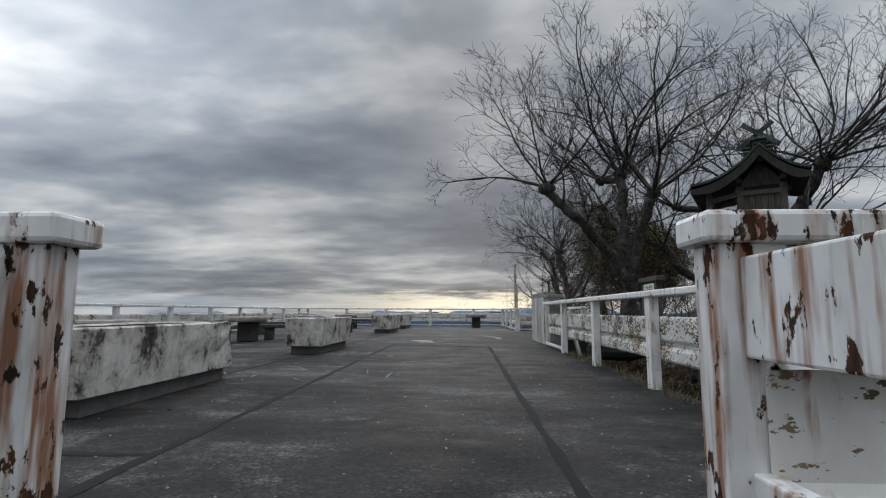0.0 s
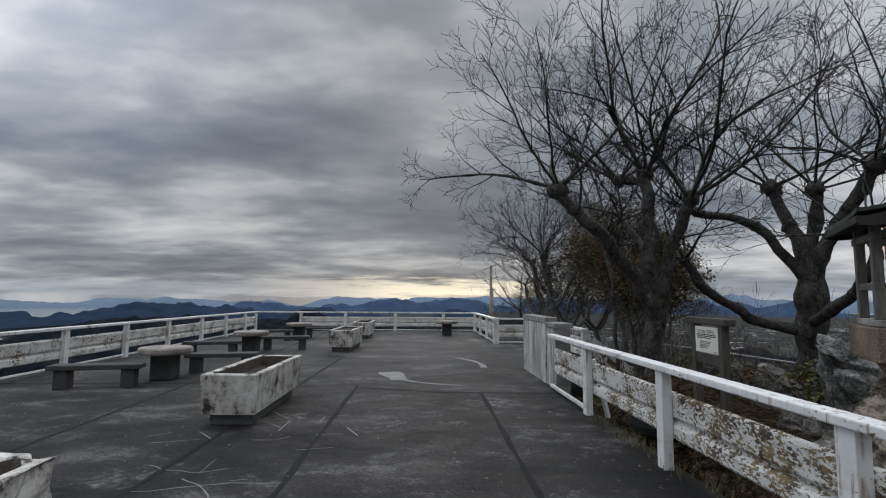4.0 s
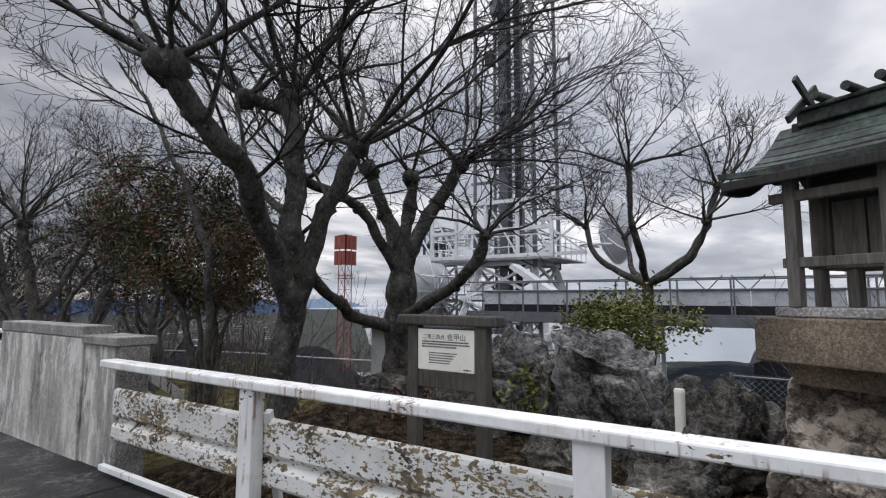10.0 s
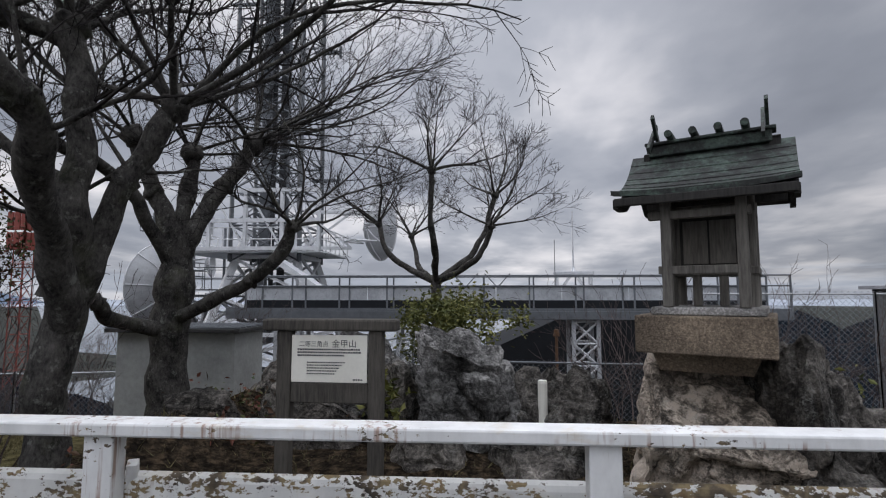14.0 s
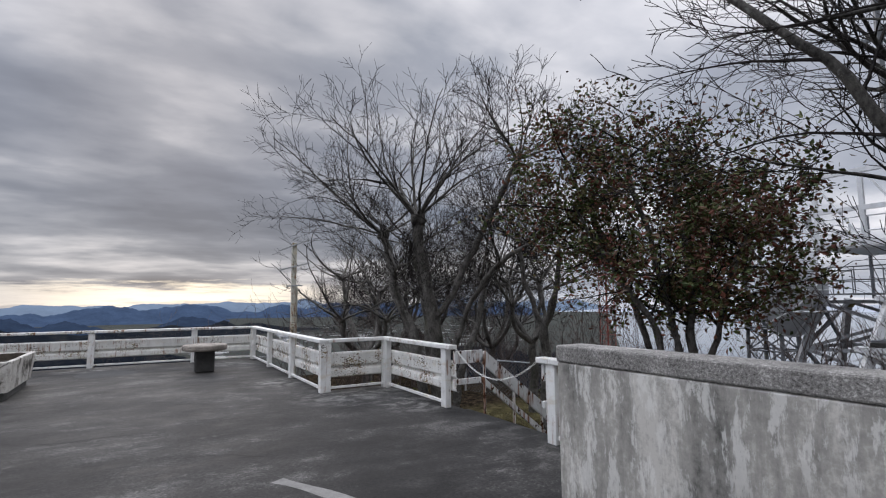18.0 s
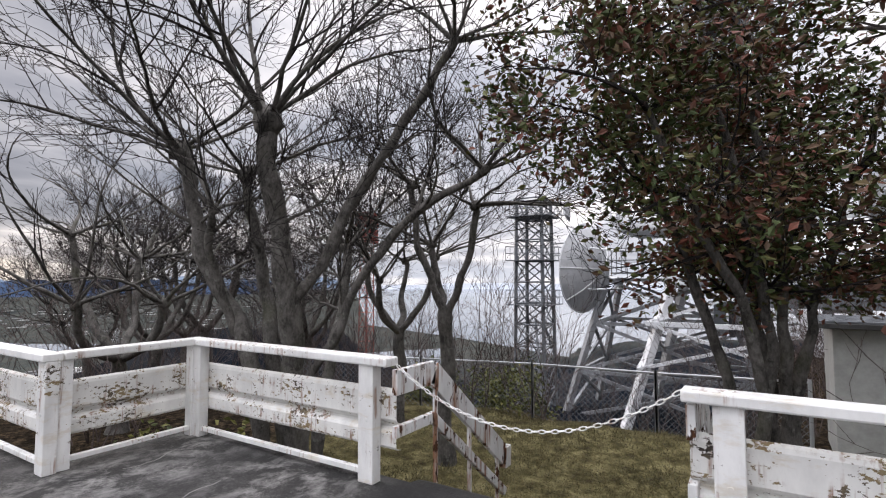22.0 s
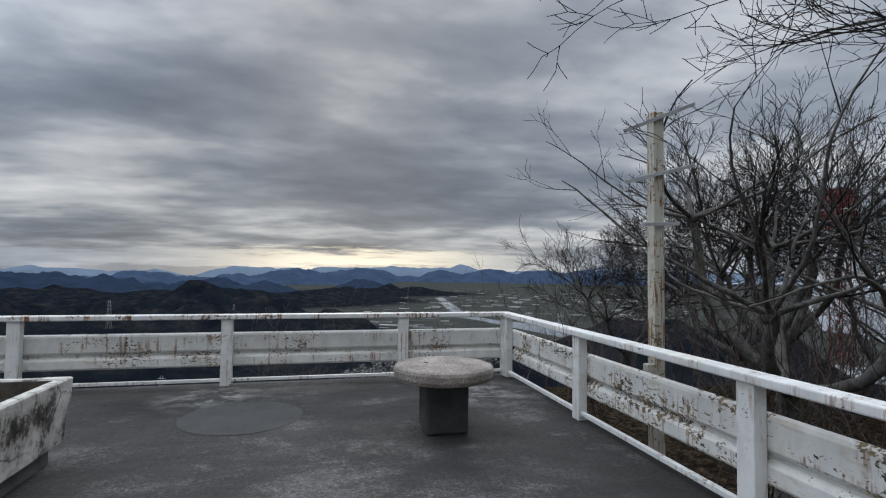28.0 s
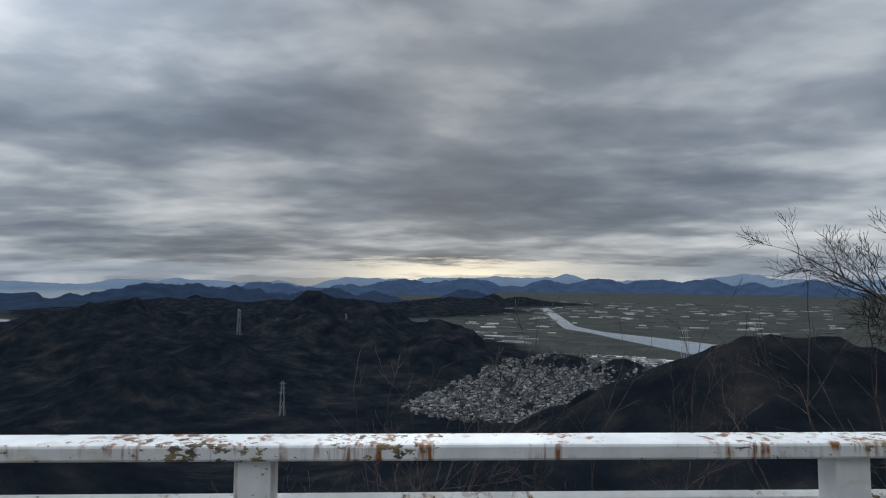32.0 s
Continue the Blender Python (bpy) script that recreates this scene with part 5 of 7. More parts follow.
def water(name, pts, label, z=-79.0):
    m, nt, bsdf = material(name + "_surface", 0.12)
    bsdf.inputs["Base Color"].default_value = (0.16, 0.19, 0.22, 1)
    bumped(nt, bsdf, noise_at(nt, 0.25, 4), 0.25, 0.3)
    bm = bmesh.new()
    bm.faces.new([bm.verts.new((x, y, z)) for x, y in pts])
    bmesh.ops.triangulate(bm, faces=bm.faces[:])
    bmesh.ops.recalc_face_normals(bm, faces=bm.faces[:])
    for f in bm.faces:
        if f.normal.z < 0:
            f.normal_flip()
    tagged(part(name, bm, m), label, "water", kind="structure")


def polar(a, d):
    return (d * math.sin(radians(a)), 28 + d * math.cos(radians(a)))


water("water_river", [polar(*p) for p in ((12.2, 1480), (13.2, 1480), (16.2, 900), (19, 820), (24, 770), (30, 720), (38, 640), (48, 560), (60, 600), (60, 420), (48, 400), (40, 450), (33, 560), (28, 610), (22, 700), (17.5, 800), (15.0, 850))], "pale grey river winding across the plain")
water("water_creek", [polar(*p) for p in ((19.5, 395), (22.5, 392), (26, 396), (32, 370), (32, 335), (26, 368), (22, 374), (19.5, 380))], "narrow inlet of the river near the town")
water("water_sea", [polar(*p) for p in ((-22, 2900), (-26, 1700), (-34, 1150), (-42, 800), (-52, 720), (-62, 800), (-80, 900), (-100, 1100), (-100, 4700), (-80, 4700), (-60, 4700), (-40, 4700), (-24, 4700))], "calm pale inland sea with dark islands", -78.8)


water("water_bay", [polar(*p) for p in ((50, 900), (60, 700), (75, 520), (95, 480), (115, 520), (125, 900), (120, 4600), (100, 4600), (80, 4600), (60, 4600), (48, 4000))], "wide pale bay beyond the transmitter station", -78.7)


def ridge(name, mat, dist, a0, a1, base, amp, seed, label, n=220):
    """A far mountain chain with a body: front and back slopes up to a crest."""
    verts, faces = [], []
    for i in range(n + 1):
        a = a0 + (a1 - a0) * i / n
        fade = smooth(0, 0.08, i / n) * smooth(1, 0.92, i / n)
        h = (base + amp * noise.fractal(Vector((a * 0.17, seed, 0)), 0.9, 2.1, 6)) * fade
        for d, z in ((-260, -80.5), (-120, -80 + h * 0.45), (0, -80 + h), (200, -80.5)):
            q = dist + d + 40 * noise.noise(Vector((a * 0.4, d, seed)))
            x, y = polar(a, q)
            verts.append((x, y, z + (4 * noise.noise(Vector((a * 1.3, d * 0.1, seed))) * fade if d == -120 else 0)))
        if i:
            k = 4 * i
            faces += [(k - 4 + j, k + j, k + j + 1, k - 3 + j) for j in range(3)]
    tagged(raw(name, verts, faces, mat, smooth=True), label, "mountains", kind="structure")


# distance haze is painted into these base colours, bluer or paler by ridge
FAR_A = plain("haze_blue_far_ridge", (0.040, 0.062, 0.105), 1.0, 0, 0.3, 0.012, 0)
FAR_B = plain("haze_pale_far_ridge", (0.13, 0.17, 0.225), 1.0, 0, 0.15, 0.004, 0)
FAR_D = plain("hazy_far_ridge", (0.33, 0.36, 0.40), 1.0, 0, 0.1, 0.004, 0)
FAR_C = plain("haze_blue_dark_hills", (0.022, 0.034, 0.058), 1.0, 0, 0.35, 0.02, 0)
for far in (FAR_A, FAR_B, FAR_C, FAR_D):
    far.node_tree.nodes["Principled BSDF"].inputs["Specular IOR Level"].default_value = 0.0
ridge("backdrop_island", FAR_C, 1500, -52.5, -45.5, 16, 22, 6.1, "low dark blue island in the inland sea", 60)
ridge("backdrop_island", FAR_C, 2150, -47, -36, 24, 26, 8.3, "low dark blue island in the inland sea", 60)
ridge("backdrop_island", FAR_A, 2900, -62, -44, 26, 30, 2.7, "blue island in the inland sea", 80)
ridge("backdrop_ridge", FAR_C, 1750, -42, 10, 30, 46, 4.4, "dark blue wooded hills before the sea")
ridge("backdrop_ridge", FAR_A, 3300, -8, 42, 64, 58, 3.3, "long blue mountain chain beyond the plain")
ridge("backdrop_ridge", FAR_A, 2700, -26, 8, 50, 50, 7.7, "dark blue hills before the inland sea")
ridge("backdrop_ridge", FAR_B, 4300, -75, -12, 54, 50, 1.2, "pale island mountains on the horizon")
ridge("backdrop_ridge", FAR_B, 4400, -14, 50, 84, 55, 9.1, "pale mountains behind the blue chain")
ridge("backdrop_ridge", FAR_A, 3600, -115, -58, 50, 60, 5.1, "blue hills across the sea")
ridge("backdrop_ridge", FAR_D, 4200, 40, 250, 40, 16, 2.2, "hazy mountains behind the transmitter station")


def mixed(name, lo, hi):
    """Greys that differ from house to house."""
    m, nt, bsdf = material(name, 0.85, 0.0, 0.1)
    rnd = nt.nodes.new("ShaderNodeNewGeometry").outputs["Random Per Island"]
    nt.links.new(ramp(nt, rnd, [(0.0, (lo, lo, lo * 1.05)), (0.6, (lo * 0.7 + hi * 0.3,) * 3), (1.0, (hi, hi, hi * 0.97))]), bsdf.inputs["Base Color"])
    return m


def town():
    rng = random.Random(4)
    white, roof = mixed("house_walls", 0.08, 0.62), mixed("house_roofs", 0.02, 0.22)
    w, r = ([], []), ([], [])

    def block(store, x, y, sx, sy, z0, z1, a, gable=0.0):
        v, f = store
        n = len(v)
        ca, sa = math.cos(a), math.sin(a)
        for px, py in ((-sx, -sy), (sx, -sy), (sx, sy), (-sx, sy)):
            for z in (z0, z1):
                v.append((x + px * ca - py * sa, y + px * sa + py * ca, z))
        f.extend([(n, n + 2, n + 3, n + 1), (n + 2, n + 4, n + 5, n + 3), (n + 4, n + 6, n + 7, n + 5), (n + 6, n, n + 1, n + 7)])
        if gable:
            for px in (-sx, sx):
                v.append((x + px * ca, y + px * sa, z1 + gable))
            f.extend([(n + 1, n + 3, n + 9, n + 8), (n + 5, n + 7, n + 8, n + 9), (n + 3, n + 5, n + 9), (n + 7, n + 1, n + 8)])
        else:
            f.append((n + 1, n + 3, n + 5, n + 7))

    for _ in range(6500):
        a, d = rng.uniform(-5, 24), rng.uniform(265, 520)
        if d > 310 + 13 * (a + 3) or d < 255 + abs(a - 8) * 4 or rng.random() < 0.1 + 0.6 * (noise.noise(Vector((a * 0.5, d * 0.02, 0))) > 0.25):
            continue
        x, y = polar(a, d)
        z = ground_height(x, y)
        if z > -70:
            continue
        t, s = rng.uniform(0, 0.4) + (rng.random() < 0.5) * 1.57, rng.uniform(0.6, 1.25)
        block(w, x, y, s, s * rng.uniform(0.6, 0.9), z - 1, z + rng.uniform(0.9, 1.5), t)
        block(r, x, y, s * 1.12, s, z + 1.4, z + 1.45, t, rng.uniform(0.3, 0.7))
    for _ in range(340):
        a, d = rng.uniform(4, 40), rng.uniform(640, 1900)
        x, y = polar(a, d)
        if 600 < d < 900 and a > 14:
            continue
        block(w, x, y, rng.uniform(4, 16), rng.uniform(1.5, 3), -80, -77.8, -0.35 + rng.uniform(-0.05, 0.05))
    for _ in range(220):
        a, d = rng.uniform(17, 30), rng.uniform(455, 560)
        x, y = polar(a, d)
        block(w, x, y, rng.uniform(2, 6), rng.uniform(1.5, 3), -80, -77.2, rng.uniform(-0.2, 0.2))
    tagged(raw("town_houses", *w, white), "white house walls of the valley town and greenhouses", "houses", kind="stuff")
    tagged(raw("town_roofs", *r, roof), "dark tiled roofs of the valley town", "roofs", kind="stuff")


town()


def pylon(a, d, h):
    x, y = polar(a, d)
    z = ground_height(x, y)
    p = thing("power_pylon", pose(x, y, z), "slim pale lattice pylon on the wooded hills", "pylon", "power pylons")
    bm = bmesh.new()
    for sx in (-1, 1):
        for sy in (-1, 1):
            rod((sx * h * 0.075, sy * h * 0.075, -2), (sx * h * 0.025, sy * h * 0.025, h), h * 0.0045, sides=4, bm=bm)
            rod((sx * h * 0.075, sy * h * 0.075, 0), (-sx * h * 0.06, sy * h * 0.06, h * 0.5), h * 0.003, sides=4, bm=bm)
    for k in (0.66, 0.8, 0.93):
        part("cross_arm", rod((-h * 0.10, 0, h * k), (h * 0.10, 0, h * k), h * 0.005, sides=4), PALE_STEEL, p)
    part("lattice", bm, PALE_STEEL, p)


for q in ((-15.5, 300, 19), (-20, 520, 22), (27, 190, 18), (-26, 700, 20), (-9, 560, 16)):
    pylon(*q)


# ---- trees ----
def tube(V, F, pts, radii, sides):
    """A bent tapering tube through pts."""
    base = len(V)
    prev = None
    for i, p in enumerate(pts):
        d = (pts[min(i + 1, len(pts) - 1)] - pts[max(i - 1, 0)])
        d.normalize()
        if prev is None:
            u = d.orthogonal().normalized()
        else:
            u = (prev - d * prev.dot(d))
            u = u.normalized() if u.length > 1e-5 else d.orthogonal().normalized()
        prev = u
        w = d.cross(u)
        r = radii[i]
        for k in range(sides):
            a = 2 * math.pi * k / sides
            V.append(p + (u * math.cos(a) + w * math.sin(a)) * r)
        if i:
            o = base + (i - 1) * sides
            for k in range(sides):
                F.append((o + k, o + (k + 1) % sides, o + sides + (k + 1) % sides, o + sides + k))


class Grower:
    def __init__(self, seed, limit=1.0):
        self.rng = random.Random(seed)
        self.wood, self.twigs = ([], []), ([], [])
        self.density = limit

    def grow(self, p, d, ln, r, level, up=0.03, wob=0.05, spread=0.7, kids=None, tip=0.22):
        """A gently curving shoot with forward-swept side shoots, finer level by level."""
        rng = self.rng
        n = max(3, min(13, int(ln / (0.24 if level < 2 else 0.17)) + 1))
        pts, radii, dirs = [p.copy()], [r], []
        d = d.normalized()
        bend = Vector((rng.gauss(0, 0.06), rng.gauss(0, 0.06), rng.gauss(0, 0.045)))
        for i in range(n):
            if i % 4 == 3:
                bend = Vector((rng.gauss(0, 0.085), rng.gauss(0, 0.085), rng.gauss(0, 0.06)))
            d = (d + bend + Vector((rng.gauss(0, wob), rng.gauss(0, wob), rng.gauss(0, wob) + up))).normalized()
            p = p + d * (ln / n)
            pts.append(p.copy())
            radii.append(max(0.0032, r * (1 - (1 - tip) * ((i + 1) / n) ** 0.85)))
            dirs.append(d.copy())
        store = self.wood if level < 2 else self.twigs
        tube(store[0], store[1], pts, radii, (9, 7, 4, 3, 3)[min(level, 4)])
        if level >= 4:
            return pts
        count = kids[level] if kids else (0, 9, 6, 4)[level]
        count = max(1, int(round(count * self.density * rng.uniform(0.8, 1.2))))
        turn = rng.uniform(0, 6.28)
        for j in range(count):
            k = (0.14 if level == 1 else 0.2) + 0.8 * ((j + rng.random()) / count) ** 0.9
            i = min(n - 1, int(k * n))
            axis = dirs[i]
            side = axis.orthogonal().normalized()
            turn += 2.4 + rng.uniform(-0.7, 0.7)
            side.rotate(Matrix.Rotation(turn, 3, axis))
            cd = (axis + side * spread * rng.uniform(0.7, 1.35) + Vector((0, 0, 0.07))).normalized()
            cl = ln * (0.58 if level == 1 else 0.5) * rng.uniform(0.55, 1.0) * (1.25 - 0.75 * k)
            self.grow(pts[i + 1], cd, max(0.18, cl), max(0.0042, radii[i + 1] * rng.uniform(0.5, 0.72)), level + 1, up, wob, spread, kids, tip)
        return pts

    def limb(self, pts, r0, r1, sides=10):
        """A thick limb through given points, with a bent, lumpy course."""
        rng = self.rng
        fine, radii = [], []
        pts = [Vector(p) for p in pts]
        sway = Vector((rng.uniform(0, 30), rng.uniform(0, 30), 0))
        for i in range(len(pts) - 1):
            a, b = pts[max(i - 1, 0)], pts[i]
            c, d = pts[i + 1], pts[min(i + 2, len(pts) - 1)]
            for s in range(7):
                t = s / 7
                q = 0.5 * (2 * b + (c - a) * t + (2 * a - 5 * b + 4 * c - d) * t * t + (3 * b - a - 3 * c + d) * t ** 3)
                amp = 0.09 if i or s > 3 else 0.02
                fine.append(q + amp * Vector((noise.noise(q * 1.9 + sway), noise.noise(q * 1.9 - sway), 0.3 * noise.noise(q * 2.3))))
        fine.append(pts[-1])
        m = len(fine)
        for i in range(m):
            k = i / (m - 1)
            flare = 0.45 * max(0, 1 - k * 5) if r0 > 0.13 else 0
            radii.append((r0 * (1 - k) + r1 * k) * (1 + flare + 0.22 * noise.noise(fine[i] * 2.6 + sway) + 0.12 * noise.noise(fine[i] * 7)))
        tube(self.wood[0], self.wood[1], fine, radii, sides)
        return fine

    def knob(self, p, r):
        """A swollen, lumpy pollard head."""
        V, F = self.wood
        rows, n = 7, 11
        base = len(V)
        for i in range(rows + 1):
            e = math.pi * (i / rows - 0.5)
            for k in range(n):
                a = 2 * math.pi * k / n
                u = Vector((math.cos(a) * math.cos(e), math.sin(a) * math.cos(e), math.sin(e)))
                V.append(p + u * r * (1.1 + 0.55 * noise.noise(u * 1.9 + p)))
            if i:
                o = base + (i - 1) * n
                F.extend((o + k, o + (k + 1) % n, o + n + (k + 1) % n, o + n + k) for k in range(n))

    def fan(self, p, count, ln, r, lean=(0, 0, 0), kids=None, spread=0.6, low=0.1):
        """Long shoots that spring from a pollard head."""
        rng = self.rng
        for j in range(count):
            a = 2 * math.pi * (j + rng.random() * 0.8) / count
            e = rng.uniform(low, 1.0)
            rise = 0.05 + 0.85 * e
            flat = math.sqrt(max(0.05, 1 - rise ** 2))
            d = Vector((math.cos(a) * flat, math.sin(a) * flat, rise)) + Vector(lean) * 0.9
            self.grow(p.copy(), d, ln * rng.uniform(0.8, 1.08), r * rng.uniform(0.7, 1.15), 1, 0.028, 0.06, spread, kids)

    def finish(self, base, label, name="bare_tree", group="bare trees", bark=BARK):
        t = thing(name, Matrix.Translation(base), label, "tree", group)
        off = Vector(base)
        raw("trunk", [tuple(v - off + 0.018 * noise.noise_vector(v * 6)) for v in self.wood[0]], self.wood[1], bark, t, True)
        raw("crown", [tuple(v - off) for v in self.twigs[0]], self.twigs[1], TWIG, t, False)
        return t


def tree_leaning():
    """The tall tree next to the parapet: a gnarled trunk that parts into leaning stems over the deck."""
    g = Grower(41, 1.0)
    f = Vector((5.15, 13.65, -0.55))
    g.limb([f, (5.17, 13.66, 0.4), (5.2, 13.63, 1.3), (5.12, 13.56, 1.85)], 0.20, 0.16, 14)
    a = g.limb([(5.16, 13.58, 1.35), (4.86, 13.42, 1.95), (4.4, 13.2, 2.36), (3.98, 12.95, 2.76), (3.57, 12.9, 3.08), (3.22, 12.95, 3.56)], 0.128, 0.09, 12)
    b = g.limb([(5.16, 13.6, 1.6), (5.08, 13.5, 2.45), (5.06, 13.48, 3.3), (5.05, 13.6, 4.03)], 0.135, 0.10, 12)
    stub = g.limb([b[-3], (4.9, 13.72, 3.93), (4.68, 13.92, 3.98)], 0.09, 0.085, 9)
    c = g.limb([(5.24, 13.58, 1.45), (5.3, 13.4, 2.15), (5.38, 13.22, 2.75), (5.55, 12.9, 3.44)], 0.12, 0.095, 10)
    back = g.limb([b[8], (5.0, 14.1, 2.9), (4.9, 14.5, 3.4)], 0.06, 0.05, 8)
    for p, r, lean, ln, n, thick, low in ((a[-1], 0.16, (-0.15, 0.0, 0.1), 2.9, 8, 0.036, 0.0), (b[-1], 0.14, (0.0, -0.1, 0.3), 4.1, 8, 0.040, 0.15), (stub[-1], 0.12, (-0.2, 0.2, 0.25), 3.5, 6, 0.036, 0.1),
                                          (c[-1], 0.13, (0.2, -0.12, 0.3), 3.6, 10, 0.040, 0.0), (back[-1], 0.08, (-0.25, 0.3, 0.1), 2.4, 5, 0.028, 0.0)):
        g.knob(p, r)
        g.fan(p, n, ln, thick, lean, (0, 7, 6, 3), 0.72, low)
    for q, r in ((a[24], 0.105), (a[30], 0.10), (b[14], 0.12), (c[13], 0.11)):
        g.knob(q, r)
    for q, lean in ((a[29], (-0.25, 0.25, 0.0)), (b[15], (-0.1, 0.3, 0.05)), (c[14], (0.25, -0.1, 0.0)), (a[20], (-0.3, -0.1, 0.0))):
        g.fan(q, 2, 1.9, 0.026, lean, (0, 7, 5, 3), 0.62, 0.0)
    g.finish(tuple(f), "tall bare tree with gnarled dark leaning stems beside the parapet")


def tree_pollard():
    """The stout pollarded tree: a thick trunk and heavy knobbed limbs."""
    g = Grower(57, 1.0)
    f = Vector((9.45, 15.25, -1.0))
    g.limb([f, (9.48, 15.27, 0.4), (9.50, 15.28, 1.6), (9.5, 15.27, 2.75)], 0.34, 0.27, 14)
    ends = []
    for pts, r, n, ln in (([(9.52, 15.2, 2.3), (9.82, 14.85, 3.2), (10.05, 14.5, 3.9), (10.25, 14.25, 4.5)], 0.17, 9, 4.0), ([(9.48, 15.3, 2.5), (9.4, 15.6, 3.4), (9.2, 15.9, 4.35)], 0.17, 7, 3.8),
                       ([(9.5, 15.25, 2.5), (9.6, 15.15, 3.4), (9.62, 15.1, 4.15)], 0.16, 7, 3.8), ([(9.45, 15.3, 2.1), (8.8, 15.5, 3.1), (8.2, 15.62, 3.5), (7.15, 15.6, 3.66)], 0.12, 7, 2.4),
                       ([(9.4, 15.1, 1.2), (9.3, 14.3, 1.55), (9.06, 13.4, 2.05), (8.95, 12.95, 2.7)], 0.13, 7, 2.6), ([(9.35, 15.35, 1.0), (8.6, 15.5, 1.15), (7.9, 15.45, 1.5), (6.95, 15.3, 2.05), (6.62, 15.2, 2.55)], 0.13, 6, 2.0)):
        limb = g.limb(pts, r, r * 0.7, 10)
        g.knob(limb[-1], r * (1.15 if r > 0.14 else 0.85))
        g.knob(limb[len(limb) // 2], r * 0.9)
        ends.append((limb[-1], n, ln, r))
    for p, n, ln, r in ends:
        away = (p - Vector((9.5, 15.25, p.z))) * 0.22
        g.fan(p, n, ln, 0.020 + r * 0.10, (away.x, away.y, 0.1), (0, 7, 6, 3), 0.72, 0.0)
    for d, ln in (((0.55, -0.82, 0.28), 4.6), ((0.45, -0.85, 0.5), 4.4), ((0.65, -0.7, 0.15), 4.2), ((0.2, -0.9, 0.35), 4.0)):
        g.grow(Vector((10.25, 14.25, 4.5)), Vector(d), ln, 0.042, 1, 0.012, 0.05, 0.62, (0, 9, 6, 3))
    g.finish(tuple(f), "stout pollarded tree with knobbed limbs and thin shoots")


def tree_young(x, y, z, h, w, seed, label, stems=4, kids=(0, 7, 6, 3), name="bare_tree", density=1.0, lean=(0, 0), fork_at=0.22, shoot=0.40, limb=1.0):
    g = Grower(seed, density)
    f = Vector((x, y, z))
    rng = g.rng
    fork = f + Vector((lean[0] * 0.3, lean[1] * 0.3, h * fork_at))
    g.limb([f, f.lerp(fork, 0.5) + Vector((0.05, 0.02, 0)), fork], 0.020 * h + 0.03, 0.014 * h + 0.02)
    for s in range(stems):
        a = 2 * math.pi * (s + rng.random() * 0.6) / stems
        q = fork + Vector((math.cos(a) * w * 0.22 + lean[0], math.sin(a) * w * 0.22 + lean[1], h * rng.uniform(0.14, 0.34) * limb))
        mid = fork.lerp(q, 0.5) + Vector((math.cos(a) * w * 0.05, math.sin(a) * w * 0.05, -0.03 * h))
        g.limb([fork - Vector((0, 0, 0.1)), mid, q], 0.010 * h + 0.012, 0.007 * h + 0.008, 8)
        out = Vector((math.cos(a), math.sin(a), 0)) * 0.28
        g.knob(q, 0.009 * h + 0.02)
        g.fan(q, 6, h * shoot, 0.0046 * h + 0.004, (out.x, out.y, 0.05), kids, 0.62, 0.0)
    g.finish((x, y, z), label, name, bark=BARK_PALE if seed > 100 else BARK)


def tree_multistem():
    """The spreading tree by the corner of the railing: several pale stems from one stool."""
    g = Grower(77, 1.0)
    f = Vector((5.78, 22.62, -1.1))
    specs = (([f, (5.74, 22.62, 0.4), (5.64, 22.64, 1.4), (5.45, 22.62, 2.4), (5.33, 22.63, 3.24)], 0.20, (-0.05, 0.0, 0.2), 2.9, 11, 0.18), ([f + Vector((-0.1, 0.35, 0)), (5.62, 23.2, 0.5), (5.5, 23.8, 1.6), (5.38, 24.05, 2.4), (5.23, 24.1, 3.1)], 0.15, (-0.45, 0.1, 0.0), 3.1, 9, 0.15),
             ([(5.66, 22.6, 1.25), (5.95, 22.45, 1.7), (6.2, 22.28, 2.3), (6.3, 22.05, 2.75), (6.42, 21.5, 3.4), (6.55, 21.0, 4.2)], 0.095, (0.1, -0.3, 0.1), 1.5, 8, 0.06), ([f + Vector((0.1, 0.2, 0)), (5.85, 23.1, 0.8), (5.75, 23.3, 1.9), (5.65, 23.4, 2.8)], 0.12, (0.0, 0.25, 0.15), 2.4, 7, 0.12),
             ([(5.8, 22.55, 0.3), (5.98, 22.1, 1.1), (6.12, 21.65, 1.95), (6.35, 21.25, 2.35), (6.75, 20.75, 2.75)], 0.075, (0.25, -0.3, 0.1), 2.2, 7, 0.08), ([f + Vector((0.35, 0.1, 0)), (6.5, 22.9, 0.4), (7.1, 23.2, 1.1), (7.4, 23.4, 2.0)], 0.12, (0.3, 0.2, 0.1), 2.3, 7, 0.1),
             ([(5.55, 23.4, 0.9), (5.3, 23.5, 1.7), (5.1, 23.2, 2.3)], 0.075, (-0.2, -0.2, 0.1), 1.8, 4, 0.07))
    for pts, r, lean, ln, n, head in specs:
        r *= 0.72
        limb = g.limb(pts, r, r * 0.7, 11)
        g.knob(limb[-1], head * 0.85)
        g.fan(limb[-1], n, ln, 0.020 + r * 0.11, tuple(v * 1.1 for v in lean), (0, 7, 5, 3), 0.7, 0.0)
        mid = limb[int(len(limb) * 0.68)]
        g.fan(mid, 2, ln * 0.6, 0.024, lean, (0, 6, 5, 3), 0.6, 0.0)
    g.finish(tuple(f), "spreading bare tree with smooth grey stems by the railing", bark=BARK_PALE)


tree_leaning()
tree_pollard()
tree_multistem()


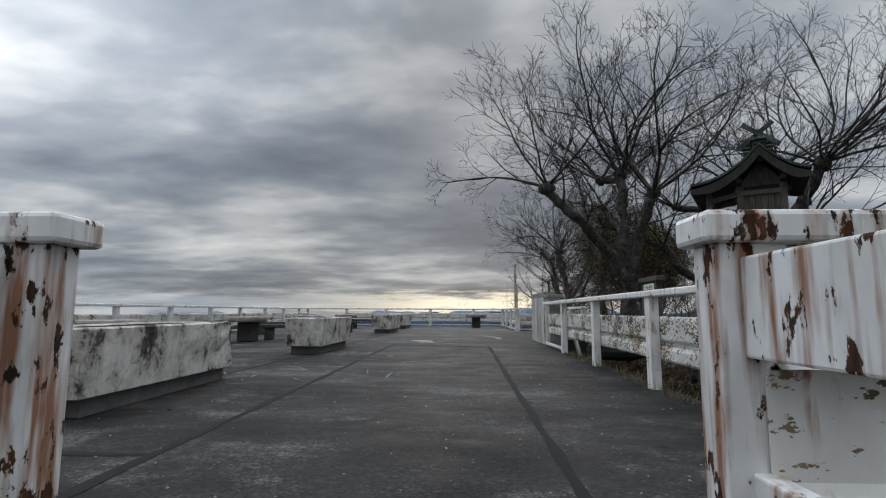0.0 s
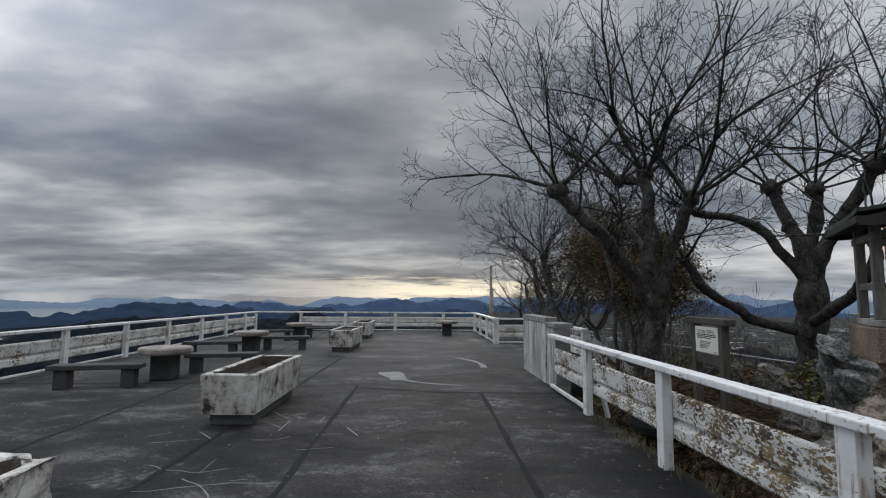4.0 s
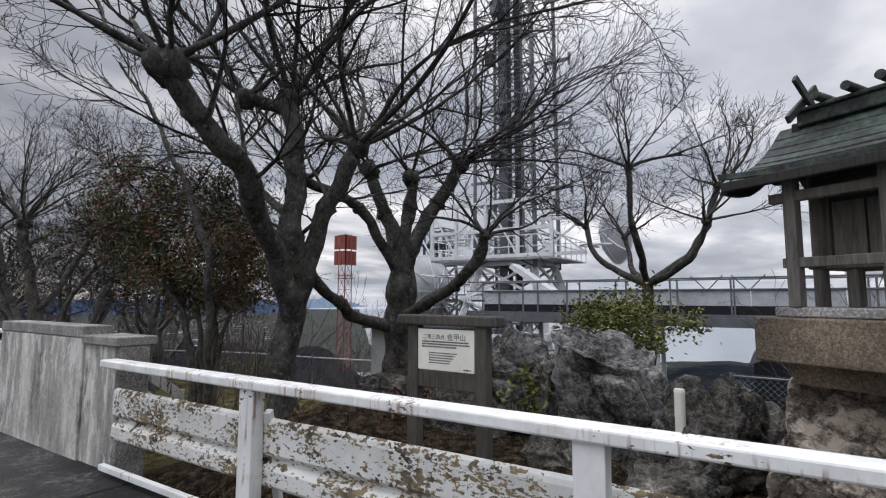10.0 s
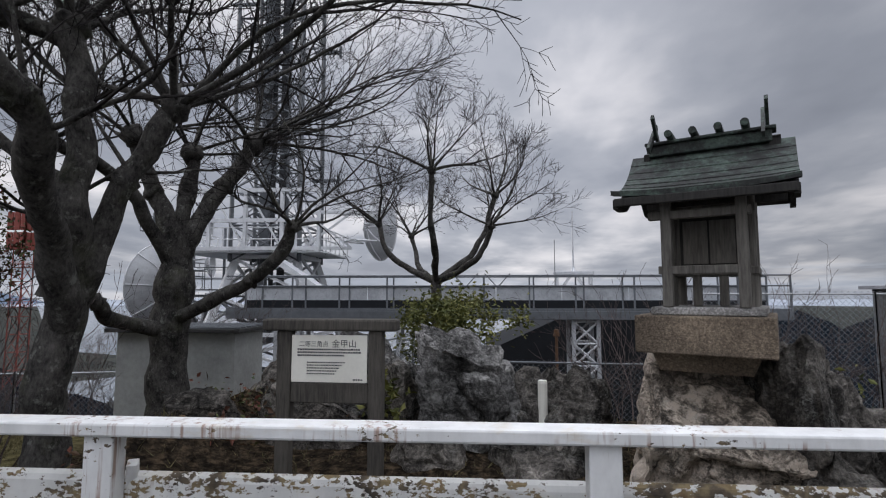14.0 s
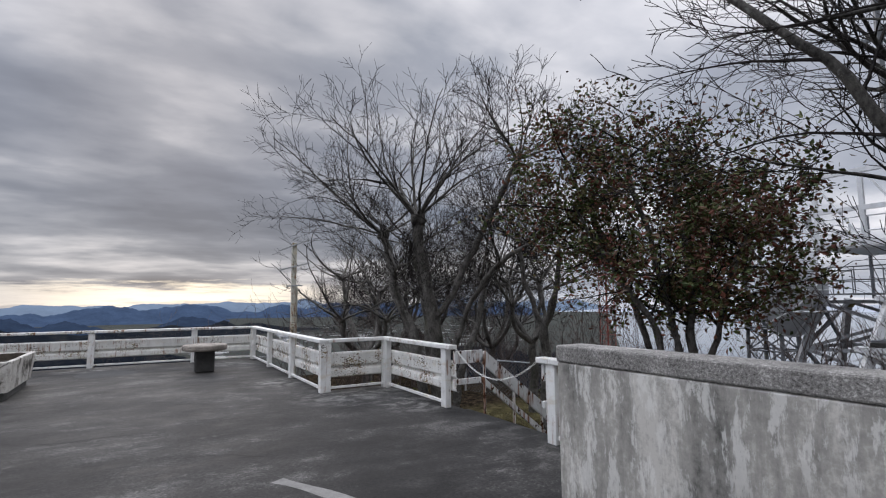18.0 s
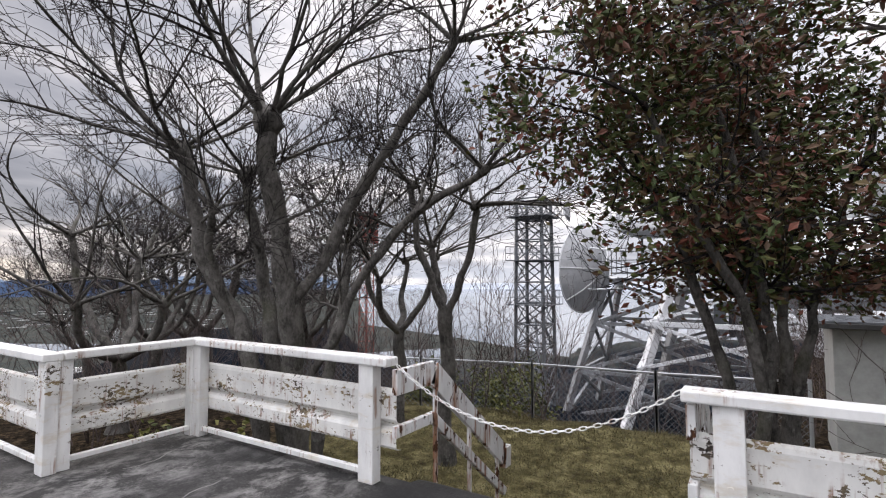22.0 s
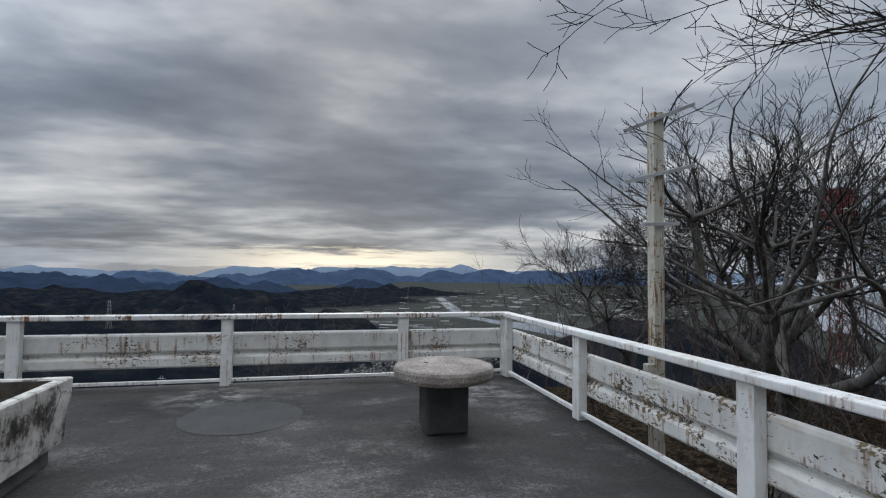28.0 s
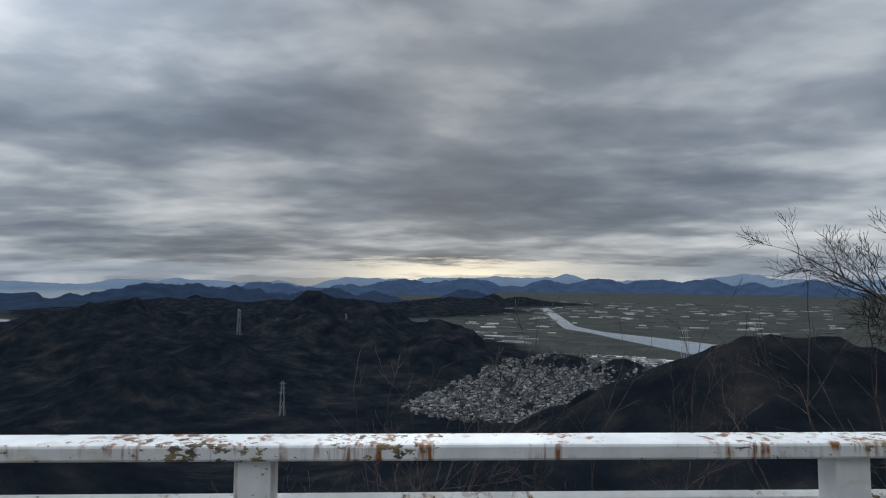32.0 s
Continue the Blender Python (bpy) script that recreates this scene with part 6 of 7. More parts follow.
def sapling():
    """A slim pale stem that leans out between the shrub and the tall tree."""
    g = Grower(88, 0.9)
    f = Vector((4.95, 14.75, -0.6))
    limb = g.limb([f, (4.9, 14.85, 1.0), (4.83, 14.92, 2.3), (4.75, 15.5, 3.4), (4.7, 16.3, 4.4), (4.6, 17.0, 5.2)], 0.055, 0.022, 8)
    for k in range(8, len(limb), 2):
        d = Vector((g.rng.gauss(0, 1), g.rng.gauss(0, 1), g.rng.uniform(0.1, 0.8)))
        g.grow(limb[k], d, g.rng.uniform(0.8, 1.6), 0.014, 2, 0.03, 0.06, 0.6, (0, 0, 8, 4))
    g.finish(tuple(f), "slim leaning young tree with pale bark")


sapling()
tree_young(12.0, 10.85, -1.3, 6.4, 6.4, 91, "small round-headed bare tree near the walkway", 5, (0, 7, 5, 3), fork_at=0.51, shoot=0.25, limb=0.95)
tree_young(7.95, 22.0, -1.2, 5.2, 2.2, 141, "slim upright bare tree at the edge of the lawn", 3, (0, 6, 5, 3), fork_at=0.45)
tree_young(8.95, 23.6, -1.3, 5.0, 3.0, 142, "knobbed bare tree behind the lawn", 4, (0, 6, 5, 3), fork_at=0.40)
for i, (x, y, h, w) in enumerate(((6.2, 27.4, 6.2, 5.6), (8.4, 30.4, 5.8, 5.0), (10.9, 28.0, 6.0, 4.4), (8.9, 34.9, 5.3, 4.6), (10.2, 31.2, 6.2, 5.0), (13.4, 31.0, 6.6, 5.0), (11.0, 33.5, 6.0, 4.2))):
    z = min(-0.9, ground_height(x, y) - 0.1)
    tree_young(x, y, z, h, w, 120 + i, "bare winter tree on the wooded slope", 4, (0, 7, 5, 3) if y < 28 else (0, 8, 7, 4), density=0.55 if y < 28 else 0.95)


def thicket():
    """Tangle of thin bare stems below the railings and on the slope."""
    g = Grower(300, 0.8)
    rng = g.rng
    spots = [(rng.uniform(4.3, 12), rng.uniform(25.5, 34)) for _ in range(55)] + [(rng.uniform(5.4, 7.5), rng.uniform(15.2, 16.8)) for _ in range(9)] + [(rng.uniform(-7, 8), rng.uniform(33, 44)) for _ in range(50)] + [(rng.uniform(10.2, 16), rng.uniform(21.5, 33)) for _ in range(150)] + [(rng.uniform(8.2, 12), rng.uniform(0.5, 8)) for _ in range(26)] + [(rng.uniform(8.5, 13), rng.uniform(0.0, 5.5)) for _ in range(30)] + [(rng.uniform(12.2, 16), rng.uniform(16.5, 21)) for _ in range(60)]
    for x, y in spots:
        z = ground_height(x, y) - 0.05
        for _ in range(2):
            d = Vector((rng.gauss(0, 0.3), rng.gauss(0, 0.3), 1))
            g.grow(Vector((x, y, z)), d, rng.uniform(1.4, 3.2) * (1.15 if 20 < y < 34 and x > 9 else 1), 0.013, 2, 0.03, 0.09, 0.6, (0, 0, 7, 3))
    raw_ob = raw("thicket", [tuple(v) for v in g.twigs[0]], g.twigs[1], bark_material("thicket_bark", (0.046, 0.036, 0.034), (0.14, 0.11, 0.10), 0))
    tagged(raw_ob, "tangle of thin bare saplings on the slope", "undergrowth", kind="stuff")


thicket()


def leaf_material(name, stops):
    m, nt, bsdf = material(name, 0.6, 0.0, 0.25)
    rnd = nt.nodes.new("ShaderNodeNewGeometry").outputs["Random Per Island"]
    zz = noise_at(nt, 1.1, 3, 0.6)
    f = math_n(nt, "ADD", math_n(nt, "MULTIPLY", rnd, 0.42), math_n(nt, "MULTIPLY", zz, 0.58))
    nt.links.new(ramp(nt, f, stops), bsdf.inputs["Base Color"])
    return m


LEAF = leaf_material("turning_leaves", [(0.2, (0.031, 0.054, 0.020)), (0.38, (0.070, 0.090, 0.028)), (0.45, (0.095, 0.098, 0.032)), (0.52, (0.105, 0.058, 0.030)), (0.59, (0.060, 0.042, 0.028)), (0.68, (0.145, 0.048, 0.030)), (0.82, (0.060, 0.036, 0.026))])
LEAF_GREEN = leaf_material("evergreen_leaves", [(0.2, (0.028, 0.042, 0.014)), (0.45, (0.085, 0.095, 0.024)), (0.75, (0.16, 0.15, 0.04))])


def leaves(count, place, size, rng):
    """Folded leaves; place() gives a point and the way it hangs."""
    V, F = [], []
    for _ in range(count):
        p = place()
        if p is None:
            continue
        a = Vector((rng.gauss(0, 1), rng.gauss(0, 1), rng.gauss(-0.2, 0.6))).normalized()
        b = a.orthogonal().normalized()
        b.rotate(Matrix.Rotation(rng.uniform(0, 6.28), 3, a))
        c = a.cross(b)
        s = size * rng.uniform(0.6, 1.25)
        n = len(V)
        V += [p, p + a * s * 0.5 + b * s * 0.26 + c * s * 0.08, p + a * s - c * s * 0.05, p + a * s * 0.5 - b * s * 0.26 + c * s * 0.08]
        F += [(n, n + 1, n + 2), (n, n + 2, n + 3)]
    return V, F


def evergreen():
    g = Grower(501, 1.0)
    f = Vector((6.9, 18.05, -0.95))
    rng = g.rng
    tips = []
    for mx, my, ex, ey, ez in ((6.72, 18.6, 6.1, 19.3, 3.7), (6.55, 18.3, 5.8, 18.9, 2.9), (6.8, 18.15, 6.4, 18.6, 4.1), (7.0, 18.0, 7.0, 18.2, 3.9), (7.2, 17.8, 7.5, 17.2, 3.3), (7.25, 18.2, 7.9, 18.5, 3.2)):
        q = Vector((mx, my, 1.25))
        limb = g.limb([f + Vector((mx - 6.9, my - 18.05, 0)) * 0.35, f.lerp(q, 0.55) + Vector((0.03, 0.02, 0)), q, Vector(((q.x + ex) / 2, (q.y + ey) / 2, (q.z + ez) / 2)), (ex, ey, ez)], 0.062, 0.024, 9)
        tips += limb[16:]
        for k in range(11):
            a = limb[rng.randrange(14, len(limb))]
            d = Vector((rng.gauss(0, 1), rng.gauss(0, 1), rng.uniform(-0.1, 0.9)))
            tips += g.grow(a, d, rng.uniform(0.8, 1.5), 0.020, 2, 0.02, 0.08, 0.7, (0, 0, 5, 2))
    # clumps of leaves round the shoots, in an uneven crown that peaks off centre
    lobes = ((6.75, 18.1, 2.6, 1.65, 1.75, 1.25), (6.05, 19.35, 3.35, 0.95, 0.85, 1.3), (7.3, 17.4, 2.35, 1.15, 1.0, 1.0), (6.6, 18.5, 3.45, 1.1, 1.1, 0.9), (7.5, 18.6, 2.5, 1.0, 1.0, 1.0))
    clumps = []
    while len(clumps) < 620:
        if len(clumps) % 3 == 0:
            p = rng.choice(tips) + Vector((rng.gauss(0, 0.2), rng.gauss(0, 0.2), rng.gauss(0.05, 0.18)))
        else:
            v = Vector((rng.uniform(-1, 1), rng.uniform(-1, 1), rng.uniform(-1, 1)))
            if not 0.55 < v.length < 1:
                continue
            x, y, z, rx, ry, rz = rng.choice(lobes)
            p = Vector((x + v.x * rx, y + v.y * ry, z + v.z * rz))
        if p.z < 1.3 + 0.3 * noise.noise(p * 1.5) or noise.noise(p * 1.6) < -0.07:
            continue
        clumps.append((p, rng.uniform(0.09, 0.2)))

    def place():
        p, r = rng.choice(clumps)
        return p + Vector((rng.gauss(0, 0.55), rng.gauss(0, 0.55), rng.gauss(0, 0.55))) * r * 1.5

    V, F = leaves(27000, place, 0.080, rng)
    t = g.finish(tuple(f), "dense evergreen shrub tree, leaves turning rust and red", "evergreen_tree", "leafy trees", BARK_PALE)
    raw("leaves", [tuple(v - f) for v in V], F, LEAF, t)


def bush(x, y, z, rx, rz, count, seed, label, mat=LEAF_GREEN, size=0.10, low=0.1):
    rng = random.Random(seed)
    cl = [(Vector((x + rng.gauss(0, rx * 0.5), y + rng.gauss(0, rx * 0.5), z + rz * rng.uniform(low, 1))), rng.uniform(0.1, 0.2) * rx) for _ in range(30)]

    def place():
        p, r = rng.choice(cl)
        return p + Vector((rng.gauss(0, r), rng.gauss(0, r), rng.gauss(0, r)))

    V, F = leaves(count, place, size, rng)
    g = Grower(seed, 0.6)
    for _ in range(7):
        g.grow(Vector((x, y, z - 0.2)), Vector((rng.gauss(0, 0.5), rng.gauss(0, 0.5), 1)), rz * 0.9, 0.018, 2, 0.02, 0.12, 0.7, (0, 0, 3, 2))
    b = thing("bush", pose(x, y, z), label, "bush", "bushes")
    raw("stems", [tuple(v - Vector((x, y, z))) for v in g.twigs[0]], g.twigs[1], TWIG, b)
    raw("leaves", [tuple(v - Vector((x, y, z))) for v in V], F, mat, b)


evergreen()
bush(6.1, 12.3, 0.0, 0.9, 0.45, 900, 609, "dark low ivy mound over the rocks", LEAF, 0.08)
bush(7.45, 10.35, 0.35, 0.72, 1.2, 5200, 601, "yellow-green evergreen bush growing over the boulders", size=0.062, low=0.5)
bush(6.0, 10.9, 0.35, 0.25, 0.5, 130, 602, "tuft of green leaves between the boulders")
bush(11.9, 22.9, -1.6, 0.9, 1.1, 1700, 603, "dark green shrub behind the wire fence", size=0.13)
bush(11.4, 24.6, -1.6, 0.9, 1.1, 1400, 604, "dark green shrub behind the wire fence", size=0.13)
bush(3.0, 35.0, -4.2, 1.3, 1.3, 900, 605, "green shrub on the slope below the far railing", size=0.14)
bush(6.6, 31.8, -3.0, 1.2, 1.2, 900, 606, "green shrub on the slope below the far railing", size=0.14)
bush(5.4, 24.6, -1.3, 0.8, 0.9, 600, 607, "low green shrub beside the railing", size=0.11)
bush(7.4, 6.0, 0.2, 0.5, 0.5, 260, 608, "low yellowing shrub by the wire fence")


def tufts():
    """Dry grass blades and fallen leaves at the deck's edge and on the lawn."""
    rng = random.Random(9)
    V, F = [], []
    spots = [(rng.uniform(3.2, 3.75), rng.uniform(3.5, 11.5)) for _ in range(700)] + [(rng.uniform(5.2, 10.9), rng.uniform(17.6, 24.0)) for _ in range(8000)] + [(rng.uniform(3.6, 7.5), rng.uniform(4.5, 13)) for _ in range(900)] + [(rng.uniform(4.9, 9.2), rng.uniform(4.6, 7.3)) for _ in range(2600)]
    for x, y in spots:
        z = ground_height(x, y)
        if x < RAIL_X + 0.16:
            z = 0.0
        for _ in range(3):
            a, h = rng.uniform(0, 6.28), rng.uniform(0.03, 0.10) * (2.6 if 4.8 < x < 9.3 and y < 7.4 else 1.7 if x < 3.8 and noise.noise(Vector((x, y * 1.3, 0))) > 0 else 1)
            w = Vector((math.cos(a), math.sin(a), 0)) * 0.006
            p = Vector((x + rng.gauss(0, 0.03), y + rng.gauss(0, 0.03), z - 0.01))
            q = p + Vector((rng.gauss(0, 0.04), rng.gauss(0, 0.04), h))
            n = len(V)
            V += [tuple(p - w), tuple(p + w), tuple(q)]
            F.append((n, n + 1, n + 2))
    mat = leaf_material("dry_grass", [(0.2, (0.05, 0.045, 0.02)), (0.5, (0.11, 0.10, 0.045)), (0.8, (0.17, 0.13, 0.06))])
    tagged(raw("dry_grass", V, F, mat), "short dry winter grass and weeds", "grass", kind="stuff")
    lv = []
    spots = [(rng.uniform(-6.5, 3.2), rng.uniform(3, 16)) for _ in range(130)] + [(rng.uniform(2.4, 3.3), rng.uniform(3, 13)) for _ in range(90)]
    it = iter([Vector((x, y, 0.008)) for x, y in spots])
    V2, F2 = leaves(len(spots), lambda: next(it), 0.05, rng)
    V2 = [tuple((v.x, v.y, max(0.004, 0.008 + (v.z - 0.008) * 0.25))) for v in V2]
    tagged(raw("fallen_leaves", V2, F2, leaf_material("dead_leaves", [(0.2, (0.06, 0.045, 0.03)), (0.6, (0.16, 0.13, 0.09)), (0.85, (0.36, 0.34, 0.30))])), "scattered dead leaves on the deck", "leaves", kind="stuff")


tufts()

# ---- transmitter station beyond the rocks ----
def lattice(name, parent, mat, base, top, w0, w1, bays, r=0.045, cross=True, split=False):
    """A four-legged lattice column from base to top."""
    base, top = Vector(base), Vector(top)
    legs = []
    for sx, sy in ((-1, -1), (1, -1), (1, 1), (-1, 1)):
        legs.append([base.lerp(top, k / bays) + Vector((sx, sy, 0)) * (w0 + (w1 - w0) * k / bays) / 2 for k in range(bays + 1)])
    for leg in legs:
        part("leg", beam(leg[0], leg[-1], r * 2, r * 2), mat, parent)
    bm = bmesh.new()
    for i in range(4):
        a, b = legs[i], legs[(i + 1) % 4]
        for k in range(bays):
            for p, q, w in ((a[k + 1], b[k + 1], 0.6), (a[k], b[k + 1], 0.5), (b[k], a[k + 1], 0.5)):
                if split:
                    part("brace", rod(p, q, r * w, sides=4), mat, parent)
                else:
                    rod(p, q, r * w, sides=4, bm=bm)
    if split:
        bm.free()
    else:
        part(name, bm, mat, parent)["kind"] = "stuff"


def dish(parent, centre, facing, dia, mat=DISH_SKIN):
    """A drum or parabolic aerial: bowl with ribs, rim and struts."""
    m = look(centre, Vector(centre) + Vector(facing)) @ Matrix.Rotation(radians(180), 4, "Y")
    bm = bmesh.new()
    n, rings = 32, 7
    rows = []
    for i in range(rings + 1):
        r = dia / 2 * i / rings
        rows.append([bm.verts.new((r * math.cos(2 * math.pi * k / n), r * math.sin(2 * math.pi * k / n), 0.22 * dia * (r / (dia / 2)) ** 2)) for k in range(n if i else 1)])
    for k in range(n):
        bm.faces.new((rows[0][0], rows[1][k], rows[1][(k + 1) % n]))
    for a, b in zip(rows[1:-1], rows[2:]):
        for k in range(n):
            bm.faces.new((a[k], b[k], b[(k + 1) % n], a[(k + 1) % n]))
    bowl = part("bowl", bm, mat, parent)
    bowl.matrix_basis = m
    bm = bmesh.new()
    for k in range(8):
        t = 2 * math.pi * k / 8
        pts = [Vector((dia / 2 * q * math.cos(t), dia / 2 * q * math.sin(t), 0.22 * dia * q * q - 0.03)) for q in (0.1, 0.4, 0.7, 1.0)]
        for a, b in zip(pts[:-1], pts[1:]):
            rod(a, b, 0.03, sides=5, bm=bm)
        part("rib", bm, WHITE_STEEL, bowl)
        bm = bmesh.new()
    for k in range(n):
        a, b = (Vector((dia / 2 * math.cos(2 * math.pi * q / n), dia / 2 * math.sin(2 * math.pi * q / n), 0.22 * dia)) for q in (k, k + 1))
        rod(a, b, 0.03, sides=5, bm=bm)
    part("rim", bm, WHITE_STEEL, bowl)
    for sx in (-1, 1):
        for sy in (-1, 1):
            for a, b, r in (((sx * dia * 0.22, sy * dia * 0.22, 0.03 * dia), (sx * dia * 0.2, sy * dia * 0.2, -0.9), 0.04), ((sx * dia * 0.22, sy * dia * 0.22, 0.03 * dia), (-sx * dia * 0.2, sy * dia * 0.2, -0.9), 0.03),
                            ((sx * dia * 0.2, sy * dia * 0.2, -0.9), (-sx * dia * 0.2, sy * dia * 0.2, -0.9), 0.04)):
                part("mount_strut", rod(a, b, r, sides=5), WHITE_STEEL, bowl)
    return bowl


def platform(parent, x, y, z, w, d, mat=STEEL):
    part("platform_deck", box(x - w / 2, x + w / 2, y - d / 2, y + d / 2, z - 0.06, z, 0), mat, parent)
    bm = bmesh.new()
    for h in (0.5, 1.0):
        for a, b in (((-1, -1), (1, -1)), ((1, -1), (1, 1)), ((1, 1), (-1, 1)), ((-1, 1), (-1, -1))):
            rod((x + a[0] * w / 2, y + a[1] * d / 2, z + h), (x + b[0] * w / 2, y + b[1] * d / 2, z + h), 0.025, sides=5, bm=bm)
    n = max(2, int(w / 0.7))
    for k in range(n + 1):
        for s in (-1, 1):
            rod((x - w / 2 + w * k / n, y + s * d / 2, z), (x - w / 2 + w * k / n, y + s * d / 2, z + 1.0), 0.022, sides=5, bm=bm)
            rod((x + s * w / 2, y - d / 2 + d * k / n, z), (x + s * w / 2, y - d / 2 + d * k / n, z + 1.0), 0.022, sides=5, bm=bm)
    part("platform_rail", bm, mat, parent)


def main_tower():
    t = thing("transmitter_mast", pose(24.0, 19.2, -1.6), "tall grey lattice transmitter mast with platforms and drum aerials", "mast")
    lattice("bracing", t, STEEL, (0, 0, 4.6), (0, 0, 30), 3.1, 2.9, 16, 0.075)
    lattice("inner_bracing", t, STEEL, (0, 0.1, 4.6), (0, 0.1, 29), 1.5, 1.4, 22, 0.06)
    for y, half in ((-0.42, 0.16), (0.02, 0.10), (0.40, 0.20)):
        part("cable_riser", box(-0.78, -0.70, y - half, y + half, 1.0, 29, 0), DARK_STEEL if y < 0.1 else STEEL, t)
    for k in range(9):
        z = 7.0 + 2.6 * k
        part("junction_box", box(-1.2, -0.8, 0.7 - 0.3 * (k % 3), 1.15 - 0.3 * (k % 3), z + 0.07, z + 0.8, 0.02), DARK_STEEL if k % 2 else STEEL, t)
    bm = bmesh.new()
    for k in range(60):
        rod((-1.1, -0.7, 2 + 0.45 * k), (-1.1, 0.7, 2 + 0.45 * k), 0.025, sides=4, bm=bm)
    part("ladder", bm, STEEL, t)
    for z in (8.5, 11.6, 14.8, 18.0, 21.5):
        part("stub_arm", beam((0.2, -2.75, z), (0.2, -1.5, z), 0.14, 0.14), STEEL, t)
        part("stub_end", beam((0.2, -2.75, z - 0.3), (0.2, -2.75, z + 0.3), 0.12, 0.12), STEEL, t)
    for z in (9.2, 13.0, 17.4):
        part("stub_arm", beam((0.2, 1.2, z), (0.2, 2.7, z), 0.14, 0.14), STEEL, t)
    # splayed base of heavy pale trusses
    for sx in (-1, 1):
        for sy in (-1, 1):
            part("base_leg", beam((sx * 3.4, sy * 3.6, -3.2), (sx * 1.0, sy * 1.0, 6.0), 0.30, 0.30, bevel=0.02), WHITE_STEEL, t)
    for z, w in ((1.5, 2.5), (3.2, 2.0), (4.8, 1.45)):
        for a, b in (((-1, -1), (1, -1)), ((1, -1), (1, 1)), ((1, 1), (-1, 1)), ((-1, 1), (-1, -1))):
            for p, q, k in (((a[0] * w, a[1] * w * 1.05, z), (b[0] * w, b[1] * w * 1.05, z), 0.16), ((a[0] * (w + 0.4), a[1] * (w + 0.4), z - 1.6), (b[0] * w, b[1] * w * 1.05, z), 0.11), ((b[0] * (w + 0.4), b[1] * (w + 0.4), z - 1.6), (a[0] * w, a[1] * w * 1.05, z), 0.11)):
                part("base_brace", beam(p, q, k, k), WHITE_STEEL, t)
    platform(t, 0, 0.5, 5.0, 4.4, 6.4, WHITE_STEEL)
    # cage of the aerial gallery
    bm = bmesh.new()
    for y in (-2.6, -1.0, 0.6, 2.2, 3.6):
        beam((-2.2, y, 5.0), (-2.2, y, 7.6), 0.14, 0.14, bm)
        beam((-2.2, y, 5.1), (-2.2, y + 1.4, 7.4), 0.07, 0.07, bm)
    for z in (5.1, 6.3, 7.6):
        beam((-2.2, -2.6, z), (-2.2, 3.6, z), 0.16, 0.16, bm)
    part("gallery_frame", bm, WHITE_STEEL, t)
    part("stair_stringer", beam((-2.6, -1.0, 4.6), (-2.9, -5.2, 1.9), 0.7, 0.22), WHITE_STEEL, t)
    dish(t, (-0.7, -4.35, 6.15), (0.62, -0.78, 0.05), 3.0)
    for z in (5.2, 6.8):
        part("dish_arm", beam((-1.2, -1.6, z), (-0.9, -3.7, z), 0.14, 0.14), WHITE_STEEL, t)
        part("dish_arm", beam((-1.2, -1.6, 12.0 - z), (-0.9, -3.7, z), 0.09, 0.09), WHITE_STEEL, t)


main_tower()


def dish_stand():
    t = thing("dish_stand", pose(25.0, 23.0, -1.6), "white lattice stand that carries a large parabolic dish", "aerial")
    dish(t, (-1.2, 1.0, 3.55), (0.25, 0.96, 0.06), 3.9)
    tops = [(-0.8, 0.9, 3.2), (-0.6, -3.4, 3.2), (1.6, 0.9, 3.2), (1.6, -3.4, 3.2)]
    feet = [(-2.6, 2.4, -2.9), (-2.4, -5.2, -2.9), (2.8, 2.4, -2.9), (2.8, -5.2, -2.9)]
    for p, q in zip(feet, tops):
        part("leg", beam(p, q, 0.24, 0.24, bevel=0.015), DULL_STEEL, t)
    at = lambda i, k: Vector(feet[i]).lerp(Vector(tops[i]), k)
    for i, j in ((0, 1), (1, 3), (3, 2), (2, 0)):
        for k0, k1 in ((0.06, 0.36), (0.36, 0.68), (0.68, 0.98)):
            part("brace", beam(at(i, k0), at(j, k1), 0.12, 0.12), DULL_STEEL, t)
            part("brace", beam(at(j, k0), at(i, k1), 0.12, 0.12), DULL_STEEL, t)
            part("tie", beam(at(i, k1), at(j, k1), 0.13, 0.13), DULL_STEEL, t)
    for y in (-3.0, -1.6, -0.2):
        part("mast_post", beam((1.0, y, 3.2), (1.0, y, 5.4 + 0.4 * (y + 3)), 0.1, 0.1), STEEL, t)
    platform(t, 0, -1.0, 3.4, 2.6, 3.2, DULL_STEEL)


dish_stand()


def small_mast(x, y, z, label, red=False, h=11.0, w=2.0):
    t = thing("relay_mast", pose(x, y, z), label, "mast", "relay masts")
    mat = RED if red else STEEL
    lattice("bracing", t, mat, (0, 0, -2.0), (0, 0, h), w * 0.72, w * 0.6, 10, 0.10, True, True)
    for k in (0.42, 0.66, 0.9):
        platform(t, 0, 0, h * k, w * 1.0, w * 1.0, mat)
    if red:
        for y in (-1.35, 0.0, 1.35):
            for z in (23.6, 27.4):
                part("panel_aerial", box(-1.9, -1.6, y - 0.55, y + 0.55, z, z + 3.4, 0.05), RED, t)
                part("panel_aerial", box(y - 0.55, y + 0.55, -1.9, -1.6, z, z + 3.4, 0.05), RED, t)
    if not red:
        dish(t, (0.5, -2.3, h * 0.72), (0.3, -1.0, 0.05), 2.1)
        dish(t, (0.6, -2.1, h * 0.94), (0.4, -1.0, 0.0), 1.9)
        for s in (-1, 1):
            part("stay_leg", beam((s * 2.6, -1.5, -1.0), (s * 0.6, -0.3, h * 0.34), 0.14, 0.14), mat, t)
    return t


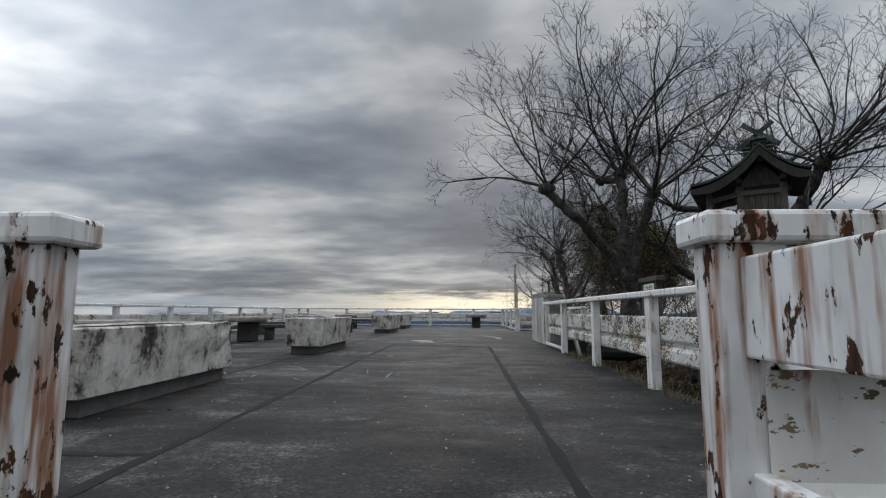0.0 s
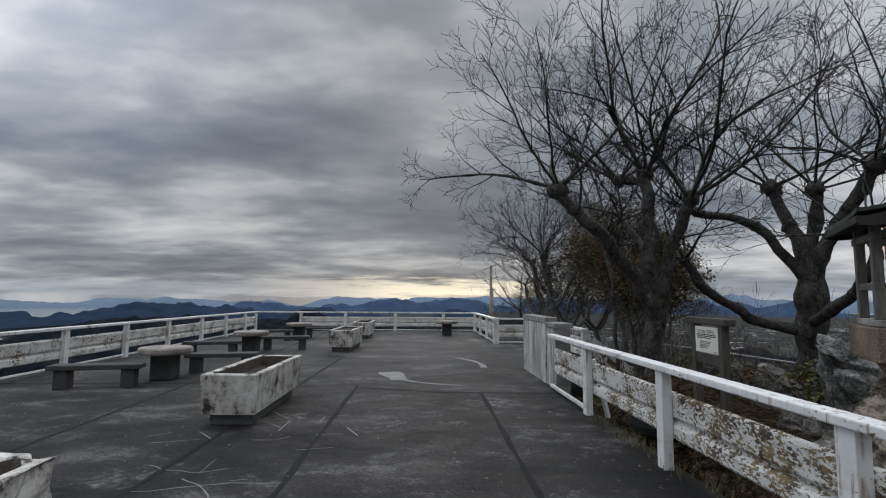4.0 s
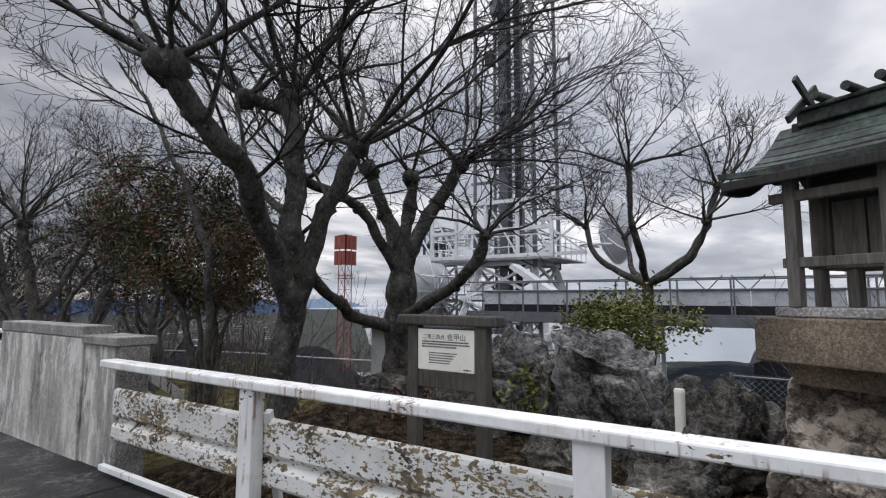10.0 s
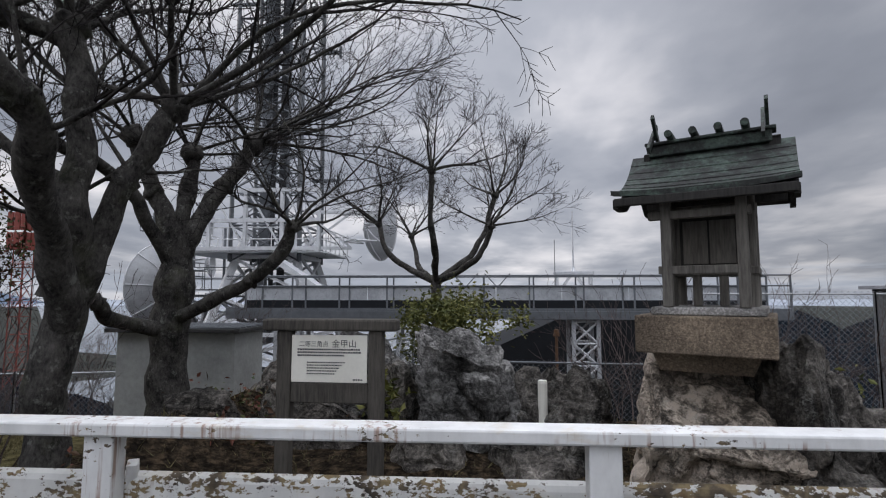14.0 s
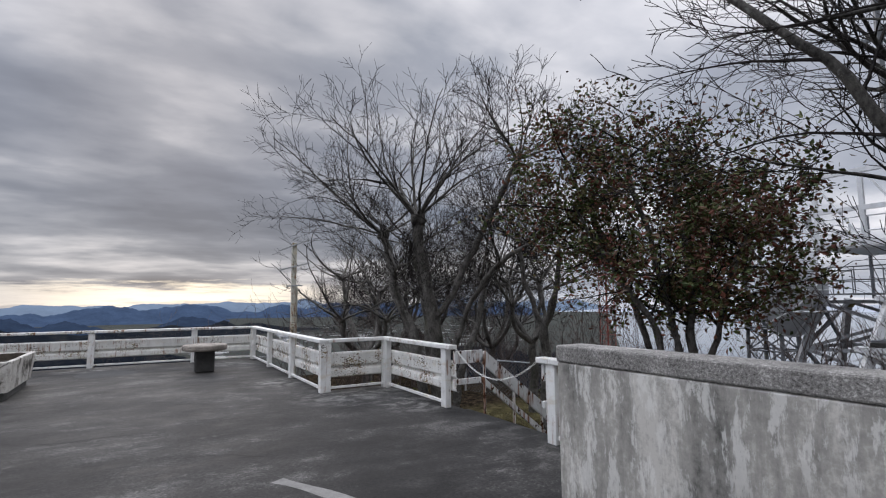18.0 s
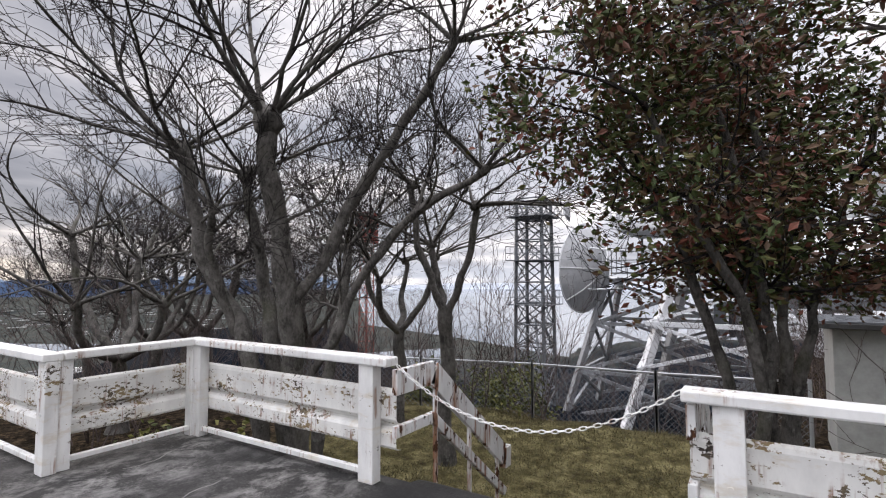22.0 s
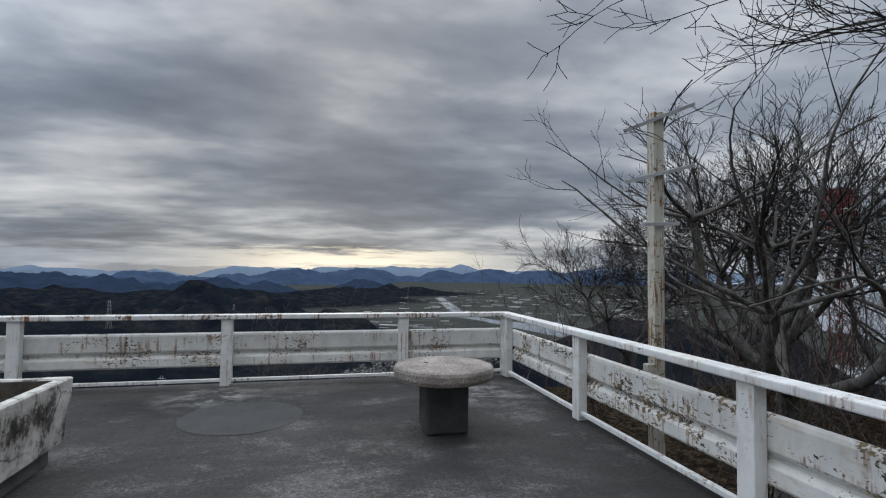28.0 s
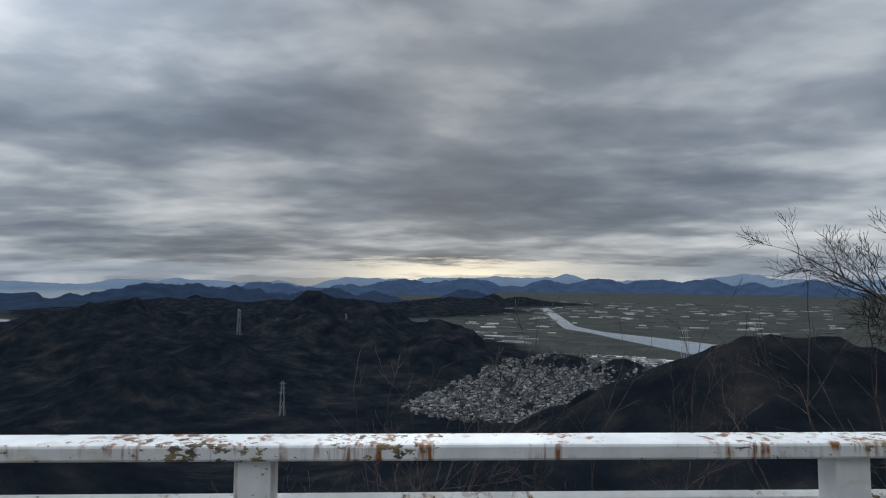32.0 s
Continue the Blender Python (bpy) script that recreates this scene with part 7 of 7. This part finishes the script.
RED = plain("red_aviation_paint", (0.24, 0.06, 0.045), 0.6, 0, 0.3, 2, 0.1)
small_mast(37.6, 32.7, -6.0, "grey relay mast with three railed platforms and dishes", False, 13.5, 3.2)
small_mast(92.0, 96.0, -14.0, "distant red lattice mast with platforms", True, 31.0, 3.4)


SHED_DARK = plain("tarred_sheet", (0.014, 0.015, 0.017), 0.95, 0, 0.3, 1.5, 0.2)


def walkway():
    w = thing("elevated_walkway", pose(18.5, 0, -1.4), "grey steel walkway with pipe rails on lattice legs", "walkway")
    y0, y1 = 0.0, 18.5
    part("girder", box(-0.7, -0.5, y0, y1, 2.15, 2.42, 0.01), STEEL, w)
    part("girder", box(0.5, 0.7, y0, y1, 2.15, 2.42, 0.01), STEEL, w)
    part("deck_grating", box(-0.7, 0.7, y0, y1, 2.422, 2.47, 0), STEEL, w)
    part("kick_board", box(-0.69, -0.67, y0, y1, 2.472, 2.52, 0), STEEL, w)
    part("kick_board", box(0.70, 0.72, y0, y1, 2.46, 2.76, 0), SHED_DARK, w)
    k = y0
    while k < y1:
        part("side_panel", box(0.71, 0.735, k + 0.01, min(y1, k + 2.31), 2.762, 3.23, 0), PALE_STEEL, w)
        part("stiffener", box(-0.73, -0.702, k - 0.03, k + 0.03, 2.16, 2.42, 0), STEEL, w)
        k += 2.32
    for y in (9.28, 10.34):
        for sy in (-1, 1):
            part("aerial_arm", rod((-0.68, y, 3.2), (-0.68, y + sy * 0.42, 3.66), 0.018, sides=5), STEEL, w)
    for x in (-0.68, 0.68):
        for h in (0.78, 1.12):
            part("pipe_rail", rod((x, y0, 2.47 + h), (x, y1, 2.47 + h), 0.026, sides=6), STEEL, w)
        k = y0
        while k <= y1:
            part("rail_post", box(x - 0.025, x + 0.025, k - 0.025, k + 0.025, 2.47, 3.6, 0), STEEL, w)
            k += 1.62
    for y in (1.4, 6.4, 12.2, 16.4):
        for sx in (-0.5, 0.5):
            for sy in (-0.4, 0.4):
                part("leg", box(sx - 0.06, sx + 0.06, y + sy - 0.06, y + sy + 0.06, -4.5, 2.15, 0), PALE_STEEL, w)
        for sx in (-0.5, 0.5):
            for k in range(6):
                z = -2.24 + 0.72 * k
                part("diagonal", rod((sx, y - 0.4, z), (sx, y + 0.4, z + 0.72), 0.035, sides=5), WHITE_STEEL, w)
                part("diagonal", rod((sx, y + 0.4, z), (sx, y - 0.4, z + 0.72), 0.035, sides=5), WHITE_STEEL, w)
                part("strut", rod((sx, y - 0.4, z + 0.72), (sx, y + 0.4, z + 0.72), 0.035, sides=5), WHITE_STEEL, w)


walkway()
SLATE = plain("hut_render", (0.34, 0.345, 0.325), 0.85, 0, 0.25, 1.5, 0.2)
DARK_WALL = plain("dull_cabin_boards", (0.11, 0.112, 0.115), 0.85, 0, 0.3, 1.5, 0.2)
ROOFING = plain("grey_roofing", (0.30, 0.31, 0.33), 0.6, 0, 0.25, 1.0, 0.1, (1, 6, 1))


def hut():
    h = thing("equipment_hut", pose(11.0, 14.85, -1.0), "low grey rendered hut with a flat roof", "hut")
    part("wall", box(0, 1.35, 0, 2.5, -0.6, 1.82, 0.01), SLATE, h)
    part("roof_slab", box(-0.17, 1.5, -0.17, 2.67, 1.822, 1.90, 0.012), DARK_CONC, h)
    for k in range(7):
        part("roof_batten", box(-0.15 + 0.25 * k, -0.09 + 0.25 * k, -0.165, 2.66, 1.902, 1.935, 0.004), STEEL, h)
    part("pilaster", box(-0.05, -0.001, 1.5, 1.7, -0.6, 1.82, 0.004), SLATE, h)


hut()


def sheds():
    p = thing("shed", pose(22.0, 5.1, -3.6), "dark gable-roofed shed below the walkway", "shed")
    body = swept([(4.3, -2.0), (4.3, 2.9), (0.0, 4.85), (-4.3, 2.9), (-4.3, -2.0)], 6.0, None, True)
    bmesh.ops.recalc_face_normals(body, faces=body.faces[:])
    bmesh.ops.transform(body, matrix=Matrix.Rotation(radians(-90), 4, "Z"), verts=body.verts[:])
    part("wall", body, SHED_DARK, p)
    for sy in (-1, 1):
        part("roof_slope", beam((3.0, sy * 4.45, 2.85), (3.0, sy * 0.02, 4.87), 6.02, 0.03), SHED_DARK, p)
    c = thing("cabin", pose(19.5, -6.1, -1.4), "small flat-roofed cabin behind the wire fence", "cabin")
    part("wall", box(0, 2.5, -3, 0.6, -5.0, 3.15, 0.02), DARK_WALL, c)
    part("roof", box(-0.3, 2.8, -3.3, 0.9, 3.152, 3.3, 0.02), ROOFING, c)
    part("window", box(-0.03, 0.0, -2.2, -0.6, 2.2, 3.0, 0.005), DARK_STEEL, c)
    a = thing("whip_aerial", pose(24.0, 5.65, -1.0), "thin whip aerials on a small white steel frame", "aerial")
    part("mast", rod((0, 0, 3.5), (0, 0, 6.3), 0.045, 0.02, 8), WHITE_STEEL, a)
    part("whip", rod((0, 0.82, 0), (0, 0.82, 5.0), 0.03, 0.012, 6), STEEL, a)
    part("mast_foot", rod((0, 0, 3.5), (0, 0, 3.72), 0.16, 0.06, 10), WHITE_STEEL, a)
    for x in (-0.25, 0.25):
        part("frame_rail", beam((x, -0.85, 3.5), (x, 0.85, 3.5), 0.1, 0.14, bevel=0.01), WHITE_STEEL, a)
        for y in (-0.75, 0.75):
            part("frame_leg", rod((x, y, -4.0), (x, y, 3.43), 0.05, sides=6), WHITE_STEEL, a)
        part("brace", rod((x, 0.7, 2.6), (x, 0.1, 3.42), 0.03, sides=5), WHITE_STEEL, a)
        part("brace", rod((x, -0.7, 2.6), (x, -0.1, 3.42), 0.03, sides=5), WHITE_STEEL, a)


sheds()


GALV = plain("fence_zinc", (0.38, 0.39, 0.40), 0.5, 0.3, 0.2, 5, 0.1)


def wire_fence(pts, z, h, label, mat=STEEL):
    f = thing("wire_fence", pose(pts[0][0], pts[0][1], 0), label, "fence", "wire fences")
    o = Vector((*pts[0], 0))
    net = bmesh.new()
    for (ax, ay), (bx, by) in zip(pts[:-1], pts[1:]):
        a, b = Vector((ax, ay, z)) - o, Vector((bx, by, z)) - o
        n = max(1, int((b - a).length / 2.0))
        for k in range(n + 1):
            p = a.lerp(b, k / n)
            part("fence_post", rod(p + Vector((0, 0, -1.2)), p + Vector((0, 0, h)), 0.03, sides=6), mat, f)
        for q in (0.05, h - 0.05):
            part("fence_rail", rod(a + Vector((0, 0, q)), b + Vector((0, 0, q)), 0.02, sides=5), mat, f)
        d = (b - a).length
        m = int(d / 0.11)
        for k in range(-int(h / 0.11), m):
            for s in (0, 1):
                t0, t1 = k * 0.11, k * 0.11 + h
                z0, z1 = 0.0, h
                if t0 < 0:
                    z0, t0 = -t0, 0.0
                if t1 > d:
                    z1, t1 = h - (t1 - d), d
                if t1 - t0 < 0.02:
                    continue
                u0, u1 = (t0, t1) if s == 0 else (d - t0, d - t1)
                rod(a.lerp(b, u0 / d) + Vector((0, 0, z0)), a.lerp(b, u1 / d) + Vector((0, 0, z1)), 0.0032, sides=3, bm=net)
    part("wire_mesh", net, STEEL, f)


wire_fence([(11.7, 17.6), (11.3, 19.8), (11.1, 22.0), (10.5, 24.2), (9.2, 27.0)], -1.3, 1.25, "galvanised wire mesh fence around the aerial field", GALV)
wire_fence([(9.0, 12.9), (14.0, 11.6)], -0.9, 1.5, "galvanised wire mesh fence behind the boulders")
wire_fence([(11.6, 9.4), (11.35, 5.7)], -1.1, 1.35, "low wire mesh fence behind the shrine")
wire_fence([(11.35, 5.65), (11.0, 2.5), (10.4, -1.5)], -1.1, 2.75, "tall wire mesh fence beside the shrine", GALV)


def rusty_stake():
    t = thing("rusty_stake", pose(17.4, 7.45, 0), "short rusty stake with a round cap near the walkway", "stake")
    part("shaft", rod((0, 0, -4.0), (0, 0, 0.25), 0.045, sides=8), RUST, t)
    part("cap", rod((0, 0, 0.25), (0, 0, 0.46), 0.10, 0.08, 10), RUST, t)


RUST = plain("brown_rust", (0.10, 0.055, 0.03), 0.9, 0, 0.4, 9, 0.3)
rusty_stake()
